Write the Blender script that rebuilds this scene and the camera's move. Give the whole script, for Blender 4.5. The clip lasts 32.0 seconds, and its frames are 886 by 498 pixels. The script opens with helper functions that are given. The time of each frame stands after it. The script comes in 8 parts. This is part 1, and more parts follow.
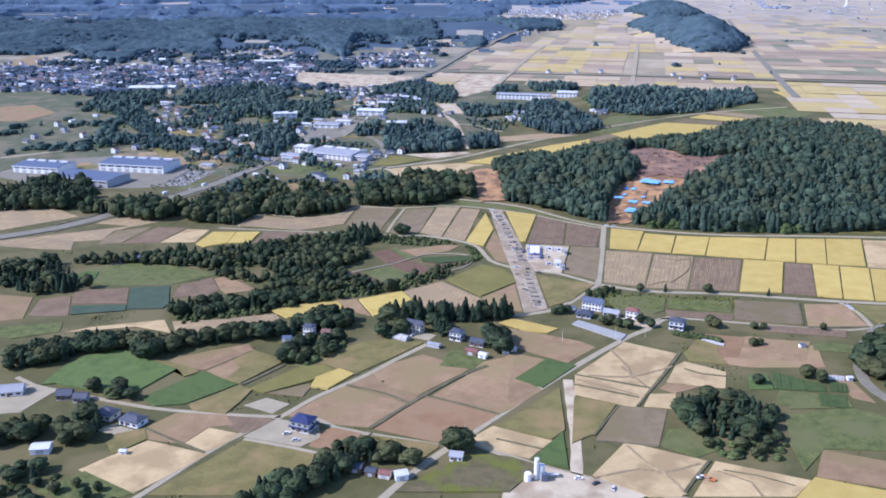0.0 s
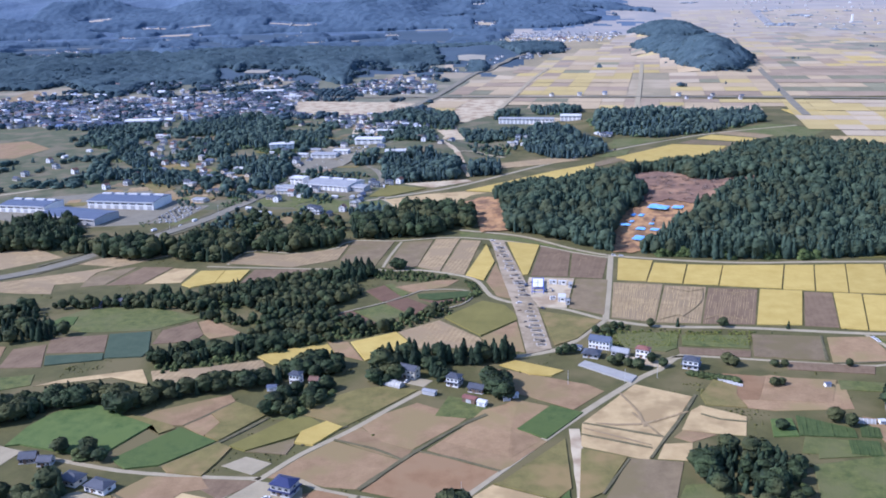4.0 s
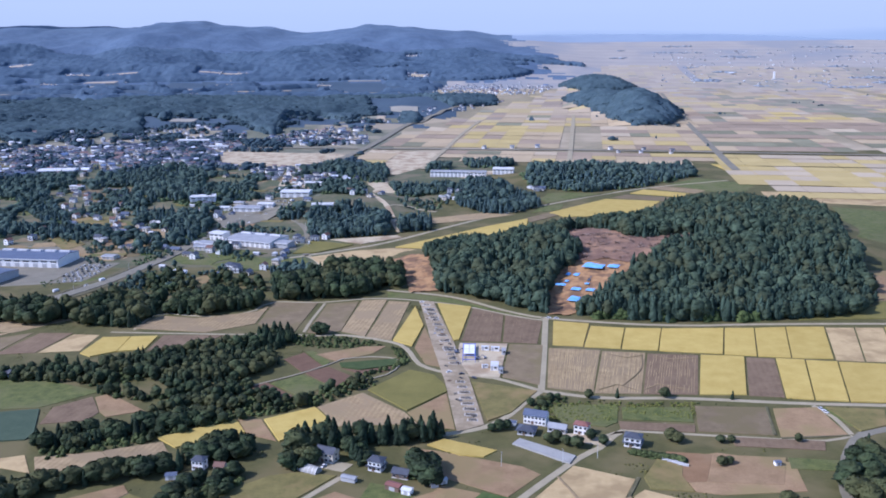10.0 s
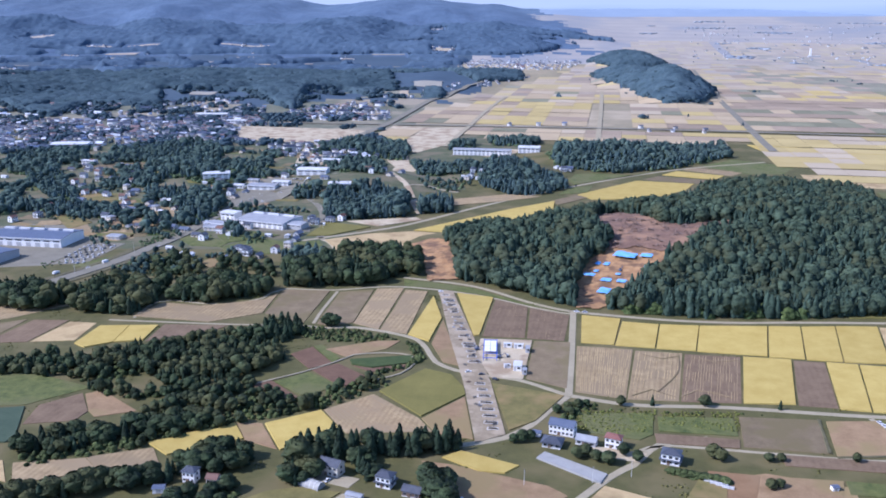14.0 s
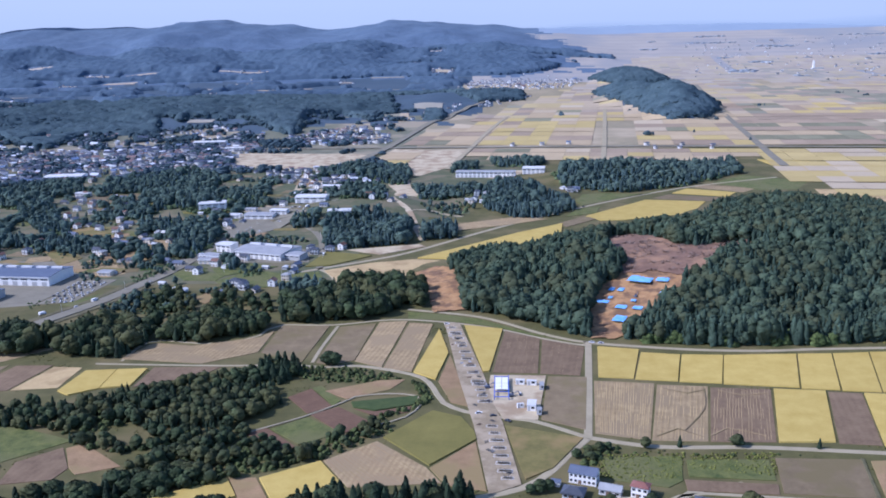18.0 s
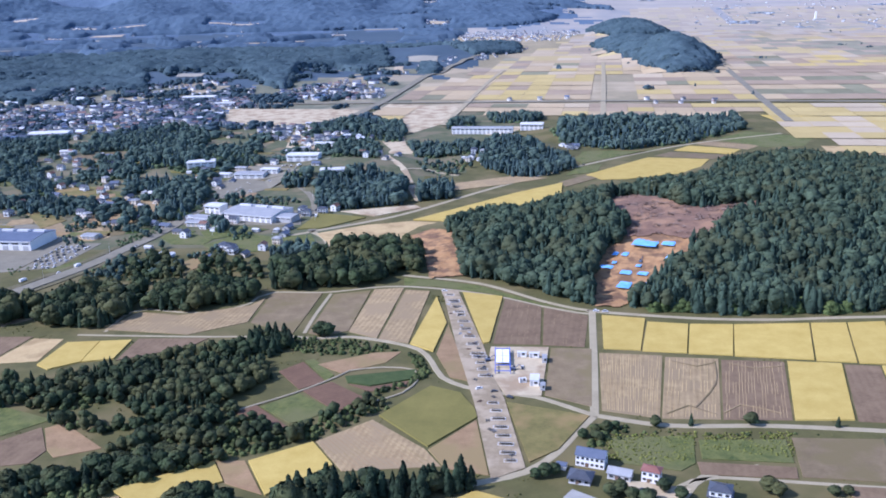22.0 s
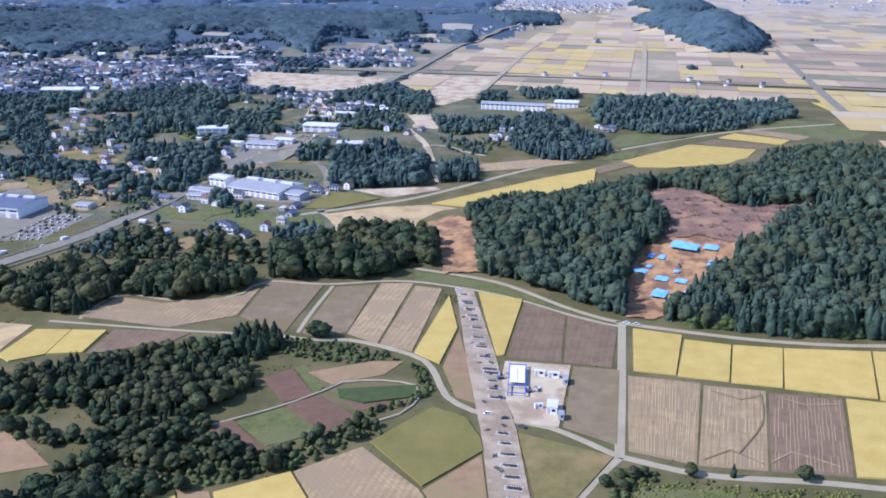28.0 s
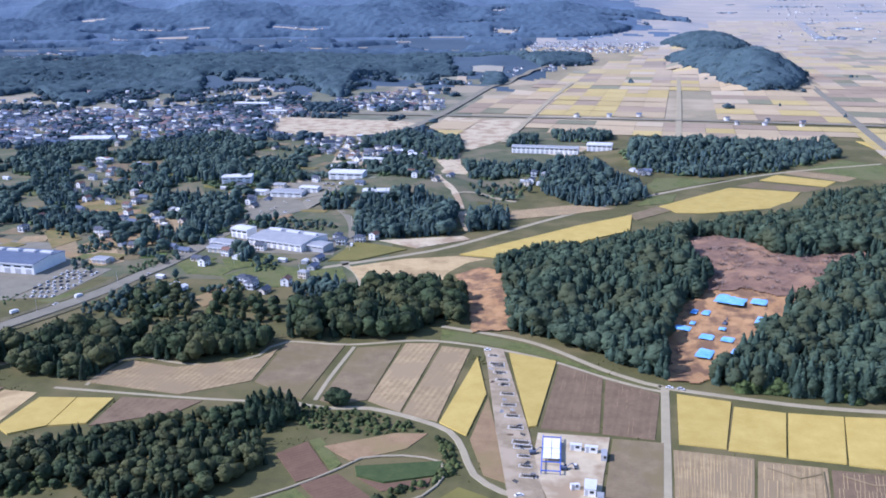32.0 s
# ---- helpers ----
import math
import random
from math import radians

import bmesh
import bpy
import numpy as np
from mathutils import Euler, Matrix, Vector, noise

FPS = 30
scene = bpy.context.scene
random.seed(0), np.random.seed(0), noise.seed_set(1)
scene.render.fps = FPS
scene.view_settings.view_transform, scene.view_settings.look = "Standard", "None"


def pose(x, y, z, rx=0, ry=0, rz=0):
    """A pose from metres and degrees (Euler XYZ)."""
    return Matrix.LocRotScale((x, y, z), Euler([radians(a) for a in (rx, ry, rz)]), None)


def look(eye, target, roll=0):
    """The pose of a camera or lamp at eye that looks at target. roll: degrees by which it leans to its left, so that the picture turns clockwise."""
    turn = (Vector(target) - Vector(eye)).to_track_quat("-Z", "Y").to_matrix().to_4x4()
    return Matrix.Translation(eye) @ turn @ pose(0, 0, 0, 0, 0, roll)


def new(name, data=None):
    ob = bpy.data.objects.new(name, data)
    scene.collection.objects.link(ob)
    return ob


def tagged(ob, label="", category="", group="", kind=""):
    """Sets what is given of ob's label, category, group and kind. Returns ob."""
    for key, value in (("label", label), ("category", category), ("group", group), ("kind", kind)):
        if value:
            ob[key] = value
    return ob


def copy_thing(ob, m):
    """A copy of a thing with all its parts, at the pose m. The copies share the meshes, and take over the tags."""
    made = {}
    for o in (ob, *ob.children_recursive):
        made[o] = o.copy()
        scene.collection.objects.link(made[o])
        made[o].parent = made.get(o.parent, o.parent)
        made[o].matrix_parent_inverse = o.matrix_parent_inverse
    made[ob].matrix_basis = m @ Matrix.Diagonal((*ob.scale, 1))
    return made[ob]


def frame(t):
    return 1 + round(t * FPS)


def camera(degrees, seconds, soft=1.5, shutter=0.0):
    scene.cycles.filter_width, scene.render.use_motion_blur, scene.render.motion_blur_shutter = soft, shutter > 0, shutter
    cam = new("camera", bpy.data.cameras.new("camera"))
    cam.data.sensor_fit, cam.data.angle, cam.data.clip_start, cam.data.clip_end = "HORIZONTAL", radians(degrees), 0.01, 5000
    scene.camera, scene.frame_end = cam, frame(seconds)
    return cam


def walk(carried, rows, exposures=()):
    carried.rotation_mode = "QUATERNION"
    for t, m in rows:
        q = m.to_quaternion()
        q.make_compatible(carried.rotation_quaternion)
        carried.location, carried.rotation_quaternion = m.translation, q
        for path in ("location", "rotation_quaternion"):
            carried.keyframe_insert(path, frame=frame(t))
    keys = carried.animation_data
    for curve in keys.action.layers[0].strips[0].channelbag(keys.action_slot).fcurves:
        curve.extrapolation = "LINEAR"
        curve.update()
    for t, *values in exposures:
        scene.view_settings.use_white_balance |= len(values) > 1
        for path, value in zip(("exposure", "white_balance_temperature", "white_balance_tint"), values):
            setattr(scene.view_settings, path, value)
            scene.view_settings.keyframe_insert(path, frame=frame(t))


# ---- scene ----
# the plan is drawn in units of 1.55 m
UNIT = 1.55
cam = camera(52.94, 32.0, soft=1.8)
# seconds, eye, target, roll
PATH = [
    (0, (1.32, -43.95, 152.61), (-25.35, 335.17, 27.88), -0.18),
    (0.5, (1.31, -41.28, 152.63), (-25.98, 337.57, 27.23), -0.46),
    (1, (1.73, -38.91, 152.79), (-26.62, 339.60, 26.58), -0.76),
    (1.5, (2.51, -36.44, 152.79), (-27.10, 341.81, 26.09), -1.16),
    (2, (2.67, -33.58, 152.43), (-27.57, 344.56, 25.55), -1.39),
    (2.5, (3.27, -30.44, 152.20), (-27.68, 347.62, 25.26), -1.61),
    (4.5, (7.08, -14.11, 149.50), (-23.60, 372.02, 49.71), -1.60),
    (5, (8.23, -10.44, 149.01), (-19.32, 379.15, 62.63), -1.33),
    (5.5, (8.32, -6.17, 148.64), (-15.11, 383.37, 60.88), -1.17),
    (6, (7.63, -4.07, 149.20), (-11.37, 383.04, 50.31), -1.07),
    (6.5, (7.18, -2.83, 149.33), (-7.72, 381.16, 38.31), -1.02),
    (7, (7.96, -2.29, 149.57), (-3.84, 380.40, 33.78), -1.01),
    (7.5, (8.60, -1.69, 150.26), (-0.15, 383.37, 42.29), -0.90),
    (8, (8.91, -0.66, 150.20), (3.43, 387.02, 51.83), -0.79),
    (8.5, (8.39, 0.76, 149.74), (5.99, 389.39, 55.08), -0.67),
    (9, (7.65, 2.33, 150.00), (7.59, 390.96, 55.33), -0.52),
    (9.5, (8.12, 6.93, 149.42), (7.19, 395.77, 55.58), -0.56),
    (10, (8.12, 11.45, 148.94), (6.65, 400.37, 55.46), -0.53),
    (10.5, (8.83, 16.17, 148.93), (6.31, 405.01, 55.12), -0.62),
    (11, (9.43, 21.24, 148.37), (5.73, 410.02, 54.35), -0.72),
    (11.5, (9.54, 25.85, 148.09), (4.62, 414.46, 53.48), -0.71),
    (12, (9.52, 29.69, 147.78), (3.23, 418.00, 52.00), -0.64),
    (12.5, (9.46, 33.39, 147.18), (1.54, 421.12, 49.20), -0.47),
    (13, (9.54, 37.65, 146.59), (0.18, 424.67, 45.96), -0.36),
    (13.5, (9.51, 41.44, 146.59), (-1.29, 427.68, 43.16), -0.24),
    (14, (9.19, 45.30, 146.55), (-2.71, 431.34, 42.48), -0.12),
    (14.5, (8.90, 48.82, 146.33), (-4.41, 435.08, 43.26), -0.04),
    (16.5, (8.46, 62.96, 144.33), (-8.55, 449.48, 42.79), -1.91),
    (17, (8.71, 66.52, 144.13), (-7.73, 454.28, 47.32), -1.90),
    (17.5, (8.62, 69.63, 144.15), (-6.76, 457.85, 49.05), -1.79),
    (18, (8.39, 70.60, 144.39), (-5.47, 458.93, 49.50), -1.64),
    (18.5, (8.04, 71.61, 144.58), (-3.86, 459.96, 49.47), -1.44),
    (19, (7.69, 73.06, 144.80), (-2.00, 461.25, 48.81), -1.15),
    (19.5, (7.42, 74.93, 145.24), (-0.63, 462.72, 47.48), -0.86),
    (20, (6.99, 76.22, 145.67), (0.27, 463.52, 45.90), -0.59),
    (20.5, (6.51, 77.50, 146.11), (0.46, 464.00, 43.24), -0.44),
    (21, (6.09, 78.63, 146.48), (0.02, 463.93, 39.20), -0.62),
    (21.5, (6.20, 84.26, 145.83), (-3.00, 468.33, 34.43), -1.17),
    (22, (6.50, 90.67, 144.69), (-5.37, 473.58, 29.61), -1.70),
    (22.5, (7.09, 96.81, 143.55), (-7.27, 479.18, 26.99), -2.11),
    (23, (7.56, 102.08, 143.01), (-8.82, 484.29, 26.21), -2.29),
    (23.5, (8.51, 106.07, 142.78), (-10.19, 487.96, 25.25), -2.46),
    (24, (8.88, 110.27, 142.24), (-11.46, 490.92, 21.04), -2.63),
    (24.5, (8.82, 113.92, 141.81), (-12.02, 492.69, 14.92), -2.50),
    (26.5, (9.43, 123.67, 143.39), (-9.04, 502.33, 15.81), 0.84),
    (27, (9.92, 126.95, 143.10), (-9.62, 505.49, 15.34), 0.83),
    (27.5, (10.65, 131.86, 142.61), (-11.70, 510.14, 14.52), 0.67),
    (28, (10.48, 136.10, 142.13), (-13.87, 514.24, 14.00), 0.50),
    (28.5, (10.39, 140.04, 142.19), (-16.07, 518.29, 14.82), 0.35),
    (29, (10.52, 143.54, 142.00), (-18.29, 522.69, 17.85), 0.11),
    (29.5, (10.56, 146.55, 142.13), (-20.59, 526.91, 22.33), -0.08),
    (30, (10.54, 149.49, 142.37), (-22.85, 531.11, 27.24), -0.26),
    (30.5, (10.87, 152.78, 142.33), (-24.76, 535.06, 30.14), -0.41),
    (31, (11.26, 155.79, 141.99), (-26.35, 538.17, 30.78), -0.60),
    (31.5, (11.52, 158.34, 142.01), (-27.53, 540.56, 30.71), -0.67),
    (32, (11.48, 160.20, 142.15), (-28.36, 542.34, 30.88), -0.64),
]
walk(cam, [(t, look(Vector(eye) * UNIT, Vector(target) * UNIT, roll)) for t, eye, target, roll in PATH], exposures=[(0, 0.56, 5190, 26), (2.5, 0.56, 5190, 26), (5, 0.38, 5190, 26), (6, 0.30, 5190, 26), (7, 0.46, 5190, 26), (8, 0.42, 5190, 26), (9, 0.31, 5190, 26), (12, 0.31, 5190, 26), (14, 0.46, 5190, 26), (17, 0.32, 5190, 26), (18.5, 0.30, 5190, 26), (20, 0.44, 5190, 26), (24, 0.58, 5190, 26), (32, 0.56, 5190, 26)])

# ---- sky and sun ----
SUN_AZ, SUN_EL = radians(106), radians(41)          # azimuth from +y towards -x
sun_way = Vector((-math.sin(SUN_AZ) * math.cos(SUN_EL), math.cos(SUN_AZ) * math.cos(SUN_EL), math.sin(SUN_EL)))
world = bpy.data.worlds.new("sky")
scene.world = world
world.use_nodes = True
wt = world.node_tree
sky = wt.nodes.new("ShaderNodeTexSky")
sky.sky_type, sky.sun_disc = "NISHITA", False
sky.sun_elevation, sky.sun_rotation = SUN_EL, -SUN_AZ
sky.altitude, sky.air_density, sky.dust_density, sky.ozone_density = 150, 1.0, 0.8, 3.0
wt.nodes["Background"].inputs["Strength"].default_value = 0.15
wt.links.new(sky.outputs["Color"], wt.nodes["Background"].inputs["Color"])
sun = new("sun", bpy.data.lights.new("sun", "SUN"))
sun.data.energy, sun.data.angle, sun.data.color = 4.2, radians(0.6), (1.0, 0.94, 0.84)
sun.matrix_world = look(sun_way * 500, (0, 0, 0))

# ---- materials ----
def lin(h):
    return tuple((c / 12.92 if c <= 0.04045 else ((c + 0.055) / 1.055) ** 2.4) for c in h)


def node(nt, kind, **values):
    n = nt.nodes.new(kind)
    for k, v in values.items():
        n.inputs[k].default_value = v
    return n


def surface(name, a, b, size=12.0, fine=0.9, spread=0.5, rough=0.9, metal=0.0, bump=0.25, bump_m=0.6, streak=None, island=0.0, each=0.0, spec=0.25, c=None, patch=60.0):
    """Two colours mixed by coarse and fine noise at real size, a third in wide patches; streak=(degrees, metres, weight) draws furrows;
    island and each vary the value by loose piece and by object."""
    m = bpy.data.materials.new(name)
    m.use_nodes = True
    nt = m.node_tree
    bs = nt.nodes["Principled BSDF"]
    geo = nt.nodes.new("ShaderNodeNewGeometry")
    big = node(nt, "ShaderNodeTexNoise", Scale=1.0 / (size * UNIT), Detail=5.0, Roughness=0.65)
    small = node(nt, "ShaderNodeTexNoise", Scale=1.0 / (fine * UNIT), Detail=4.0, Roughness=0.7)
    for n in (big, small):
        nt.links.new(geo.outputs["Position"], n.inputs["Vector"])
    add = nt.nodes.new("ShaderNodeMath")
    add.operation = "MULTIPLY_ADD"
    add.inputs[1].default_value = 0.45
    nt.links.new(small.outputs["Fac"], add.inputs[0])
    nt.links.new(big.outputs["Fac"], add.inputs[2])
    last = add.outputs[0]
    if streak:
        turn = nt.nodes.new("ShaderNodeMapping")
        turn.inputs["Rotation"].default_value = (0, 0, radians(streak[0]))
        wave = node(nt, "ShaderNodeTexWave", Scale=0.314 / (streak[1] * UNIT), Distortion=1.2, Detail=2.0)
        wave.inputs["Detail Scale"].default_value = 0.6
        nt.links.new(geo.outputs["Position"], turn.inputs["Vector"])
        nt.links.new(turn.outputs["Vector"], wave.inputs["Vector"])
        more = nt.nodes.new("ShaderNodeMath")
        more.operation = "MULTIPLY_ADD"
        more.inputs[1].default_value = streak[2]
        nt.links.new(wave.outputs["Fac"], more.inputs[0])
        nt.links.new(last, more.inputs[2])
        last = more.outputs[0]
        mid = 0.725 + streak[2] / 2
    else:
        mid = 0.725
    rng = nt.nodes.new("ShaderNodeMapRange")
    rng.inputs["From Min"].default_value = mid - spread / 2
    rng.inputs["From Max"].default_value = mid + spread / 2
    nt.links.new(last, rng.inputs["Value"])
    mix = nt.nodes.new("ShaderNodeMix")
    mix.data_type = "RGBA"
    mix.inputs[6].default_value, mix.inputs[7].default_value = (*a, 1), (*b, 1)
    nt.links.new(rng.outputs[0], mix.inputs[0])
    col = mix.outputs[2]
    if c:
        wide = node(nt, "ShaderNodeTexNoise", Scale=1.0 / (patch * UNIT), Detail=3.0, Roughness=0.55)
        nt.links.new(geo.outputs["Position"], wide.inputs["Vector"])
        edge = nt.nodes.new("ShaderNodeMapRange")
        edge.inputs["From Min"].default_value, edge.inputs["From Max"].default_value = 0.47, 0.6
        nt.links.new(wide.outputs["Fac"], edge.inputs["Value"])
        mix2 = nt.nodes.new("ShaderNodeMix")
        mix2.data_type = "RGBA"
        mix2.inputs[7].default_value = (*c, 1)
        nt.links.new(edge.outputs[0], mix2.inputs[0])
        nt.links.new(col, mix2.inputs[6])
        col = mix2.outputs[2]
    if island or each:
        hsv = nt.nodes.new("ShaderNodeHueSaturation")
        ran = nt.nodes.new("ShaderNodeMapRange")
        k = island or each
        ran.inputs["To Min"].default_value, ran.inputs["To Max"].default_value = 1 - k, 1 + k
        if island:
            nt.links.new(geo.outputs["Random Per Island"], ran.inputs["Value"])
        else:
            nt.links.new(nt.nodes.new("ShaderNodeObjectInfo").outputs["Random"], ran.inputs["Value"])
        nt.links.new(ran.outputs[0], hsv.inputs["Value"])
        nt.links.new(col, hsv.inputs["Color"])
        col = hsv.outputs["Color"]
    nt.links.new(col, bs.inputs["Base Color"])
    bs.inputs["Roughness"].default_value = rough
    bs.inputs["Metallic"].default_value = metal
    bs.inputs["Specular IOR Level"].default_value = spec
    if bump:
        bp = node(nt, "ShaderNodeBump", Strength=bump, Distance=bump_m * UNIT)
        nt.links.new(add.outputs[0], bp.inputs["Height"])
        nt.links.new(bp.outputs[0], bs.inputs["Normal"])
    return m


M = {}
M["grass"] = surface("meadow grass", (0.0675, 0.0648, 0.0216), (0.1121, 0.1026, 0.0342), 9, 1.2, c=(0.135, 0.112, 0.046), patch=30)
M["far_ground"] = surface("distant grass and plots", (0.2, 0.175, 0.105), (0.31, 0.255, 0.155), 60, 9, c=(0.38, 0.31, 0.20), patch=150, bump=0)
M["verge"] = surface("rough verge grass", (0.05, 0.07, 0.018), (0.155, 0.158, 0.046), 4, 0.8, bump=0.6, c=(0.125, 0.125, 0.045), patch=24)
M["bank"] = surface("weedy field bank", (0.075, 0.072, 0.034), (0.16, 0.135, 0.07), 5, 0.7, bump=0.8)
M["weeds"] = surface("rough weeds", (0.075, 0.08, 0.024), (0.145, 0.13, 0.042), 9, 1.2, island=0.12, bump=0, spec=0.1)
M["yards"] = surface("village gardens and yards", (0.0585, 0.072, 0.0308), (0.1188, 0.1214, 0.06256), 14, 2.5, c=(0.15, 0.13, 0.075), patch=26)
M["tall_weeds"] = surface("tall yellow green weeds", (0.085, 0.105, 0.022), (0.19, 0.19, 0.05), 7, 1.2, island=0.3, bump=0, spec=0.1)
M["rice"] = surface("ripe rice", (0.375, 0.27, 0.062), (0.47, 0.355, 0.1), 9, 0.7, bump=0.3, bump_m=0.25, each=0.07)
M["rice_green"] = surface("late green rice", (0.1333, 0.1204, 0.0301), (0.1892, 0.1634, 0.043), 12, 0.9, each=0.06)
M["stubble"] = surface("cut rice stubble", (0.2, 0.142, 0.07), (0.36, 0.268, 0.138), 5, 0.7, each=0.12, streak=(12.5, 2.2, 0.156), c=(0.25, 0.185, 0.1), patch=18)
M["straw"] = surface("pale straw field", (0.385, 0.275, 0.128), (0.5, 0.375, 0.182), 5, 0.6, each=0.08, c=(0.315, 0.225, 0.105), patch=16)
M["brown"] = surface("bare brown field soil", (0.205, 0.13, 0.064), (0.325, 0.218, 0.112), 7, 0.7, each=0.12, c=(0.24, 0.175, 0.076), patch=22)
M["purple"] = surface("dark damp field soil", (0.125, 0.083, 0.047), (0.215, 0.15, 0.086), 8, 0.8, each=0.1, streak=(10.4, 2.6, 0.06))
M["greysoil"] = surface("grey brown weedy field", (0.135, 0.1, 0.054), (0.222, 0.168, 0.092), 7, 0.8, each=0.1, c=(0.16, 0.125, 0.058), patch=16)
M["olive"] = surface("olive weedy field", (0.11, 0.098, 0.03), (0.205, 0.17, 0.055), 7, 0.9, c=(0.23, 0.165, 0.065), patch=20)
M["green"] = surface("green crop", (0.05, 0.085, 0.02), (0.11, 0.145, 0.04), 5, 0.7, each=0.15, c=(0.085, 0.12, 0.03), patch=20)
M["darkgreen"] = surface("dark green vegetable rows", (0.036, 0.06, 0.016), (0.075, 0.1, 0.03), 4, 0.7, each=0.1)
M["teal"] = surface("blue green cabbage rows", (0.042, 0.066, 0.038), (0.068, 0.094, 0.054), 6, 0.7, streak=(70, 1.6, 0.2))
M["redsoil"] = surface("red brown dry soil", (0.2, 0.116, 0.054), (0.285, 0.175, 0.086), 9, 0.7, each=0.06, c=(0.25, 0.16, 0.08), patch=18)
M["dry_weeds"] = surface("brown and green weeds", (0.075, 0.07, 0.028), (0.16, 0.125, 0.06), 4, 0.7, bump=0.6, c=(0.12, 0.125, 0.02), patch=10)
M["maroon"] = surface("red brown tilled soil", (0.112, 0.064, 0.038), (0.165, 0.1, 0.058), 6, 0.6, streak=(54.1, 1.5, 0.117))
M["asphalt"] = surface("worn grey asphalt", (0.155, 0.14, 0.1), (0.23, 0.208, 0.148), 9, 0.5, rough=0.85, bump=0.1)
M["lane"] = surface("pale concrete farm lane", (0.265, 0.225, 0.14), (0.365, 0.312, 0.2), 7, 0.6, bump=0.1)
M["gravel"] = surface("pale gravel and sand", (0.374, 0.305, 0.195), (0.52, 0.435, 0.285), 6, 0.5, c=(0.302, 0.225, 0.136), patch=14)
M["dirt"] = surface("orange cut earth", (0.285, 0.155, 0.066), (0.42, 0.255, 0.118), 6, 0.8, bump=0.8, c=(0.17, 0.1, 0.055), patch=8)
M["cleared"] = surface("cleared ground with dead brush", (0.12, 0.07, 0.048), (0.24, 0.15, 0.1), 5, 0.8, bump=0.8, c=(0.28, 0.17, 0.1), patch=16)
# Dark grain in all foliage colours paints in the shade between leaf clumps
M["conifer"] = surface("cedar foliage", (0.01707, 0.0297, 0.02138), (0.07076, 0.1079, 0.07513), 9, 0.95, spread=0.38, island=0.12, spec=0.08, rough=0.9, bump=1.0, bump_m=0.9)
M["broadleaf"] = surface("broadleaf foliage", (0.0193, 0.03119, 0.02069), (0.08809, 0.1233, 0.07528), 8, 0.95, spread=0.38, island=0.12, spec=0.08, rough=0.9, bump=1.0, bump_m=0.9, c=(0.062, 0.074, 0.04), patch=20)
M["shrub"] = surface("shrub and bamboo foliage", (0.0132, 0.0231, 0.00825), (0.1218, 0.1624, 0.05623), 6, 0.95, spread=0.34, island=0.12, spec=0.08, rough=0.9, bump=1.0, bump_m=0.9)
M["bark"] = surface("tree bark", (0.07, 0.05, 0.035), (0.13, 0.1, 0.075), 2, 0.3)
M["floor"] = surface("woodland floor", (0.035, 0.04, 0.018), (0.07, 0.065, 0.035), 8, 1.0)
# Far woods, grass and ridges: the air's haze is put into their colours
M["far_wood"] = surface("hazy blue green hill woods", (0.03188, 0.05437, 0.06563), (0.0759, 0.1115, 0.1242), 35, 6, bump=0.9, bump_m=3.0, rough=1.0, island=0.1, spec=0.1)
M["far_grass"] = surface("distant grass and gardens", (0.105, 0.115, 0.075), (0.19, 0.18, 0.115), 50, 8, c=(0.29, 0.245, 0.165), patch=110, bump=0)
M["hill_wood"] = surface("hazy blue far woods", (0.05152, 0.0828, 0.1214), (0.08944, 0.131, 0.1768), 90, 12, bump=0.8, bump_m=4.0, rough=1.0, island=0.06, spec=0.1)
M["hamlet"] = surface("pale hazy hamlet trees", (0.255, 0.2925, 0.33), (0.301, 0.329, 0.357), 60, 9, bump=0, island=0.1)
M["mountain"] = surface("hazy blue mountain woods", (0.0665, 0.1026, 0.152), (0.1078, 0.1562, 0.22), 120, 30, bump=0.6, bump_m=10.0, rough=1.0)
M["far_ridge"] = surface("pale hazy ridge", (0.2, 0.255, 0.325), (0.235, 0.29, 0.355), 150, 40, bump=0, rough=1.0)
M["white_wall"] = surface("white painted wall", (0.68, 0.67, 0.63), (0.80, 0.79, 0.76), 3, 0.4, bump=0.03, rough=0.7)
M["cream_wall"] = surface("cream rendered wall", (0.58, 0.51, 0.40), (0.68, 0.61, 0.49), 3, 0.4, bump=0.03, rough=0.75)
M["grey_wall"] = surface("grey clad wall", (0.36, 0.36, 0.35), (0.46, 0.46, 0.45), 3, 0.4, bump=0.03, rough=0.7)
M["wood_wall"] = surface("weathered timber wall", (0.13, 0.085, 0.055), (0.21, 0.145, 0.1), 3, 0.4, rough=0.8)
M["dark_roof"] = surface("dark grey glazed roof tiles", (0.045, 0.05, 0.06), (0.085, 0.09, 0.105), 2, 0.35, rough=0.4, spec=0.5, bump=0.15, bump_m=0.1)
M["blue_roof"] = surface("blue grey metal roof", (0.08, 0.098, 0.14), (0.115, 0.135, 0.18), 4, 0.5, rough=0.5, spec=0.3, bump=0.05)
M["navy_roof"] = surface("navy blue glazed roof tiles", (0.02, 0.025, 0.075), (0.04, 0.05, 0.12), 2, 0.4, rough=0.35, spec=0.5, bump=0.1, bump_m=0.1)
M["red_roof"] = surface("faded red metal roof", (0.17, 0.075, 0.058), (0.25, 0.115, 0.09), 3, 0.4, rough=0.55, bump=0.05)
M["pale_roof"] = surface("pale metal sheet roof", (0.46, 0.46, 0.45), (0.62, 0.62, 0.6), 5, 0.6, rough=0.6, bump=0.05, spec=0.2)
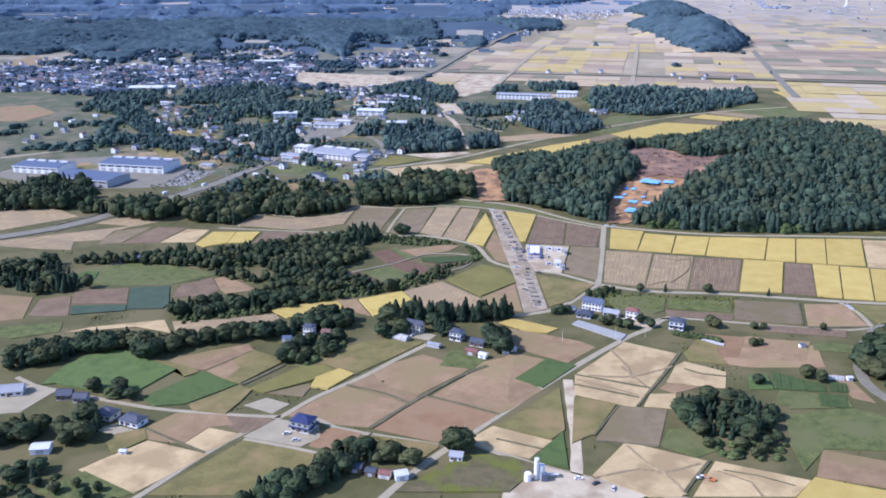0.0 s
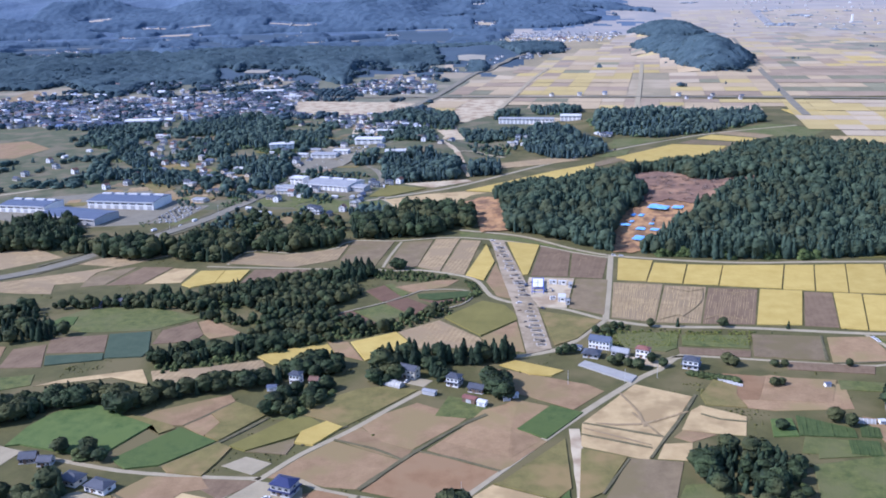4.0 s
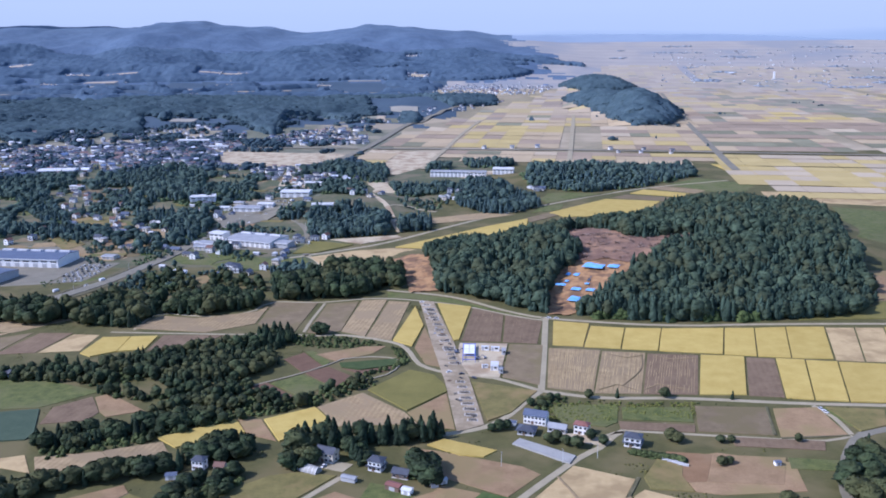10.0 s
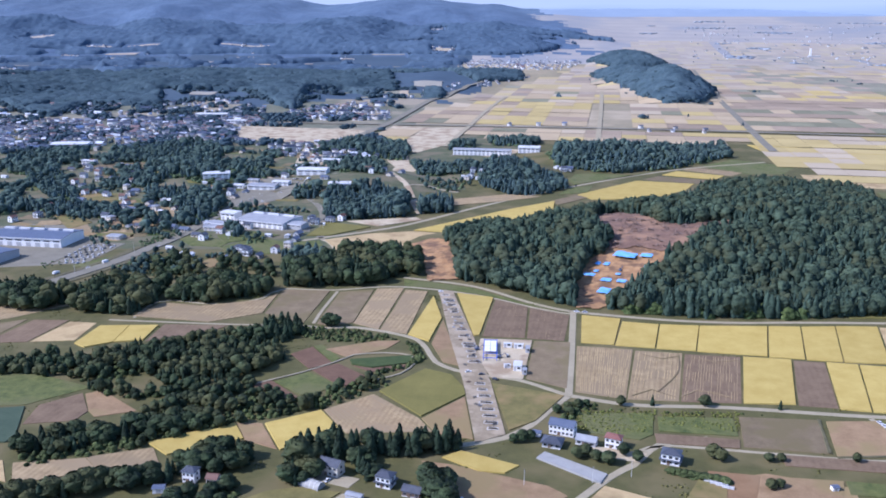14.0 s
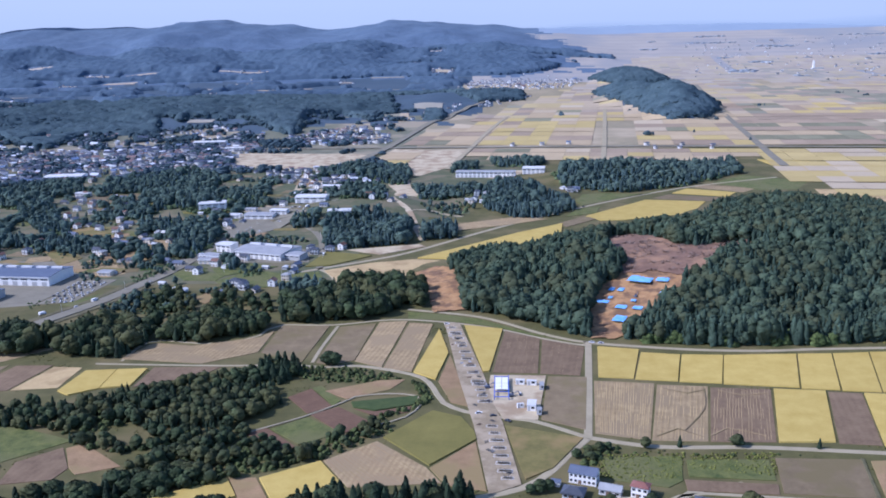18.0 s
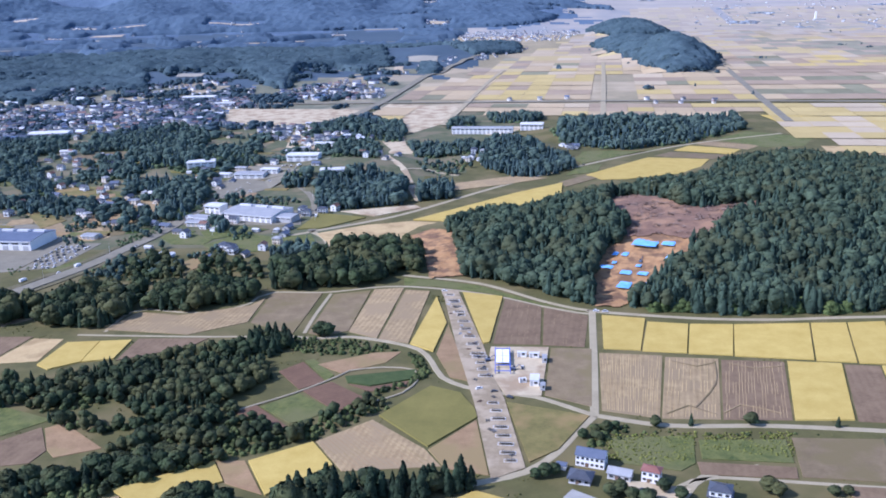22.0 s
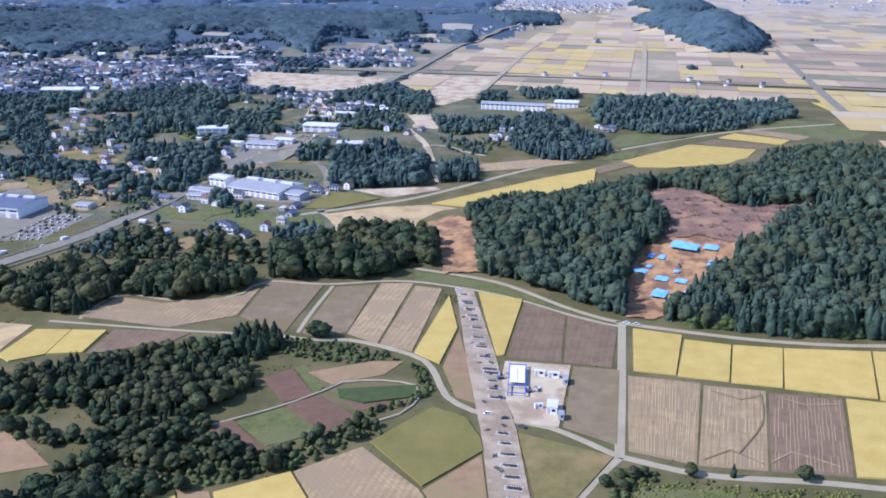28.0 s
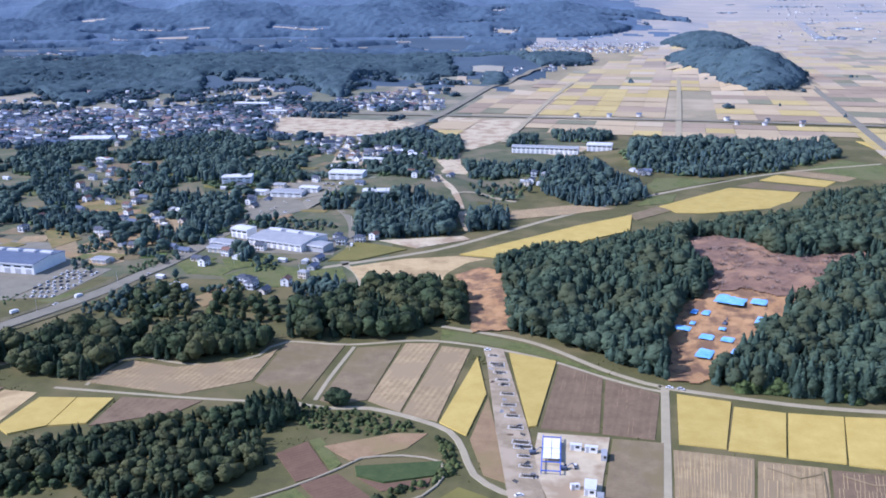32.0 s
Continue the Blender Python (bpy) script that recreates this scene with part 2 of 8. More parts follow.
M["grey_roof"] = surface("grey sheet roof", (0.24, 0.245, 0.25), (0.33, 0.335, 0.335), 5, 0.6, rough=0.6, bump=0.05, spec=0.2)
M["brown_roof"] = surface("brown tiled roof", (0.12, 0.065, 0.045), (0.19, 0.11, 0.08), 2, 0.4, rough=0.6, bump=0.1, bump_m=0.1)
M["glass"] = surface("dark window glass", (0.02, 0.025, 0.03), (0.04, 0.045, 0.055), 3, 1, rough=0.12, spec=0.6, bump=0)
M["trim"] = surface("pale metal trim", (0.5, 0.5, 0.5), (0.62, 0.62, 0.62), 3, 0.4, rough=0.5, bump=0)
M["steel"] = surface("dark formwork steel", (0.035, 0.038, 0.04), (0.07, 0.072, 0.075), 2, 0.4, rough=0.6, bump=0.05)
M["concrete"] = surface("fresh pale concrete", (0.48, 0.47, 0.44), (0.6, 0.59, 0.56), 3, 0.4, bump=0.05)
M["tarp"] = surface("bright blue tarpaulin", (0.11, 0.34, 0.7), (0.3, 0.55, 0.84), 3, 0.7, rough=0.5, bump=0.5, bump_m=0.3)
M["film"] = surface("translucent white greenhouse film", (0.27, 0.26, 0.23), (0.36, 0.35, 0.31), 4, 0.7, rough=0.5, spec=0.3, bump=0.1)
M["white_paint"] = surface("white vehicle paint", (0.7, 0.69, 0.66), (0.78, 0.77, 0.75), 3, 1, rough=0.45, spec=0.3, bump=0)
M["dark_paint"] = surface("dark vehicle paint", (0.03, 0.032, 0.04), (0.05, 0.052, 0.06), 3, 1, rough=0.3, spec=0.5, bump=0)
M["red_paint"] = surface("red machine paint", (0.42, 0.05, 0.03), (0.5, 0.08, 0.05), 3, 1, rough=0.4, bump=0)
M["orange_paint"] = surface("orange machine paint", (0.55, 0.17, 0.04), (0.62, 0.22, 0.06), 3, 1, rough=0.4, bump=0)
M["blue_paint"] = surface("bright blue steel paint", (0.03, 0.09, 0.42), (0.06, 0.14, 0.52), 3, 1, rough=0.5, bump=0)
M["rubber"] = surface("black rubber", (0.02, 0.02, 0.02), (0.03, 0.03, 0.03), 1, 0.3, bump=0)
M["town_wall"] = surface("mixed house walls", (0.33, 0.325, 0.31), (0.68, 0.67, 0.65), 25, 9, bump=0, island=0.35, rough=0.8)
M["town_roof"] = surface("mixed house roofs", (0.07, 0.075, 0.085), (0.2, 0.175, 0.165), 30, 8, bump=0, island=0.5, rough=0.6)
# ground under the far woods, with the blue of haze in its colour
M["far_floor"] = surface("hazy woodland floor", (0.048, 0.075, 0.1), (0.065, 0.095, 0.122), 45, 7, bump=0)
# Village foliage is a paler, bluer copy: haze mixed into its colours
M["village_conifer"] = surface("cedar foliage with haze tint", (0.02042, 0.03411, 0.03448), (0.08595, 0.1329, 0.1263), 9, 0.95, spread=0.38, island=0.12, spec=0.08, rough=0.9, bump=1.0, bump_m=0.9)
M["village_broad"] = surface("broadleaf foliage with haze tint", (0.02414, 0.03851, 0.03317), (0.1062, 0.154, 0.122), 8, 0.95, spread=0.38, island=0.12, spec=0.08, rough=0.9, bump=1.0, bump_m=0.9)
M["village_shrub"] = surface("bush foliage with haze tint", (0.01925, 0.03072, 0.0139), (0.142, 0.1938, 0.08548), 6, 0.95, spread=0.34, island=0.12, rough=0.9, bump=1.0, bump_m=0.9)
# Near copies of the foliage, darkened for deep shade and free of haze
M["near_conifer"] = surface("darkened near cedar foliage", (0.007757, 0.0144, 0.007781), (0.04433, 0.07253, 0.03627), 9, 0.95, spread=0.38, island=0.12, rough=0.9, bump=1.0, bump_m=0.9)
M["near_broad"] = surface("darkened near broadleaf foliage", (0.00942, 0.01607, 0.007181), (0.06064, 0.08745, 0.03504), 8, 0.95, spread=0.38, island=0.12, rough=0.9, bump=1.0, bump_m=0.9, c=(0.07, 0.075, 0.028), patch=20)
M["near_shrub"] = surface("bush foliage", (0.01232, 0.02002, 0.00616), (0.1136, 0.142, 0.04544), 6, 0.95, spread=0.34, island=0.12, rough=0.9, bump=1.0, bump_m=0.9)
M["strip"] = surface("trodden grey gravel", (0.2, 0.156, 0.094), (0.325, 0.258, 0.16), 5, 0.6, c=(0.36, 0.29, 0.19), patch=9)
# plain before the horizon, its colour washed out with painted haze
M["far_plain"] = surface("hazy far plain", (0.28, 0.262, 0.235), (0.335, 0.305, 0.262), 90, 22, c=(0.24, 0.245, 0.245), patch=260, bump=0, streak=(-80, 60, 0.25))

# ---- builders ----
rng = random.Random(11)


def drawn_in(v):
    """The far land is pulled in along the camera's sight lines, nearer and smaller, to look the same from there and lie
    within five kilometres.
    """
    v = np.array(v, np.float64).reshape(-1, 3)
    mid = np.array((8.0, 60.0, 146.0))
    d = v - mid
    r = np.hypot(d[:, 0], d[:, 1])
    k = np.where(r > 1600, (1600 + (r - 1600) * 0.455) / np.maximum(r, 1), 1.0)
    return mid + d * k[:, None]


def soup(name, verts, faces, mats, index=None, smooth=False):
    """A mesh object from arrays; faces all of one size."""
    me = bpy.data.meshes.new(name)
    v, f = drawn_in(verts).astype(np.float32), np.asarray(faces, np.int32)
    k = f.shape[1]
    me.vertices.add(len(v))
    me.vertices.foreach_set("co", v.ravel())
    me.loops.add(f.size)
    me.loops.foreach_set("vertex_index", f.ravel())
    me.polygons.add(len(f))
    me.polygons.foreach_set("loop_start", np.arange(0, f.size, k, dtype=np.int32))
    me.polygons.foreach_set("loop_total", np.full(len(f), k, np.int32))
    for m in mats if isinstance(mats, (list, tuple)) else [mats]:
        me.materials.append(m)
    if index is not None:
        me.polygons.foreach_set("material_index", np.asarray(index, np.int32))
    if smooth:
        me.polygons.foreach_set("use_smooth", np.ones(len(f), bool))
    me.update()
    me.validate()
    return new(name, me)


def part(name, bm, material, parent=None, label=""):
    me = bpy.data.meshes.new(name)
    bm.normal_update()
    bm.to_mesh(me)
    bm.free()
    me.materials.append(material)
    ob = new(name, me)
    if parent is not None:
        ob.parent = parent
    if label:
        ob["label"] = label
    return ob


def box(bm, cx, cy, cz, sx, sy, sz, turn=0.0):
    """A box by centre of its base and its sizes."""
    c, s = math.cos(turn), math.sin(turn)
    vs = []
    for z in (cz, cz + sz):
        for x, y in ((-1, -1), (1, -1), (1, 1), (-1, 1)):
            px, py = x * sx / 2, y * sy / 2
            vs.append(bm.verts.new((cx + px * c - py * s, cy + px * s + py * c, z)))
    for f in ((3, 2, 1, 0), (4, 5, 6, 7), (0, 1, 5, 4), (1, 2, 6, 5), (2, 3, 7, 6), (3, 0, 4, 7)):
        bm.faces.new([vs[i] for i in f])
    return bm


def prism(bm, pts, z0, z1, inset=0.0):
    """An upright prism over a plan outline, its top drawn in by inset."""
    n = len(pts)
    mx, my = sum(p[0] for p in pts) / n, sum(p[1] for p in pts) / n
    if sum(pts[i][0] * pts[(i + 1) % n][1] - pts[(i + 1) % n][0] * pts[i][1] for i in range(n)) < 0:
        pts = pts[::-1]
    lo = [bm.verts.new((x, y, z0)) for x, y in pts]
    hi = []
    for x, y in pts:
        d = math.hypot(x - mx, y - my) or 1
        k = max(0.0, 1 - inset * 1.4 / d)
        hi.append(bm.verts.new((mx + (x - mx) * k, my + (y - my) * k, z1)))
    top = bm.faces.new(hi)
    for i in range(n):
        bm.faces.new((lo[i], lo[(i + 1) % n], hi[(i + 1) % n], hi[i]))
    if n > 4:
        bmesh.ops.triangulate(bm, faces=[top])
    return bm


def smooth_line(pts, step=6.0):
    """Catmull-Rom through plan points."""
    p = [Vector(q) for q in pts]
    p = [p[0] * 2 - p[1]] + p + [p[-1] * 2 - p[-2]]
    out = []
    for i in range(1, len(p) - 2):
        a, b, c, d = p[i - 1 : i + 3]
        n = max(1, int((c - b).length / step))
        for k in range(n):
            t = k / n
            out.append(0.5 * ((2 * b) + (c - a) * t + (2 * a - 5 * b + 4 * c - d) * t * t + (3 * b - a - 3 * c + d) * t ** 3))
    out.append(p[-2])
    return out


LANES = set()


def ribbon(name, pts, width, material, z=0.10, thick=0.25, label="", wob=0.0):
    """A road or path of some thickness that follows the terrain."""
    line = smooth_line(pts)
    bm = bmesh.new()
    rows = []
    for i, p in enumerate(line):
        d = (line[min(i + 1, len(line) - 1)] - line[max(i - 1, 0)]).normalized()
        s = Vector((-d.y, d.x))
        w = width / 2 * (1 + wob * noise.noise((p.x * 0.11, p.y * 0.11, 3.3)))
        h = ground_z(p.x, p.y) + z
        l, r = p + s * w, p - s * w
        if p.y < 560:
            for k in range(-2, 3):
                for e in range(-3, 4):
                    LANES.add((int((p.x + s.x * k * (w + 0.8) / 2 + d.x * e) // 1.5), int((p.y + s.y * k * (w + 0.8) / 2 + d.y * e) // 1.5)))
        rows.append([bm.verts.new((l.x, l.y, h)), bm.verts.new((r.x, r.y, h)), bm.verts.new((l.x + s.x * 0.2, l.y + s.y * 0.2, h - thick)), bm.verts.new((r.x - s.x * 0.2, r.y - s.y * 0.2, h - thick))])
    for a, b in zip(rows, rows[1:]):
        bm.faces.new((a[1], b[1], b[0], a[0]))
        bm.faces.new((a[0], b[0], b[2], a[2]))
        bm.faces.new((a[3], b[3], b[1], a[1]))
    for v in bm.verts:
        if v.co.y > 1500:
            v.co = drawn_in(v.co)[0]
    ob = part(name, bm, material)
    return tagged(ob, label or "pale paved lane between the fields", "road", kind="structure")


def inside(x, y, poly):
    hit, j = False, len(poly) - 1
    for i in range(len(poly)):
        (xi, yi), (xj, yj) = poly[i], poly[j]
        if (yi > y) != (yj > y) and x < (xj - xi) * (y - yi) / (yj - yi) + xi:
            hit = not hit
        j = i
    return hit


def bumpy(x, y, s, seed=0.0):
    return noise.noise((x / s, y / s, seed))


def hill(x, y, cx, cy, rx, ry, h, turn=0.0):
    c, s = math.cos(turn), math.sin(turn)
    u, v = ((x - cx) * c + (y - cy) * s) / rx, ((y - cy) * c - (x - cx) * s) / ry
    d = u * u + v * v
    return h * max(0.0, 1 - d) ** 1.5 if d < 1 else 0.0


def step01(a, b, x):
    t = min(1.0, max(0.0, (x - a) / (b - a)))
    return t * t * (3 - 2 * t)


def spur(x, y):
    """A wooded spur that stands out into the plain, and a lower hill behind it."""
    return hill(x, y, 374, 1660, 78, 225, 31, -0.22) + hill(x, y, 345, 1900, 80, 330, 26, 0.04) + hill(x, y, 440, 2560, 115, 210, 30)


# the mountains' crest above the far plain: x, height
CREST = [(-3200, 70), (-2400, 84), (-2009, 100), (-1803, 90), (-1520, 80), (-1285, 106), (-925, 70), (-642, 42), (-408, 78), (-150, 64), (57, 42), (317, 14), (620, 0)]


def skyline(x):
    for (a, p), (b, q) in zip(CREST, CREST[1:]):
        if a <= x < b:
            return p + (q - p) * step01(a, b, x)
    return 0.0


def ground_z(x, y):
    """The height of the land: flat farm land, a wooded knoll, low wooded ridges and far mountains to the left, a far plain to the right."""
    z = hill(x, y, 150, 590, 140, 118, 17) + hill(x, y, 35, 590, 75, 58, 6) + hill(x, y, 245, 660, 110, 150, 13)
    if y > 640:
        z += hill(x, y, -90, 800, 90, 70, 10) + hill(x, y, 40, 860, 70, 60, 8) + hill(x, y, 150, 950, 110, 60, 9)
        z += hill(x, y, -240, 830, 90, 90, 8)
    if y > 1150:
        if y > 1300:
            west = 1 - step01(-90, 20, x - max(0.0, y - 1500) * 0.24)
            z += west * 15 * step01(1380, 1600, y) * (1 - step01(2020, 2230, y)) * max(0.1, 0.7 + 1.1 * bumpy(x, y, 210, 4.0) + 0.6 * bumpy(x, y, 85, 8.0))
        z += spur(x, y)
    if y > 2500:
        # the far plain is lifted to meet the horizon in the camera's view
        z += 134 * step01(2500, 5000, y) ** 1.1
        west = 1 - step01(-160, 330, x - 120 - (y - 2750) * 0.2 + 130 * bumpy(x, y, 170, 2.5))
        z += west * 42 * step01(2720, 3120, y) * (1 - step01(3300, 4150, y)) * max(0.1, 0.8 + 0.9 * bumpy(x, y, 330, 9.0) + 0.25 * bumpy(x, y, 110, 3.0))
    if y > 2900:
        crag = 0.12 * bumpy(x, y * 0.3, 230, 5.0) + 0.1 * bumpy(x, y * 0.5, 90, 7.0)
        z += skyline(x + 90 * bumpy(x, y, 300, 2.0)) * (step01(3200, 4200, y) + crag * step01(3000, 3500, y) + 0.35 * max(0.0, bumpy(x, y, 260, 6.0)) * (1 - step01(3900, 4200, y)))
    if y > 4300 and x > 200:
        z += step01(200, 700, x) * 24 * step01(4350, 4700, y) * (0.75 + 0.35 * bumpy(x, 0, 420, 3.0) + 0.12 * bumpy(x, 0, 120, 6.0))
    return z


def rise(y):
    """How far the plain is lifted above the farm land to meet the horizon in the camera's view."""
    return 134 * step01(2500, 5000, y) ** 1.1 if y > 2500 else 0.0

# ---- land ----
def sheet():
    ys = [-500, -200, 0] + list(range(60, 1240, 15)) + list(range(1240, 2300, 25)) + list(range(2300, 4840, 30))
    us = [i / 300 * 2 - 1 for i in range(301)]
    verts = []
    for y in ys:
        half = 420 + max(0, y) * 0.62
        for u in us:
            x = half * (0.45 * u + 0.55 * u ** 3) if y < 1200 else half * u
            verts.append((x, y, ground_z(x, y)))
    w = len(us)
    faces = [(j * w + i, j * w + i + 1, (j + 1) * w + i + 1, (j + 1) * w + i) for j in range(len(ys) - 1) for i in range(w - 1)]
    idx = []
    for f in faces:
        cx, cy = (verts[f[0]][0] + verts[f[2]][0]) / 2, (verts[f[0]][1] + verts[f[2]][1]) / 2
        flat = ground_z(cx, cy) - rise(cy) < (4 if cy < 3200 else 13) + 5 * bumpy(cx, cy, 70, 1.4)
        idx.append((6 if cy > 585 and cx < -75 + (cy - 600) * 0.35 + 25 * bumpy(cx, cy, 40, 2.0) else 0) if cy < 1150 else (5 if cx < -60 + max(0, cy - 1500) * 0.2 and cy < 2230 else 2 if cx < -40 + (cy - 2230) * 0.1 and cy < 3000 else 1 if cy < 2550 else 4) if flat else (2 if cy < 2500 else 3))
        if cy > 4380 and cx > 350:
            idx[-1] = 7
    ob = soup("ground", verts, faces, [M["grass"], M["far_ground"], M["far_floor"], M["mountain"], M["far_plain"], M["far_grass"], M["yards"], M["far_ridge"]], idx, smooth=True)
    tagged(ob, "grassy farm land rising to hazy wooded hills", "ground", kind="structure")


sheet()


# crop height above the land
DEPTH = {"rice": 0.42, "rice_green": 0.4, "green": 0.35, "darkgreen": 0.4, "teal": 0.35, "olive": 0.3, "dry_weeds": 0.4, "film": 0.5}
SAY = {"rice": "ripe golden rice field with a level crop", "rice_green": "late rice field turning from green to gold", "film": "flat pale sheet of plastic film over a seed bed", "stubble": "harvested rice field with rows of tan stubble", "straw": "harvested field with pale straw lines", "brown": "bare brown field of turned soil", "purple": "dark damp bare field with furrows", "greysoil": "grey brown idle field with weeds", "olive": "olive green weedy field", "green": "bright green crop field", "darkgreen": "dark green vegetable field in rows", "teal": "blue green cabbage field in rows", "maroon": "tilled field of red brown soil", "redsoil": "bare dry field of red brown soil", "dry_weeds": "idle plot of brown and green weeds", "verge": "rough green grass plot", "gravel": "pale gravel yard", "dirt": "bare orange earth plot", "strip": "trodden grey building strip", "lane": "pale concrete yard", "asphalt": "grey asphalt parking ground"}


COUNT = [0]
PLANS = []


def field(kind, *pts, label=""):
    COUNT[0] += 1
    PLANS.append((min(p[0] for p in pts), max(p[0] for p in pts), min(p[1] for p in pts), max(p[1] for p in pts), pts))
    gx, gy = sum(p[0] for p in pts) / len(pts), sum(p[1] for p in pts) / len(pts)
    pts = [(gx + (x - gx) * (1 + 0.4 / math.hypot(x - gx, y - gy)), gy + (y - gy) * (1 + 0.4 / math.hypot(x - gx, y - gy))) for x, y in pts]
    bm = prism(bmesh.new(), list(pts), -0.3, DEPTH.get(kind, 0.08) + 0.0043 * (COUNT[0] % 61), 0.15)
    if ground_z(gx, gy) > 0.4:
        for v in bm.verts:
            v.co.z += ground_z(v.co.x, v.co.y)
    name = {"lane": "yard", "gravel": "yard", "strip": "yard", "asphalt": "parking_ground"}.get(kind, kind.replace("rice_green", "rice") + "_field")
    return tagged(part(name, bm, M[kind]), label or SAY[kind], "yard" if "_field" not in name else "field", kind="structure")


def furrows(kind, quad, n, width=0.8, high=0.22, label="rows of cut stubble on the field", keep=1.0):
    """Raised rows that run from the first edge of a quad to the opposite one."""
    a, b, c, d = [Vector(p) for p in quad]
    vs, fs = [], []
    for i in range(n):
        u = (i + 0.5) / n
        p, q = a.lerp(b, u), d.lerp(c, u)
        way = (q - p).normalized()
        s = Vector((-way.y, way.x)) * width / 2
        m = max(2, int((q - p).length / 9))
        for k in range(m):
            p0, p1 = p.lerp(q, k / m), p.lerp(q, (k + 1) / m)
            if rng.random() > keep:
                continue
            j = s.normalized() * rng.uniform(-0.2, 0.2)
            o = len(vs)
            for e in (p0 + j, p1 + j):
                vs += [(e.x - s.x, e.y - s.y, 0.1), (e.x, e.y, 0.1 + high * rng.uniform(0.7, 1.2)), (e.x + s.x, e.y + s.y, 0.1)]
            fs += [(o, o + 3, o + 4, o + 1), (o + 1, o + 4, o + 5, o + 2)]
    return tagged(soup("stubble_rows", vs, fs, M[kind]), label, "stubble", kind="stuff")


# paddies east of the cross lane, far row
field("rice", (65, 463.5), (83, 458.5), (74.6, 424.3), (60.3, 426.5))
field("rice", (83.4, 454.5), (100, 451), (92.2, 420.6), (75.3, 423.4))
field("rice", (101, 451), (118.8, 449.6), (109.6, 417.6), (93, 420))
field("rice", (119.5, 449.5), (151, 449.5), (139.2, 412), (110.4, 416.8))
field("rice", (152, 449.5), (166.5, 449.2), (154.4, 409), (140, 411))
field("rice", (167.4, 449.2), (183, 450), (169.6, 406.3), (155.2, 408.2))
field("rice", (184, 450.4), (203, 450), (188.6, 404.2), (170.4, 406))
field("straw", (204, 449.4), (218, 449), (201.6, 400.8), (189.6, 402.8))
field("straw", (219, 449), (233, 448.5), (216, 399.4), (202.6, 400.6))
field("rice", (234, 448.5), (262, 447), (240, 398), (217, 399))
# near row
field("stubble", (57.8, 422.2), (82, 418.4), (70.2, 366.2), (51.6, 372.5))
field("stubble", (83, 417), (103, 414.4), (90.4, 364.8), (71, 366))
field("purple", (104, 413.4), (127.2, 410.6), (114, 363.4), (91.4, 364.4))
field("rice", (128.6, 410.4), (148, 407.6), (134.4, 362.8), (115, 363.2))
field("purple", (149, 407), (161.4, 405), (149.4, 359.8), (135.4, 361.8))
field("rice", (162.2, 404.8), (174.4, 402.6), (160.6, 357), (150, 358.8))
field("rice", (175.2, 402), (188.5, 400), (174.2, 355), (161.4, 356.6))
field("rice", (189.4, 399.4), (216, 395.3), (188.8, 353.4), (175, 354.4))
furrows("straw", ((58.3, 421.2), (81.4, 417.4), (69.8, 367.6), (52.4, 373.6)), 23, 0.3, 0.1, keep=0.85)
furrows("straw", ((84, 416), (102, 413.6), (89.8, 366), (71.8, 367)), 14, 0.3, 0.1, keep=0.6)
furrows("greysoil", ((84, 416), (102, 413.6), (89.8, 366), (71.8, 367)), 9, 0.3, 0.1, keep=0.5)
furrows("straw", ((105, 412), (126.4, 409.6), (113.4, 364.8), (92, 365.6)), 19, 0.22, 0.1, keep=0.75)
field("verge", (-27, 522), (-10, 516.5), (10, 508), (38, 481.5), (53, 470.8), (38, 479.8), (16, 496), (-10, 507.5), (-26, 509.5))
# fields round the building strip
field("purple", (23, 488), (39, 476), (34.8, 432), (15.6, 433.6))
field("purple", (40.2, 474.8), (58.8, 463.6), (52.6, 428.6), (36, 431.4))
furrows("straw", ((24, 485), (38, 475), (34, 434), (17, 435.5)), 13, 0.16, 0.08, "pale straw lines on a dark field", 0.42)
furrows("straw", ((41, 473), (57.5, 463), (51.5, 430.5), (37, 433)), 11, 0.2, 0.08, "pale straw lines on a dark field", 0.5)
field("greysoil", (39, 428), (55.2, 426.4), (48.4, 375.6), (32.8, 385))
field("rice", (3, 497.4), (21.8, 490.4), (14, 435), (11.4, 434))
field("rice", (-9.6, 492), (-4.4, 458.2), (-9.2, 426.4), (-19, 435))
field("brown", (-3.4, 456), (1.4, 424), (5, 398), (-2, 402), (-7.6, 424))
field("olive", (18.6, 379.6), (46.4, 368.2), (33.6, 346), (24, 338.4))
field("rice_green", (-26, 371), (-9, 393.6), (2, 387.6), (7, 375), (7.8, 368.5), (-8.4, 349))
field("brown", (-8, 347), (7.6, 366.4), (10.8, 331), (-2.5, 335.6))
field("stubble", (-45.4, 353.4), (-28.2, 367.8), (-9.6, 347.4), (-4, 336.6), (-34.5, 334.6))
furrows("brown", ((-44, 351.6), (-29.4, 366), (-6, 338), (-33.4, 336)), 14, 0.5, 0.2)
field("rice", (-65, 341), (-46.6, 352.6), (-38, 338), (-55.6, 321.4))
field("rice", (-103, 325.4), (-76.4, 341), (-70.4, 329), (-93.4, 316.8))
field("brown", (-75.4, 341), (-66.6, 341.4), (-57, 322), (-69.4, 328.4))
# garden plots west of the strip
field("maroon", (-69, 409.4), (-61, 418), (-49.6, 399.4), (-58.4, 393.4))
field("verge", (-60.4, 418.8), (-57.2, 421), (-47, 405.2), (-49, 400.2))
field("brown", (-54.8, 415.4), (-33.3, 426), (-22.4, 426.6), (-28, 416), (-44.2, 407.2))
field("darkgreen", (-42, 403.4), (-15.4, 408.6), (-17, 400), (-31.6, 395), (-40.4, 398))
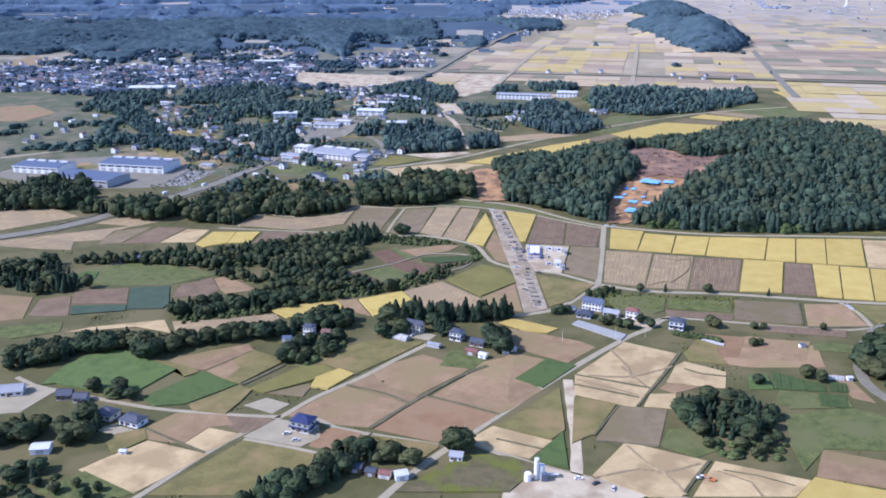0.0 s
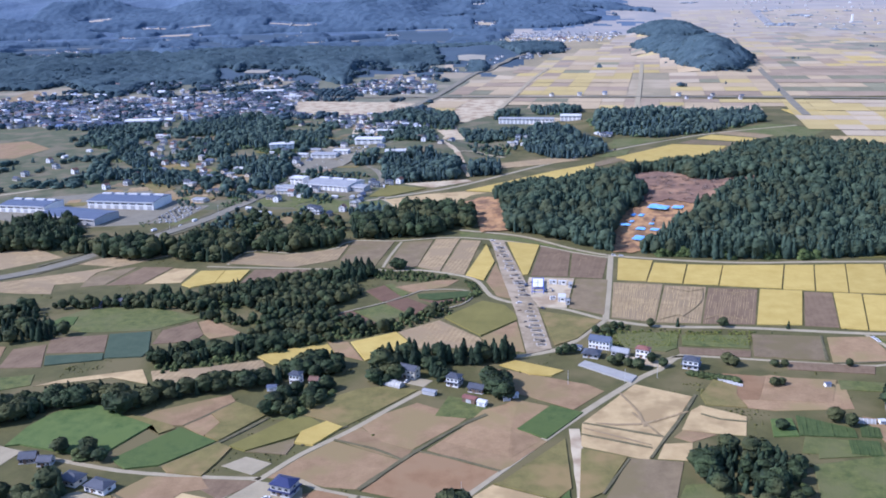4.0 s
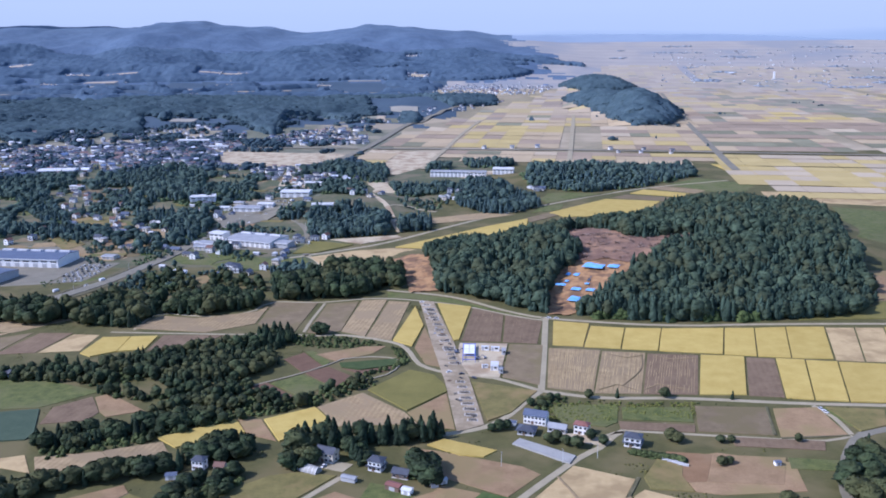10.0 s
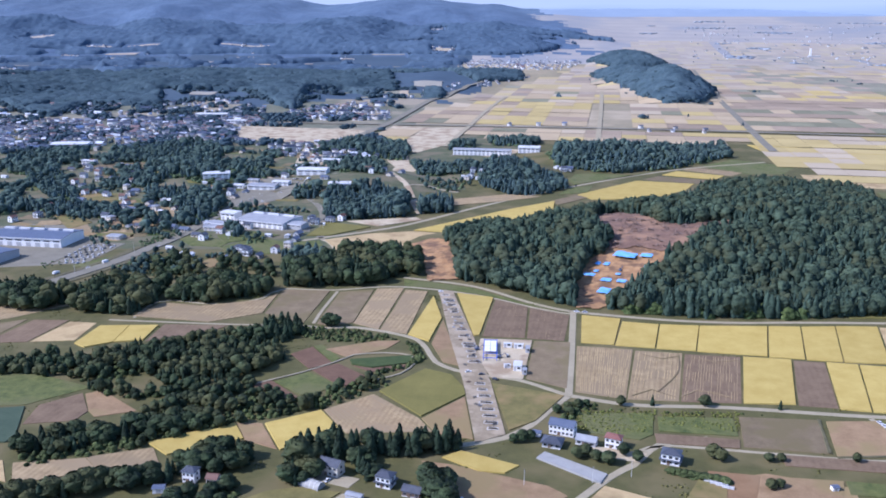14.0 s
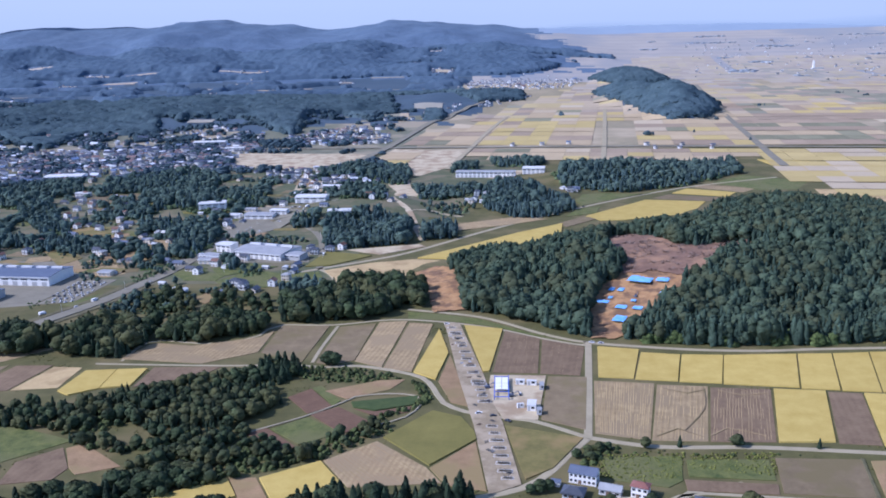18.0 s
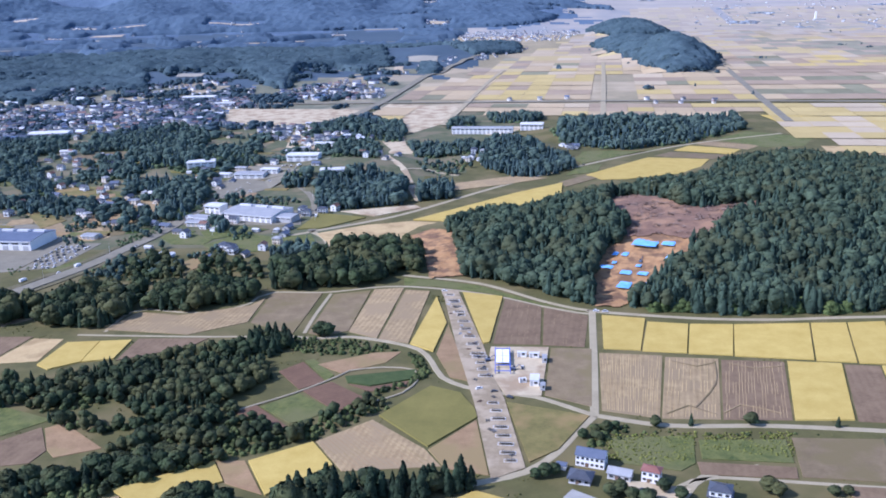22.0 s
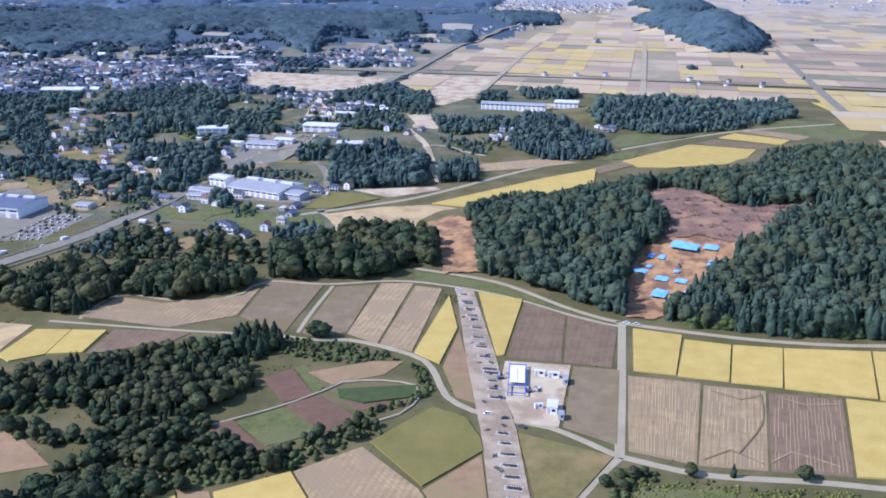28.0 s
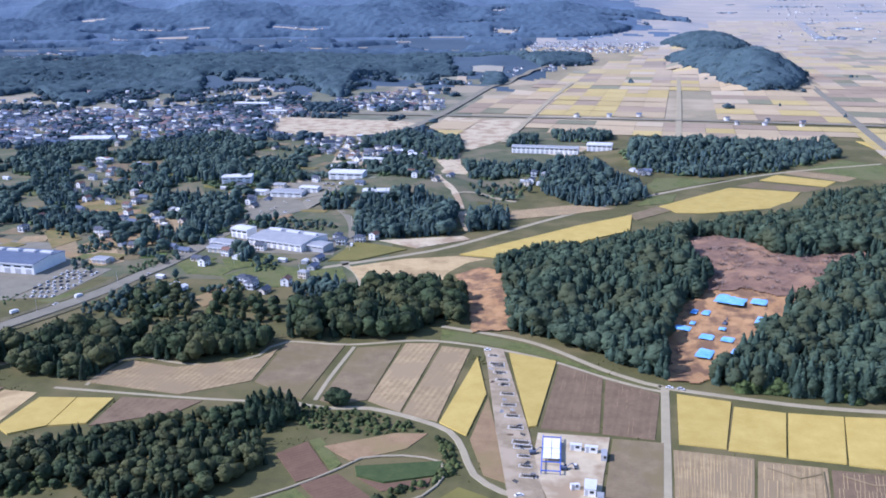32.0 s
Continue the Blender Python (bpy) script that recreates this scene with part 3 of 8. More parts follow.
field("maroon", (-40, 397), (-31.4, 394.2), (-18, 398.6), (-19, 392.8), (-31.6, 390.4))
field("maroon", (-56.8, 392), (-46.8, 398.8), (-30, 382.4), (-42, 375.2))
field("verge", (-69.6, 379.2), (-57.8, 389.4), (-43, 375.6), (-52.4, 368.6), (-56.8, 366.6))
field("maroon", (-79.2, 376), (-71.6, 380.4), (-57.4, 364.2), (-62.8, 362.4))
furrows("darkgreen", ((-41.4, 403), (-40.2, 398.6), (-17.6, 400.6), (-16, 408)), 6, 1.0, 0.4, "dark green vegetable rows")
# paddies west, along the wood
field("purple", (-138.8, 423), (-137.4, 445.7), (-107, 445), (-112.4, 436))
field("stubble", (-157, 457.5), (-149, 479), (-128.4, 473.5), (-98, 485), (-93, 495), (-94.5, 463.4), (-117.1, 450))
field("greysoil", (-92.6, 463), (-90.6, 501.6), (-66, 500.4), (-71, 449))
field("greysoil", (-64, 449), (-60, 498.4), (-42.4, 503), (-47, 451), (-57.4, 446))
field("stubble", (-40.6, 504.6), (-26.4, 505.8), (-33.8, 442), (-46.6, 450))
field("stubble", (-25, 503), (-13.2, 500.4), (-20, 436), (-32.8, 441))
furrows("straw", ((-40, 503), (-27, 504), (-34, 443), (-46, 450)), 5, 0.6, 0.15)
# plots beyond the wood
field("rice_green", (-100, 620), (-92, 660), (-60, 645), (-84, 622))
field("stubble", (-2, 742), (40, 762), (66, 752), (34, 734), (-8, 716))
# yards
field("gravel", (14.6, 430), (38, 428.6), (31.4, 385), (18.6, 385.6), (12.6, 408))
field("strip", (-7.6, 501), (0.4, 501.5), (11.6, 430), (15, 400), (18, 382), (22.4, 335), (11.6, 328.6), (7, 381), (0.6, 430), (-5.6, 488), label="pale gravel strip prepared for a new road")


def track(*pts, width=0.8, kind="stubble"):
    """A darker wheel track across a field."""
    COUNT[0] += 1
    ob = ribbon("wheel_track", pts, width, M[kind], 0.36 + 0.007 * (COUNT[0] % 9), 0.1, "dark wheel track across a pale straw field", 0.5)
    return tagged(ob, "", "track")



# fields nearer the start, and around the farms
field("green", (-170.4, 246.9), (-169.6, 261), (-165.5, 271.7), (-156.6, 278.2), (-146.7, 277.1), (-137.9, 269.7), (-124.6, 262.9), (-133, 243.4), (-140.7, 241.5), (-165.5, 248.2))
field("green", (-128.6, 238.8), (-113.3, 261.1), (-97.1, 251.6), (-111, 235.6), (-121.6, 233.2))
field("olive", (-137.2, 269.7), (-132.3, 270.1), (-117.4, 263.3), (-115, 261), (-119.6, 256.8), (-124, 262.9))
field("brown", (-132.5, 270.6), (-116.2, 280.7), (-103.1, 288.2), (-99.7, 282.8), (-113, 263.6), (-116.7, 263.4))
field("brown", (-112.2, 262.7), (-105.3, 271.8), (-100.2, 265.9), (-102.8, 255.9))
field("olive", (-104.9, 271.8), (-98.9, 281.8), (-84, 273.1), (-96.3, 252.6), (-102.3, 256), (-99.5, 266))
field("olive", (-109.7, 234.8), (-96, 250.7), (-90.5, 247.4), (-92.2, 238.5), (-94.7, 229.5), (-106.4, 231.2))
field("rice_green", (-91.3, 248.7), (-82.8, 259.1), (-76.1, 268.5), (-68.1, 270), (-63.2, 265.3), (-71.1, 255.6), (-84.7, 245.5))
field("rice", (-69.1, 251.5), (-68.6, 259.1), (-61.3, 266.9), (-54.8, 262.8), (-62.5, 250.1))
field("greysoil", (-84.6, 245.1), (-70.1, 254.2), (-69.4, 250.6), (-70.6, 243.8), (-82.9, 245.2))
field("olive", (-71, 272.9), (-64.6, 285), (-54.3, 294.1), (-45.1, 296.4), (-31, 293.9), (-44.7, 275.6), (-54.1, 263.9), (-61.5, 268.4))
field("verge", (-83, 269), (-72.5, 278), (-65, 285), (-71.2, 271.8), (-76.1, 269.5))
field("brown", (-48.3, 264.7), (-42.1, 273.1), (-30, 282.9), (-10.8, 271.6), (-13.9, 266.4), (-28.2, 248.7), (-39.7, 253.8))
field("brown", (-55.8, 254.7), (-48.7, 264.2), (-39.6, 253.4), (-28.3, 248.2), (-30.6, 241.5), (-45.4, 248.9))
field("brown", (-72.8, 229.3), (-65, 241.9), (-56.2, 253.3), (-30.9, 240.7), (-42.6, 223.3), (-53.6, 224.6), (-62.1, 228))
field("redsoil", (-41.1, 222.3), (-27.2, 244.8), (-24.3, 246.7), (0.6, 234.8), (-7.9, 223.3), (-18.8, 215.2))
field("brown", (-23.1, 248.1), (-13.7, 261.6), (-3.8, 273), (5.6, 265.7), (17.1, 254.7), (4.5, 238.3), (1.4, 235.6))
field("brown", (-2.5, 273.1), (5.7, 286.7), (19.8, 280.7), (6.7, 262.9))
field("verge", (-22.4, 272.9), (-18.5, 289), (-4.1, 283.4), (-3.9, 274.5), (-10.8, 271.1))
field("redsoil", (-60.7, 210), (-60.3, 219.1), (-55.1, 222.1), (-44.9, 219), (-46.9, 213.7), (-50.4, 207.1))
field("olive", (-27.7, 210.3), (-40.9, 217.8), (-19.6, 213.7), (-18.5, 211.6), (-22.9, 204.7))
field("brown", (-119.2, 218.4), (-112.3, 228.8), (-94.4, 228.7), (-90.1, 222.2), (-98, 219.8), (-102.7, 209), (-115.4, 210.8))
field("purple", (-93.8, 227.9), (-75.9, 227.1), (-78.8, 222.9), (-84.8, 216.4), (-91.9, 221.7), (-89.7, 222.3))
field("straw", (-102.4, 208.3), (-97.5, 219.4), (-85.9, 216), (-90, 208.1), (-94.1, 204.3))
field("straw", (-129.9, 191.2), (-122.9, 200.3), (-115, 209.7), (-92.4, 202.7), (-100.6, 190.5), (-107.7, 179.9))
field("olive", (-127.9, 207.4), (-127.4, 213), (-119.4, 217.3), (-115.8, 210.7), (-123.2, 201))
field("olive", (-102.9, 178.8), (-93.1, 194.9), (-83.4, 211.4), (-58.1, 204.9), (-57.7, 181.7))
field("verge", (-57, 204.9), (-46.7, 207.3), (-48.1, 194.6), (-54.4, 190.4))
field("dry_weeds", (-29.3, 185.3), (-18.4, 197.5), (-7.3, 208.1), (4.5, 207.2), (14.3, 202.5), (4.5, 187.5))
field("verge", (-137.3, 178.9), (-127.7, 190.4), (-107.9, 179.6), (-118.9, 171.4))
field("stubble", (-283.6, 419.2), (-268.1, 427.6), (-241.2, 420.6), (-235.7, 405.6), (-253.8, 406.5), (-278.5, 410.1))
field("stubble", (-267.4, 427.7), (-243.7, 440.2), (-218.4, 453.3), (-227.1, 441.2), (-226.6, 424.7), (-240.6, 420.7))
field("greysoil", (-226.4, 425.8), (-225.4, 441.3), (-207.3, 451.6), (-213.1, 420.2), (-224.5, 416.4))
field("purple", (-211.7, 419.3), (-203.5, 450.6), (-186.3, 450.5), (-193, 421.4))
field("straw", (-191.4, 421.5), (-184.8, 448.3), (-171.3, 446.8), (-172, 423.7))
field("rice", (-170, 419.7), (-167.6, 442.5), (-154, 443.3), (-153.5, 421.7), (-163.6, 415))
field("rice", (-152.9, 421.8), (-153.4, 443.3), (-140.2, 444.1), (-140.7, 424.6))
field("verge", (-216.3, 362.2), (-206, 381.9), (-179.9, 388.9), (-142.6, 371.8), (-161.4, 355.1), (-191.6, 352.4))
field("green", (-213.7, 364.1), (-211.6, 371), (-204.4, 371.4), (-201.9, 361.5), (-208.7, 358.6))
field("purple", (-197.6, 328.1), (-204.2, 345.4), (-179.4, 349.2), (-172.4, 329.6))
field("teal", (-169.3, 322.8), (-178.3, 349.3), (-160.5, 352.8), (-152.9, 330.8), (-153.3, 324.5))
field("teal", (-191.7, 314.7), (-196.2, 324.6), (-171.8, 327.5), (-169.5, 320.8))
field("purple", (-154, 338.7), (-155.5, 354.6), (-143.6, 365.9), (-134.8, 349.7), (-136.8, 342))
field("brown", (-141.9, 365.1), (-136.7, 368.8), (-116.5, 350.8), (-130.1, 345.4), (-134.5, 350.5))
field("brown", (-228.9, 303.2), (-249.3, 338.1), (-220.1, 334.6), (-211.2, 308.8))
field("purple", (-210.4, 312.2), (-214.9, 332), (-202.5, 337.2), (-192.6, 313.3))
field("straw", (-185.7, 294.8), (-176.8, 301.4), (-147.8, 311.5), (-139.7, 297.6), (-157.3, 303.3))
field("stubble", (-143.1, 309.9), (-120.5, 313.8), (-112.9, 305.4), (-136.8, 296.6))
field("stubble", (-120.2, 314.5), (-100, 321.7), (-93.4, 309.1), (-112.4, 305.5))
field("verge", (-217.7, 292.8), (-216.1, 299), (-191.5, 305.6), (-187.9, 295.8), (-204.8, 287.6))
field("greysoil", (109.7, 351), (137.4, 349.2), (131.9, 323.4), (104.8, 327.6))
field("brown", (140.5, 348), (158.5, 348.7), (159.9, 322.8), (134, 320.8))
field("purple", (75.9, 336.9), (104.4, 333), (102.7, 326.6), (75.3, 329.8))
field("purple", (115, 322.2), (148.9, 318), (145.9, 310.7), (114.8, 314.7))
field("redsoil", (80.5, 291.6), (88, 310.4), (103.8, 307.7), (96.2, 288), (85.5, 287.3))
field("brown", (104.6, 307.7), (129.5, 304.9), (121.5, 285.4), (96.8, 287.5))
field("verge", (130.6, 304.9), (149.3, 302.2), (146.1, 294.7), (128.6, 296.8))
field("verge", (160.1, 348.7), (186.9, 344), (168.5, 328.9), (164.6, 331.7))
field("verge", (50.2, 352.4), (78.3, 353.5), (74.7, 336.3), (69.4, 332.1), (53, 336.8))
field("verge", (79.7, 350.5), (106.8, 349.9), (104.7, 335.7), (77.9, 339))
field("straw", (43.1, 218.8), (67.7, 208.6), (55.7, 188.5), (46.4, 187.9), (30.7, 198.4))
field("straw", (70.2, 208.7), (96.7, 199.5), (89.5, 190.7), (59.4, 188.7))
field("brown", (106.4, 217.9), (127.3, 211.1), (122.8, 195.8), (99.5, 201.9))
field("rice", (98.5, 200.9), (121.8, 193.3), (122.4, 187.1), (86.9, 186.2))
field("verge", (101.1, 241.2), (125.4, 247.3), (140.8, 239.7), (132.2, 218.9), (107.3, 219.0), (96.7, 204.9), (97.4, 221.9))
field("verge", (106.9, 254.2), (126.5, 253.3), (126.7, 248.2), (104.3, 245.5))
field("olive", (162.0, 348.7), (184.0, 345.3), (178.7, 331.4), (166.3, 326.3))
field("straw", (-85.8, 609.9), (-58.1, 626.5), (-29.9, 633.9), (-10.9, 627.9), (0, 595.9), (-25.7, 583.6), (-67.5, 570.2))
field("gravel", (-78.7, 663.7), (-29.9, 676.1), (-25.2, 668.6), (-54.5, 649), (-65.4, 655.4), label="pale bare ground below the wood")
field("rice", (-28.5, 636.6), (4.9, 669.3), (40.3, 704.7), (76, 734.3), (70.6, 694), (42.1, 669.4), (24.4, 633.8), (7.3, 605), (-10.5, 632.5))
field("greysoil", (73.2, 735.8), (95.5, 758.6), (106.3, 751.0), (77.6, 721.7))
field("rice", (97.3, 760.6), (155.8, 822.5), (202.7, 809.1), (179.5, 762.0), (125.2, 742.8), (106.7, 742.6))
field("greysoil", (162.3, 829.5), (180.3, 846.6), (224.1, 825.6), (206.3, 811.5))
field("rice", (184.5, 851.5), (201.8, 871.8), (239.4, 848.5), (227.0, 830.1))
field("stubble", (209.2, 879.7), (222.6, 890.9), (262.7, 866.8), (245.7, 849.2))
field("verge", (231.9, 899.4), (272.5, 940.8), (319.4, 896.7), (296.5, 859.1), (265.2, 858.0))
field("rice", (317.5, 1040.7), (508.3, 959.0), (458.1, 859.7), (324.4, 901.1))
field("straw", (311.3, 857.7), (435.1, 814.2), (413.0, 770.6), (302.5, 809.2))
field("verge", (345.0, 776.5), (399.1, 743.1), (330.6, 607.5), (299.2, 626.0))
field("rice_green", (193.9, 473.4), (236.4, 477.3), (254.9, 493.2), (259.6, 487.4), (248.1, 463.6), (195.9, 462.1))
field("straw", (260.9, 535.6), (290.5, 550.9), (267.8, 504.3), (258.7, 504.6))
field("brown", (268.1, 546.2), (304.6, 556.0), (275.4, 498.3), (251.8, 495.6))
field("stubble", (-252.2, 458.5), (-211.7, 491.5), (-195.3, 474.2), (-217.9, 452.1))
field("stubble", (-358.8, 511.2), (-320.7, 513.4), (-261.3, 470.3), (-295.0, 439.4), (-313.8, 424.9))
field("stubble", (-752.7, 1255.2), (-784.3, 1416.0), (-722.1, 1341.2), (-648.4, 1171.4), (-677.4, 1121.1))
field("brown", (-542.8, 881.1), (-513.8, 898.0), (-463.6, 848.5), (-472.9, 797.7), (-495.3, 796.6))
field("brown", (-17.1, 253.7), (-5.3, 277.4), (4.2, 282.9), (6.9, 279.9), (4.8, 263.3), (4.1, 244.8))
field("brown", (5.4, 261.5), (15.9, 256.1), (5.3, 244.0))
field("green", (7.3, 263.4), (19.7, 281.5), (30.8, 276.0), (17.2, 256.6))
field("brown", (-6.2, 315.1), (4.3, 312.5), (34.4, 299.8), (40.1, 294.0), (27.7, 278.8), (3.1, 294.6), (-3.5, 301.6))
field("rice", (0.6, 317.3), (6.8, 321.9), (25.9, 312.2), (20.9, 307.3), (12.6, 308.7))
field("straw", (30.3, 268.3), (52.6, 300.1), (72.2, 289.9), (58.0, 259.9), (49.5, 243.3), (28.7, 252.1))
field("straw", (69.9, 278.4), (74.1, 282.6), (88.2, 274.3), (84.7, 260.5), (72.8, 262.4), (64.2, 264.3))
field("brown", (60.6, 258.8), (64.4, 263.6), (75.4, 260.9), (65.8, 255.5))
field("straw", (56.5, 253.8), (65.7, 254.8), (63.4, 243.3), (52.8, 244.3))
field("olive", (75.9, 291.2), (84.2, 306.0), (92.9, 306.9), (88.8, 292.0), (90.2, 281.2), (76.3, 283.4))
field("brown", (93.1, 305.9), (106.2, 309.2), (130.9, 300.8), (127.7, 281.0), (99.8, 279.1), (91.0, 281.2), (89.8, 291.1))
field("straw", (-7.1, 219.1), (-0.7, 226.7), (18.8, 218.3), (11.1, 207.0), (-3.7, 212.6))
field("green", (12.0, 206.1), (22.8, 224.2), (23.2, 201.8))
field("olive", (2.4, 228.8), (23.4, 256.4), (23.5, 225.7), (18.8, 219.3), (-0.3, 227.5))
field("olive", (28.4, 249.7), (42.8, 244.5), (33.0, 223.6), (25.5, 217.2))
field("greysoil", (43.8, 244.2), (60.5, 242.1), (53.7, 217.6), (33.6, 220.0))
field("verge", (58.8, 228.2), (69.1, 229.8), (73.9, 216.8), (65.3, 211.4), (54.4, 217.6))
field("green", (96.2, 271.9), (103.3, 272.6), (102.2, 260.4), (93.9, 259.8))
field("film", (32.4, 317.5), (35.4, 321.7), (54.2, 307.2), (51.3, 301.5))
field("verge", (104.3, 259.7), (119.0, 257.5), (112.7, 247.5), (100.1, 249.2))
field("brown", (128.5, 274.9), (133.2, 272.9), (135.9, 252.5), (129.3, 256.0))

track((30.5, 196.5), (45.1, 202.5), (52.7, 201.1), (65.1, 207.1))
track((43.3, 216.6), (48.9, 205.1), (52.7, 201.1), (55.8, 194.4), (57.3, 189.2))
track((46.0, 292.0), (50.9, 276.5), (51.6, 265.7))
track((34.8, 268.0), (49.7, 267.5), (68.5, 277.6))
track((48.7, 276.3), (56.8, 257.7))
track((69.5, 203.1), (78.4, 197.4), (79.8, 190.0))
track((30.2, 264.4), (52.0, 252.9))
track((84.5, 413), (93, 407.5), (101, 411), width=0.3, kind="greysoil")
track((73, 369), (82, 375), (90, 368), width=0.3, kind="greysoil")
track((92.5, 369), (100, 375), (112, 368), width=0.25, kind="stubble")
track((106, 410), (114, 405), (125, 406.5), width=0.25, kind="stubble")
track((101, 412), (96, 392), (84, 373), width=0.3, kind="greysoil")

def bank(*pts, width=1.0):
    """A dark grassy bank or ditch edge between two fields."""
    COUNT[0] += 1
    ob = ribbon("grass_bank", pts, width, M["bank"], 0.37 + 0.006 * (COUNT[0] % 9), 0.3, "dark grassy bank between two fields", 0.7)
    return tagged(ob, "", "bank")


# grassy banks and ditches between the fields
bank((-127.8, 237.5), (-121.6, 247.3), (-113.7, 261.1), width=1.2)
bank((-112.6, 263.1), (-105.6, 272.8), (-99.1, 282.3), width=0.9)
bank((-110.2, 234.3), (-95.9, 251.2), (-83.2, 270), width=1.4)
bank((-42.5, 222.6), (-27.3, 246.1), (-10.7, 267.6), (-3.8, 274), width=1.6)
bank((-28.1, 247.8), (-13.7, 242.6), (1.4, 235.2), width=0.6)
bank((-119.3, 218), (-102.4, 208.3), (-93.8, 203.6), width=0.8)
bank((-66.7, 249.8), (-59.8, 258.7), (-53, 263.9), width=0.7)
bank((-41.6, 219.2), (-43.9, 212.8), width=0.7)
bank((-56, 254.2), (-41.1, 248.3), (-30.5, 241.1), width=0.6)
bank((138.3, 349.8), (132.3, 323.4), width=1)
bank((133.6, 320.8), (160.3, 322.8), width=0.8)
bank((73.8, 291.2), (65.4, 273.2), (57.8, 258.8), (50.5, 244.3), width=1.1)
bank((30.3, 268.3), (43.1, 263.7), (56.9, 258.8), width=0.8)
bank((29.3, 260.0), (40.3, 255.6), (52.0, 251.0), width=0.8)
bank((72.8, 276.0), (78.6, 272.0), (87.4, 270.3), width=0.6)
bank((0.4, 218.4), (8.6, 215.3), (16.7, 212.3), width=0.5)
bank((68.4, 209.2), (60.7, 197.0), (57.0, 190.4), width=1.0)
bank((71.4, 203.7), (81.7, 201.1), (91.1, 196.2), width=0.5)
bank((32.9, 222.5), (43.5, 243.7), width=0.9)
bank((33.5, 219.3), (53.6, 216.9), width=0.6)
field("darkgreen", (105.7, 275.0), (122.0, 265.6), (121.1, 259.6), (103.0, 260.8))
furrows("darkgreen", ((105.7, 275.0), (122.0, 265.6), (121.1, 259.6), (103.0, 260.8)), 11, 0.9, 0.6, "dark green vegetable rows in a garden")
field("darkgreen", (125.2, 268.2), (130.7, 266.3), (129.3, 259.6), (123.0, 260.4))
furrows("darkgreen", ((125.2, 268.2), (130.7, 266.3), (129.3, 259.6), (123.0, 260.4)), 4, 0.9, 0.6, "dark green vegetable rows in a garden")
field("darkgreen", (117.6, 257.5), (126.9, 256.7), (125.0, 247.1), (115.7, 248.5))
furrows("darkgreen", ((117.6, 257.5), (126.9, 256.7), (125.0, 247.1), (115.7, 248.5)), 7, 0.9, 0.6, "dark green vegetable rows in a garden")

# ---- roads and lanes ----
ribbon("lane", ((-156, 454.7), (-155.6, 466.6), (-152.8, 480.2), (-145.4, 482.8), (-127.5, 477.8), (-112.8, 477.8), (-98.8, 488.2), (-97, 497)), 1.4, M["lane"], label="narrow pale path along the edge of the wood")
ribbon("lane", ((-97, 497), (-90.4, 503.8), (-64.3, 502.2), (-35, 509), (-11, 505), (16, 493.6), (39, 477.4), (54, 468.4), (60, 466)), 1.7, M["lane"], label="narrow pale concrete path along the paddies")
ribbon("lane", ((-27.6, 526.3), (11, 511), (39.5, 484.5), (54.7, 473), (61, 470)), 2.4, M["lane"])
ribbon("lane", ((59, 470), (82.6, 463.6), (110, 457.5), (140, 455), (165, 456), (209, 456), (262, 454), (320, 448)), 2.6, M["lane"], label="pale lane along the edge of the wood")
ribbon("lane", ((61.5, 470), (54.2, 411.7), (48.3, 368)), 2.9, M["lane"], 0.13, label="straight pale lane between the rice fields")
ribbon("lane", ((48.3, 369), (72, 361), (108, 359.4), (154, 353.4), (190, 350.4), (240, 345)), 2.6, M["lane"])
ribbon("lane", ((-73, 446), (-60, 443), (-44.7, 444), (-27, 437), (-15, 429), (-9.6, 417), (-5, 402), (4, 393), (14, 388), (29, 384), (48.3, 369)), 2.2, M["lane"], 0.15, label="winding pale lane past the garden plots")
ribbon("lane", ((48.3, 368.5), (40, 356), (33, 344), (22, 332.4), (5, 326)), 2.8, M["lane"])
ribbon("lane", ((-66, 449), (-64.8, 470), (-61.6, 500)), 1.6, M["lane"])
ribbon("lane", ((-167, 452), (-140, 449.6), (-106, 447), (-72, 446.4)), 1.4, M["lane"])
ribbon("road", ((230, 352), (184, 331.3), (166, 324), (156, 312), (148, 298), (140.5, 280), (139.5, 262), (150, 240)), 4.2, M["asphalt"], label="curving grey asphalt road")
ribbon("lane", ((157.8, 351), (161.5, 340), (161.5, 323.8)), 2.0, M["lane"])
ribbon("lane", ((63, 320.8), (71.8, 326.7), (79.9, 328.1), (128.8, 320.9), (149.9, 318.9), (161.4, 322.8)), 1.5, M["lane"])
ribbon("lane", ((94, 334), (76, 329), (64, 314), (54.7, 305.5), (26.3, 269.9), (-8.7, 220.6), (-23.8, 198.7), (-36, 176)), 2.7, M["lane"], label="straight grey farm lane beside the paddies")
ribbon("lane", ((-110.1, 170.6), (-104.6, 180.1), (-97.1, 195.9), (-89, 211), (-82.2, 220.8), (-74.9, 228.7), (-65.5, 244.1), (-51.5, 261.1), (-40.4, 277.4), (-29.1, 292.9)), 2.2, M["lane"])
ribbon("lane", ((-183.5, 252.8), (-173.6, 246.7), (-145.6, 238.1), (-123.3, 232.2), (-113.4, 230.8), (-90.5, 229), (-74.9, 228.7)), 1.8, M["lane"])
ribbon("lane", ((-62.1, 228), (-54.2, 222.6), (-44, 219.4), (-33.1, 216.8), (-18.7, 213.4)), 1.8, M["lane"])
ribbon("lane", ((-83.5, 213.2), (-65.6, 208.6), (-57.6, 205.9)), 1.5, M["lane"])
ribbon("lane", ((-6.6, 215.2), (13.4, 203), (38.7, 193.3), (60, 186)), 2.6, M["lane"])
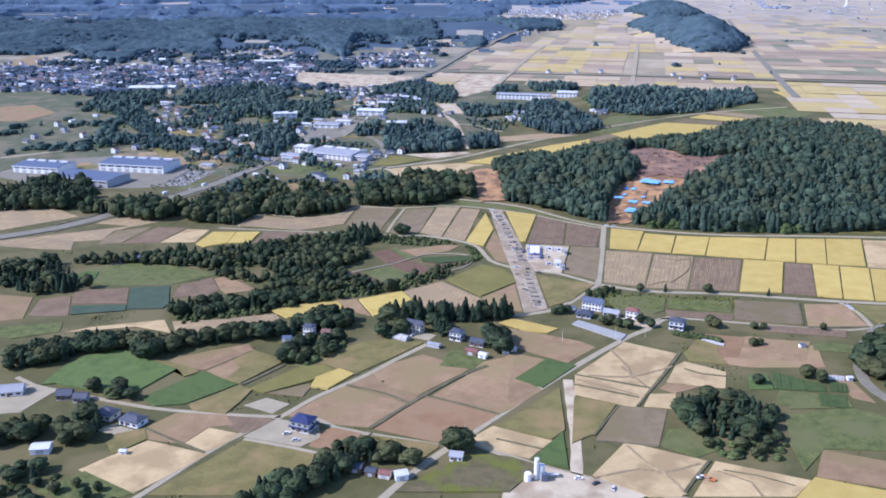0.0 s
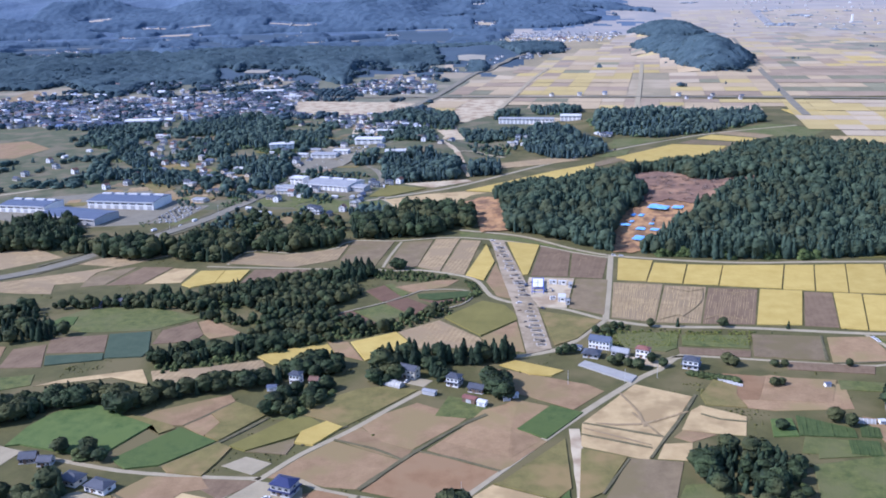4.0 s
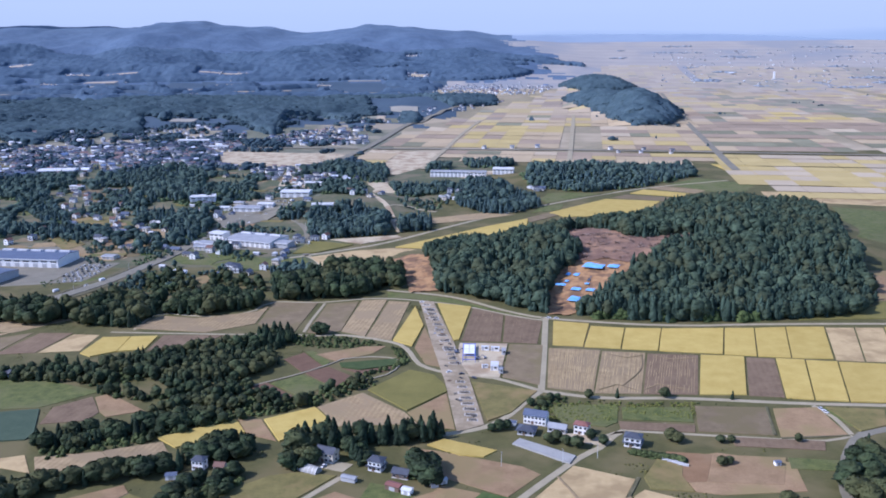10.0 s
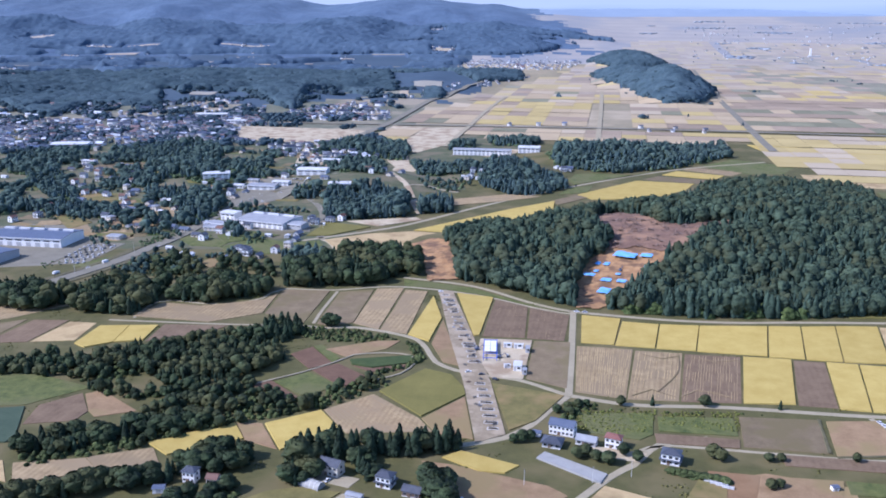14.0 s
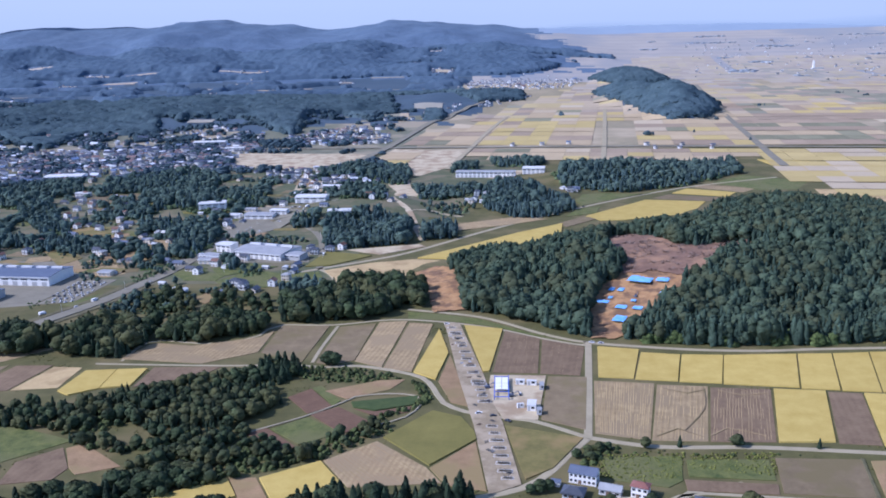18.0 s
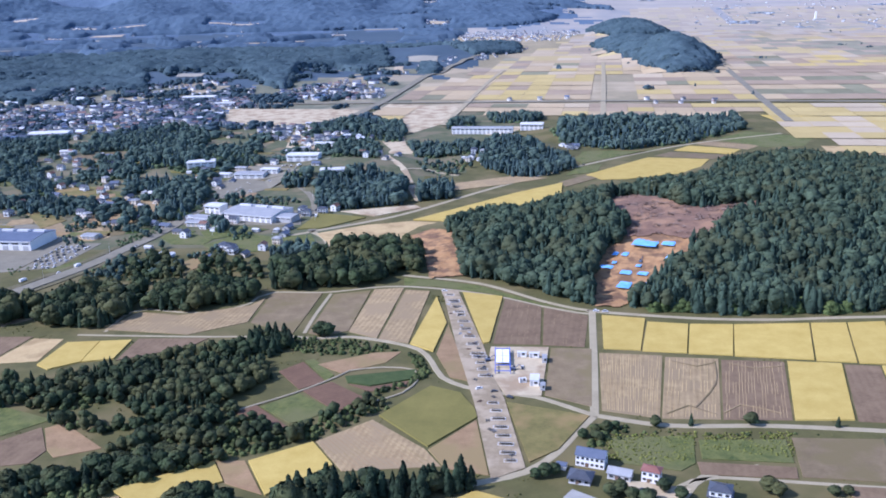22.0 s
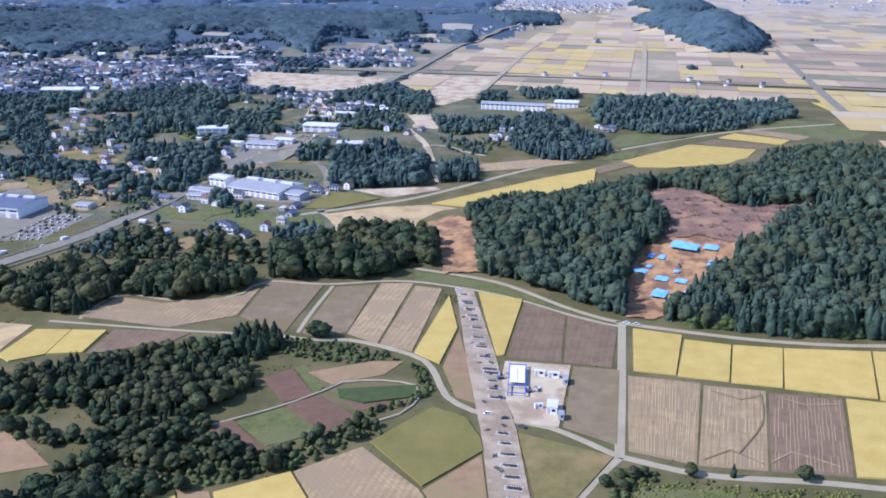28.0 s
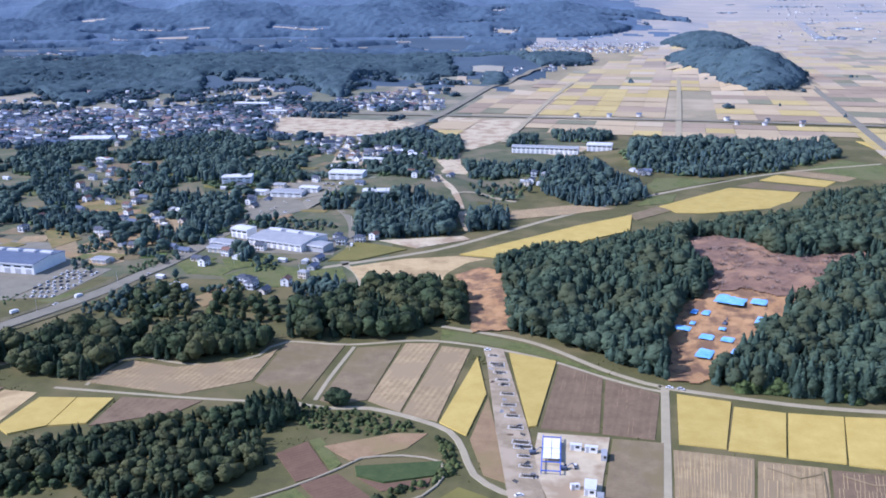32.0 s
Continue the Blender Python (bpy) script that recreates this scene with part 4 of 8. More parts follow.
ribbon("lane", ((27, 264), (27, 234.4), (26.5, 212), (25.6, 198)), 3.6, M["gravel"], label="pale gravel track across the fields", wob=0.3)
ribbon("road", ((-330, 388), (-288, 424), (-262, 446), (-241, 479), (-224, 511), (-204, 553), (-194, 586), (-185, 618), (-179, 660), (-174, 700), (-167, 740), (-160, 780)), 8.5, M["asphalt"], 0.6, 0.7, label="wide grey asphalt main road")
bank((-262, 438), (-233, 479), (-217, 509), (-198, 550), (-188, 584), width=4.0)
bank((-268, 452), (-249, 482), (-231, 514), (-211, 556), (-201, 590), width=4.0)
ribbon("lane", ((-160, 540), (-129, 584), (-109, 602), (-90, 615), (-60, 634), (-31, 658), (32, 731), (116, 813), (203, 880), (300, 925)), 3.6, M["lane"])
ribbon("lane", ((-72.8, 577.4), (-80, 600), (-90, 615)), 3.4, M["lane"])
ribbon("road", ((-90, 615), (-97, 671), (-108, 716), (-130, 760)), 4.5, M["asphalt"])
ribbon("lane", ((-78.8, 375.8), (-59.5, 389.7), (-46.2, 402.7), (-41.3, 408.7), (-27.9, 411.4), (-15.8, 408.5), (-13.9, 400.3), (-19.3, 388.4), (-30.4, 381.1)), 0.6, M["lane"], 0.5, label="narrow pale path round the garden plots")

# ---- woods ----
# pale plots and yards among the far woods: centre, half width, half depth, kind
CLEARINGS = [(-1080, 2850, 75, 40, 0), (-1010, 2760, 120, 22, 2), (-745, 2620, 42, 50, 0), (-590, 2520, 80, 35, 1), (-460, 2540, 50, 30, 0), (-330, 2440, 110, 40, 0), (-160, 2400, 110, 45, 1), (-1180, 2330, 40, 18, 3), (-1300, 2480, 150, 25, 2), (-900, 2420, 70, 20, 3), (-640, 2450, 45, 14, 3), (-673, 2786, 55, 25, 2), (-380, 2750, 50, 25, 4),
             (-1080, 1990, 40, 15, 3), (-960, 1960, 40, 14, 3), (-120, 1600, 30, 70, 1), (-70, 1740, 40, 70, 2), (-440, 1540, 30, 25, 2), (-640, 1420, 15, 20, 3), (-72, 2898, 40, 24, 3), (-1535, 3287, 60, 26, 4), (-1066, 2995, 75, 14, 0), (-1206, 2995, 50, 10, 4), (-715, 2966, 110, 9, 4), (-165, 3039, 60, 8, 4), (-1226, 2819, 30, 12, 4), (-242, 2835, 70, 14, 2), (-112, 3439, 25, 8, 4)]
SANDY = [[(-268, 1084), (-293, 1200), (-139, 1167), (-117, 1151), (-130, 1064), (-206, 1055)], [(-106, 1112), (-90, 1206), (-2, 1165), (-6, 1060), (-47, 980), (-88, 1054)]]
def leafy(kind, seed, clumps, seg=8):
    """Vertices and triangles of one crown: a lobed mass of foliage and small leaf clumps at its rim; unit height."""
    r = np.random.RandomState(seed)
    vs, fs = [], []
    rings = 4 if seg < 7 else 6 if seg < 10 else 7 if seg < 12 else 10

    def radius(h):
        if kind == "conifer":
            return 0.185 * (1 - h) ** 0.62 * min(1, (h + 0.05) / 0.14)
        if kind == "shrub":
            return 0.62 * math.sqrt(max(0, 1 - (h * 1.02) ** 2))
        return 0.38 * max(0.0, 1 - ((h - 0.56) / 0.445) ** 2) ** 0.5 if h > 0.12 else 0.0

    lo = {"conifer": 0.05, "shrub": 0.0, "broad": 0.16}[kind]
    for i in range(rings):
        h = lo + (0.98 - lo) * (i / rings) ** (0.9 if kind == "broad" else 1.0)
        for k in range(seg):
            a = 2 * math.pi * (k + 0.5 * (i % 2)) / seg
            q = radius(h)
            p = Vector((q * math.cos(a) * 4.6, q * math.sin(a) * 4.6, h * 4.6 + seed))
            lobe = 1 + 0.7 * noise.noise(p) + 0.4 * noise.noise(p * 2.3) + 0.1 * r.uniform(-1, 1)
            q = max(0.01, q * lobe)
            vs.append((q * math.cos(a), q * math.sin(a), h + 0.09 * noise.noise(p * 1.4 + Vector((7, 3, 1)))))
    vs.append((0.01, 0.0, 0.97 + 0.05 * r.uniform(-1, 1)))
    for k in range(seg):
        fs.append(((rings - 1) * seg + k, (rings - 1) * seg + (k + 1) % seg, rings * seg))
    for i in range(rings - 1):
        for k in range(seg):
            a, b = i * seg + k, i * seg + (k + 1) % seg
            c, d = a + seg, b + seg
            fs += [(a, b, d), (a, d, c)]
    for _ in range(clumps):
        h = lo + (1.0 - lo) * (r.uniform(0, 1) ** (1.1 if kind == "conifer" else 0.75))
        a = r.uniform(0, 2 * math.pi)
        q = radius(min(h, 0.985)) * r.uniform(0.9, 1.12)
        p = np.array([q * math.cos(a), q * math.sin(a), h])
        out = np.array([math.cos(a), math.sin(a), 0.55 if kind == "conifer" else (h - 0.5) * 1.6]) + r.normal(0, 0.3, 3)
        out /= np.linalg.norm(out)
        t1 = np.cross(out, r.normal(0, 1, 3))
        t1 /= np.linalg.norm(t1)
        t2 = np.cross(out, t1)
        s = r.uniform(0.04, 0.08) * (0.8 if kind == "conifer" else 1.2) * (1.0 if clumps < 40 else 0.74)
        o = len(vs)
        vs += [tuple(p + s * (t1 * 0.9)), tuple(p + s * t2 + out * s * 0.3), tuple(p - s * t1), tuple(p - s * t2 * 0.8 - out * s * 0.35)]
        fs += [(o, o + 1, o + 2), (o, o + 2, o + 3)]
    return np.array(vs, np.float32), np.array(fs, np.int32)


CROWNS = {}


def crowns(kind, grade):
    if (kind, grade) not in CROWNS:
        n = {"near": 300, "mid": 90, "stand": 40, "far": 20, "speck": 5, "crest": 4}[grade]
        seg = {"near": 10, "mid": 10, "stand": 7, "far": 6, "speck": 5, "crest": 5}[grade]
        CROWNS[kind, grade] = [leafy(kind, 100 * i + 7, n, seg) for i in range(6)]
    return CROWNS[kind, grade]


def in_any(x, y, polys):
    return any(inside(x, y, p) for p in polys)


def wood(name, outline, gap, height, kinds, grade="mid", holes=(), label="", wide=1.0):
    """A stand of many trees within a plan outline, set on a shaken grid; one mesh."""
    r = random.Random(len(name) + int(outline[0][0] * 7 + outline[0][1]))
    xs, ys = [p[0] for p in outline], [p[1] for p in outline]
    allv, allf, alli, o = [], [], [], 0
    y = min(ys)
    # foliage colour by distance: no haze, strong haze or slight haze painted in
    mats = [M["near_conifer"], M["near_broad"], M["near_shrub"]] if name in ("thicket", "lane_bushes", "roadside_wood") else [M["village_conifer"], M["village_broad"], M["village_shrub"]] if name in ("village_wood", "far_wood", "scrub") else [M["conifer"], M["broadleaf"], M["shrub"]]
    order = {"conifer": 0, "broad": 1, "shrub": 2}
    while y < max(ys):
        x = min(xs)
        while x < max(xs):
            px, py = x + r.uniform(-0.45, 0.45) * gap, y + r.uniform(-0.45, 0.45) * gap
            x += gap
            if not inside(px, py, outline) or in_any(px, py, holes):
                continue
            stand = 0.5 + 0.5 * bumpy(px, py, 38, 1.7) + r.uniform(-0.3, 0.3)
            kind = kinds[min(len(kinds) - 1, max(0, int(stand * len(kinds))))]
            v, f = r.choice(crowns(kind, grade))
            h = height * r.choice((0.6, 0.8, 0.95, 1.0, 1.1, 1.25)) * r.uniform(0.9, 1.1) * (0.42 if kind == "shrub" else 1.0) * (0.9 + 0.35 * bumpy(px, py, 30, 6.1) + 0.35 * bumpy(px, py, 70, 3.3))
            w = height * (0.35 + 0.65 * h / height) * wide * r.uniform(0.8, 1.3) * (0.42 if kind == "shrub" else 1.0) * (0.86 if kind == "broad" else 1.5 if kind == "shrub" else 1.0)
            a = r.uniform(0, 6.28)
            c, s = math.cos(a) * w, math.sin(a) * w
            q = np.empty_like(v)
            q[:, 0], q[:, 1], q[:, 2] = v[:, 0] * c - v[:, 1] * s + px, v[:, 0] * s + v[:, 1] * c + py, v[:, 2] * h + ground_z(px, py) - 0.2
            allv.append(q)
            allf.append(f + o)
            alli.append(np.full(len(f), order[kind]))
            o += len(v)
        y += gap
    ob = soup(name, np.concatenate(allv), np.concatenate(allf), mats, np.concatenate(alli))
    return tagged(ob, label or "dense stand of dark cedars and broadleaf trees", "wood", kind="stuff")


C, B, S = "conifer", "broad", "shrub"
CLEARED = [(63.3, 475.3), (65.1, 498.6), (67.8, 513.1), (76.6, 538.7), (87.9, 547.2), (93, 562.7), (90.9, 578), (86.4, 628.2), (99, 643.7), (111.8, 647.3), (121.8, 622.4), (129, 591.3), (138.8, 583.8), (157.4, 589.1), (167.7, 590.2), (173.6, 579.6), (154.4, 571.7), (145.1, 558.5), (142.7, 543.8), (131.2, 533.6), (118.5, 523.8), (109.1, 511.6), (96.8, 499.8), (84.1, 484.6), (74.5, 473.3)]
CUT = [(-24, 594), (-15, 604), (-2, 588), (2, 526), (-12, 522), (-15, 558)]
KNOLL = [(2, 522), (30, 505), (58, 479), (82, 471), (125, 462), (165, 462), (200, 464), (229, 469), (252, 496), (273, 575), (300, 675), (326, 765), (280, 782), (246, 790), (203, 760), (176, 712), (130, 702), (98, 670), (52, 638), (14, 620), (-7, 602)]
wood("hill_wood", KNOLL, 2.9, 9.0, (C, C, B, C, B, C), "stand", [CLEARED, CUT], "dense wood of cedar and broadleaf trees on a knoll")
wood("roadside_wood", [(-93, 507), (-47, 509), (-27, 531), (-18, 529), (-22, 570), (-45, 580), (-80, 560), (-97, 530)], 3.6, 10, (B, B, C, B), "mid")
wood("roadside_wood", [(-190, 462), (-158, 458), (-152, 482), (-152, 505), (-178, 508), (-195, 485)], 3.6, 10, (B, C, B, B), "mid")
wood("roadside_wood", [(-148, 484), (-128, 478), (-100, 490), (-97, 508), (-120, 514), (-148, 508)], 3.4, 8, (B, B, C), "mid")
wood("roadside_wood", [(-265, 478), (-205, 462), (-196, 480), (-228, 500), (-262, 492)], 3.8, 9, (B, B, C), "mid")
wood("roadside_wood", [(-339.5, 519.3), (-331.9, 550.1), (-288.2, 544.7), (-265.0, 504.1), (-275.6, 485.1), (-316.7, 478.9)], 3.8, 8.5, (B, C, B), "mid")
PLOTS = [(-150, 375), (-118, 366), (-112, 374), (-126, 384)]
wood("thicket", [(-230, 382), (-207, 389), (-178, 400), (-148, 411), (-110, 427), (-84, 440), (-73, 442), (-68, 432), (-78, 420), (-70, 402), (-84, 382), (-100, 366), (-118, 360), (-143, 368), (-152, 380), (-190, 384)], 3.0, 5.2, (B, S, B, B, C, B), "mid", [PLOTS], label="dense thicket of broadleaf trees and bushes")
wood("thicket", [(-143, 314), (-114, 329), (-78, 350), (-84, 364), (-72, 362), (-58, 362), (-46, 372), (-28, 384), (-22, 377), (-46, 355), (-70, 343), (-112, 318), (-138, 308)], 2.6, 4.6, (B, S, S), "mid", label="belt of bushes and small broadleaf trees")
wood("thicket", [(-255, 353), (-222, 339), (-212, 338), (-199, 349), (-221, 364), (-227, 378), (-238, 385), (-258, 374)], 3.6, 7.5, (B, C), "mid", label="dense clump of dark broadleaf trees")
wood("thicket", [(-103.6, 360.9), (-88.8, 371.9), (-81.2, 381.3), (-76.6, 373.9), (-58.7, 362.3), (-55.8, 357.6), (-65.4, 353.3), (-76.1, 350.7), (-91.8, 348.8), (-107.0, 342.5), (-111.4, 345.0), (-107.5, 354.4)], 3.0, 5.0, (B, S, B, S), "mid", label="dense thicket of broadleaf trees and bushes")
wood("lane_bushes", [(-22, 428), (-14, 420), (-9, 404), (-14, 398), (-20, 392), (-31, 386), (-30, 391), (-17, 398), (-14, 408), (-20, 424)], 2.0, 4.6, (S,), "mid", label="low bushes beside the winding lane")
wood("lane_bushes", [(-72, 445), (-46, 441), (-28, 433), (-24, 428), (-50, 423), (-68, 430)], 2.4, 4.0, (S,), "mid", label="low bushes beside the winding lane")
wood("lane_bushes", [(52, 366), (70, 358.5), (105, 357), (130, 355), (130, 352), (100, 352), (60, 352), (48, 350), (42, 352)], 5.0, 3.0, (S,), "mid", label="low bushes and weeds below the lane")
wood("bamboo_fringe", [(84, 470), (125, 461), (165, 462), (200, 465), (230, 480), (225, 486), (195, 473), (165, 470), (125, 469), (90, 480)], 2.6, 11, (S, C, C), "mid", label="slender green trees and bamboo along the edge of the wood")
# woods among the houses further off
AWAY = {
    "a": [(-423.5, 850.8), (-393, 836), (-422.8, 903.8), (-395.3, 891.4), (-368.1, 927.1), (-371, 941), (-427.7, 977.4), (-463.1, 968.8), (-454.4, 905.2)],
    "b": [(-387.6, 818), (-325.4, 733.4), (-299.3, 726.8), (-329.1, 779.8), (-365, 842.5), (-397.7, 891.1), (-415.5, 890.4)],
    "c": [(-297.8, 675.4), (-271.2, 667.4), (-247.4, 671.6), (-257.6, 700.4), (-281.5, 711.3), (-312.1, 712.6)],
    "d": [(-339.7, 669.6), (-328.8, 689.5), (-302.3, 682.2), (-320.4, 716.7), (-346.7, 720), (-364.4, 709.1)],
    "e": [(-350.1, 911), (-301.7, 914), (-243.4, 934.7), (-252.4, 974.1), (-276.6, 1033.7), (-321.3, 1042.8), (-353.4, 1018.1), (-364.9, 957.8)],
    "f": [(-309.7, 907.9), (-255.4, 796.9), (-210.5, 794.5), (-205.6, 807), (-237.8, 870.8)],
    "g": [(-292, 783), (-266.1, 768.7), (-250.9, 785.2), (-260.5, 810.3), (-299.1, 825)],
    "h": [(-251.5, 738.3), (-230.3, 731.2), (-196.5, 672.8), (-176.5, 667.1), (-182.2, 731.1), (-199.7, 762.1), (-242.5, 764.8), (-254.4, 752.2)],
    "i": [(-199.6, 652.6), (-182.7, 644.9), (-176.1, 657.9), (-184.7, 680.6), (-207.8, 683.2)],
    "j": [(-152, 614.2), (-143.1, 616.7), (-148.7, 637.3), (-157.6, 636.5)],
    "k": [(-130.9, 734.5), (-112.5, 737.2), (-115.4, 765), (-136.6, 774.8)],
    "l": [(-95.8, 671.5), (-64, 669.7), (-36.2, 677.1), (-40.2, 744.1), (-50, 757.2), (-77, 765.5), (-100.1, 758.4), (-107.6, 744.3)],
    "m": [(-28.9, 687), (-2.6, 693), (-3.3, 717.8), (-15.1, 732.8), (-29.6, 732)],
    "n": [(-141.2, 990.6), (-105.9, 973.2), (-69.3, 928.6), (-56.8, 929.2), (-54.8, 1002.2), (-62.9, 1034.7), (-119.1, 1070.1), (-159.1, 1029.1), (-146.4, 960.9)],
    "s": [(-47, 900.4), (-37.9, 839.7), (15.4, 837.4), (17.7, 866.2), (1.4, 879.1), (-38, 911), (-46.7, 896.7)],
    "t": [(19.5, 792.9), (42.7, 758.2), (66, 758.1), (91.7, 786.7), (91.4, 833.4), (71.7, 834.3), (49.6, 918.7), (19.8, 862), (15.2, 820.4)],
    "o": [(86, 935), (105, 990), (145, 1040), (142, 985), (163, 985), (208, 1015), (290, 1030), (276, 955), (203, 885), (148, 860), (122, 868), (94, 895)],
    "p": [(29, 1070), (89, 1077), (89, 1049), (73, 1022), (34, 1030)],
    "q": [(-10, 1030), (14, 1050), (14, 1012), (-15, 994)],
}
GLADES = [[(-319.9, 755.9), (-300.3, 773.5), (-266.6, 760.7), (-234.8, 702.8), (-247.1, 673.8), (-281.2, 698.1)], [(-359.7, 891.3), (-308.8, 917.2), (-270.4, 838.7), (-291.3, 804.1), (-326.1, 829.5)], [(-260.8, 844.7), (-243.1, 906.7), (-201.1, 892.6), (-176.0, 810.9), (-199.1, 781.4), (-229.8, 783.0)], [(-299.2, 680.5), (-296.0, 696.5), (-260.4, 655.3), (-267.7, 634.4)], [(-172.4, 1007.2), (-123.0, 979.2), (-95.6, 935.9), (-128.8, 890.2), (-163.5, 913.7)]]
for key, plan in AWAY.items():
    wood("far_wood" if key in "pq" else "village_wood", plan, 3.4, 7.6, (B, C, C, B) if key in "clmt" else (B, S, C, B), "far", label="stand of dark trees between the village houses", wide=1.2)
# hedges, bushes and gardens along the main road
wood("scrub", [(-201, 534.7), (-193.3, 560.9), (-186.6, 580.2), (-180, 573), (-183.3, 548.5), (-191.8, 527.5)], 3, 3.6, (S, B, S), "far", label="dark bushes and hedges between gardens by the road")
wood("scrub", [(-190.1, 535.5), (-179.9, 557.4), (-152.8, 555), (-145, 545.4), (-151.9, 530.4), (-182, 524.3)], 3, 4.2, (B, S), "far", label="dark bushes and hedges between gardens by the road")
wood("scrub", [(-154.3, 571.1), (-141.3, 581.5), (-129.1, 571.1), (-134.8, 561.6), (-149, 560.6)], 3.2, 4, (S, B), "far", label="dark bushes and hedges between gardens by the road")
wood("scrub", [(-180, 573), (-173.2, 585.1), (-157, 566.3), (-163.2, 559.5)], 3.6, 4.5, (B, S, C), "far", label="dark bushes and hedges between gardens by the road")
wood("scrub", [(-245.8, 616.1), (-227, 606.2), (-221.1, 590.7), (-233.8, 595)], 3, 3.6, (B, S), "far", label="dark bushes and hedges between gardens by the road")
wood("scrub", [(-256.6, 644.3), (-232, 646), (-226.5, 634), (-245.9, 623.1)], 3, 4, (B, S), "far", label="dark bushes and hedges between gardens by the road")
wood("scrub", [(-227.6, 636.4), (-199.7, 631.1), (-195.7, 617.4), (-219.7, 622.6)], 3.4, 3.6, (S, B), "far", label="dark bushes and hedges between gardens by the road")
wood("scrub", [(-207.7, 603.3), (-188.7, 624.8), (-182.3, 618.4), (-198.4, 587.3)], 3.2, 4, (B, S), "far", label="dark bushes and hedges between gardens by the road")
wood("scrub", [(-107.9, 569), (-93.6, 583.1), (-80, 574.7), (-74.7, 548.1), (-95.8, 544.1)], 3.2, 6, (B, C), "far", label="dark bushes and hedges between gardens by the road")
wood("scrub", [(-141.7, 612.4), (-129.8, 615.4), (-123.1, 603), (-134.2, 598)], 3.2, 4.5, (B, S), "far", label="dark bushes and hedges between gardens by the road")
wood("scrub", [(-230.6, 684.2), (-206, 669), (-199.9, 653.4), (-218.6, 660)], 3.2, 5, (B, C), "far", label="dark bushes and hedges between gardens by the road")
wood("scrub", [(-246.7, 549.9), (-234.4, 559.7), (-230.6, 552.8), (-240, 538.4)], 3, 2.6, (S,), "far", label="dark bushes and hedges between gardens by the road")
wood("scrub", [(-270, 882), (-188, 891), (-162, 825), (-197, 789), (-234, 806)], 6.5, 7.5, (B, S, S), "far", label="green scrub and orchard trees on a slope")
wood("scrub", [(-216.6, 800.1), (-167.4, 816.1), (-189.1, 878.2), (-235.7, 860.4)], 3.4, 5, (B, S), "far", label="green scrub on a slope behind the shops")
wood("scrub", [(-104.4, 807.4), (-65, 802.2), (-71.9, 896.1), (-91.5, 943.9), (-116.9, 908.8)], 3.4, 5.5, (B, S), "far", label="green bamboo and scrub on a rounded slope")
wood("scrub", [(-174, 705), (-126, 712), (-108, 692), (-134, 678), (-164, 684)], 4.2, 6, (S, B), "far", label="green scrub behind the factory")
wood("thicket", [(-186, 552), (-161, 567), (-145, 532), (-163, 516)], 4.0, 6, (S, B), "mid", label="green scrub beside the main road")
wood("thicket", [(-143, 560), (-112, 552), (-99, 526), (-140, 524)], 4.6, 6, (S, B, S), "mid", label="green scrub and bushes on waste ground")
wood("scrub", [(-240, 640), (-190, 628), (-180, 655), (-230, 690), (-290, 700), (-300, 660)], 9.0, 6, (S, B), "far", label="scattered green bushes between yards")
wood("scrub", [(-36, 800), (4, 840), (10, 800), (-4, 765), (-28, 770)], 6.5, 6, (S, B), "far", label="green scrub and orchard trees on a slope")
wood("scrub", [(-300, 760), (-330, 850), (-280, 900), (-240, 850), (-255, 760)], 9.0, 7, (S, B, C), "far", label="green scrub between the houses")
wood("scrub", [(-160, 830), (-130, 900), (-100, 900), (-110, 850)], 7.0, 7, (S, B), "far", label="green scrub between the houses")


def strewn(name, test, x0, x1, y0, y1, gap, height, label, grade="far", material=None):
    """Woods over a wide stretch of hills, wherever test allows."""
    r = random.Random(5)
    allv, allf, o = [], [], 0
    y = y0
    while y < y1:
        x = x0
        while x < x1:
            px, py = x + r.uniform(-0.5, 0.5) * gap, y + r.uniform(-0.5, 0.5) * gap
            x += gap
            if not test(px, py):
                continue
            v, f = r.choice(crowns(B if grade == "speck" else r.choice((B, B, C)), grade))
            h = height * r.uniform(0.75, 1.2)
            w = h * r.uniform(1.3, 2.1) if grade != "speck" else gap * r.uniform(1.0, 2.0)
            q = v * (w, w, h) + (px, py, ground_z(px, py) - h * (0.5 if grade == "speck" else 0.25))
            allv.append(q)
            allf.append(f + o)
            o += len(v)
        y += gap
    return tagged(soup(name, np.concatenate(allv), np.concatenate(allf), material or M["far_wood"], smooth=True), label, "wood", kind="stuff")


RIDGE = [(-1250, 1400), (-770, 1405), (-747, 1458), (-640, 1330), (-582, 1290), (-598, 1436), (-498, 1436), (-420, 1514), (-395, 1583), (-300, 1440), (-255, 1385), (-265, 1583), (-221, 1657), (-140, 1520), (-122, 1676), (-150, 1900), (-200, 2080), (-323, 2110), (-562, 2020), (-905, 2030), (-1209, 1970), (-1500, 1900)]
RIDGE_EAST = [(-136, 2018), (-43, 2014), (25, 1838), (120, 1965), (130, 2200), (-56, 2250), (-200, 2130)]
COPSE = [(-72, 1560), (-35, 1560), (-40, 1700), (-78, 1720)]
# open ground among the far woods: centre, half width, half depth, kind of plot
OPEN = []
for cx, cy, hw, hd, k in CLEARINGS:
    OPEN.append((cx, cy, hw * 0.75 + 8, hd * 0.6 + 18))


def is_open(x, y):
    return any(abs(x - a) < w and -d * 1.6 < y - b < d for a, b, w, d in OPEN)


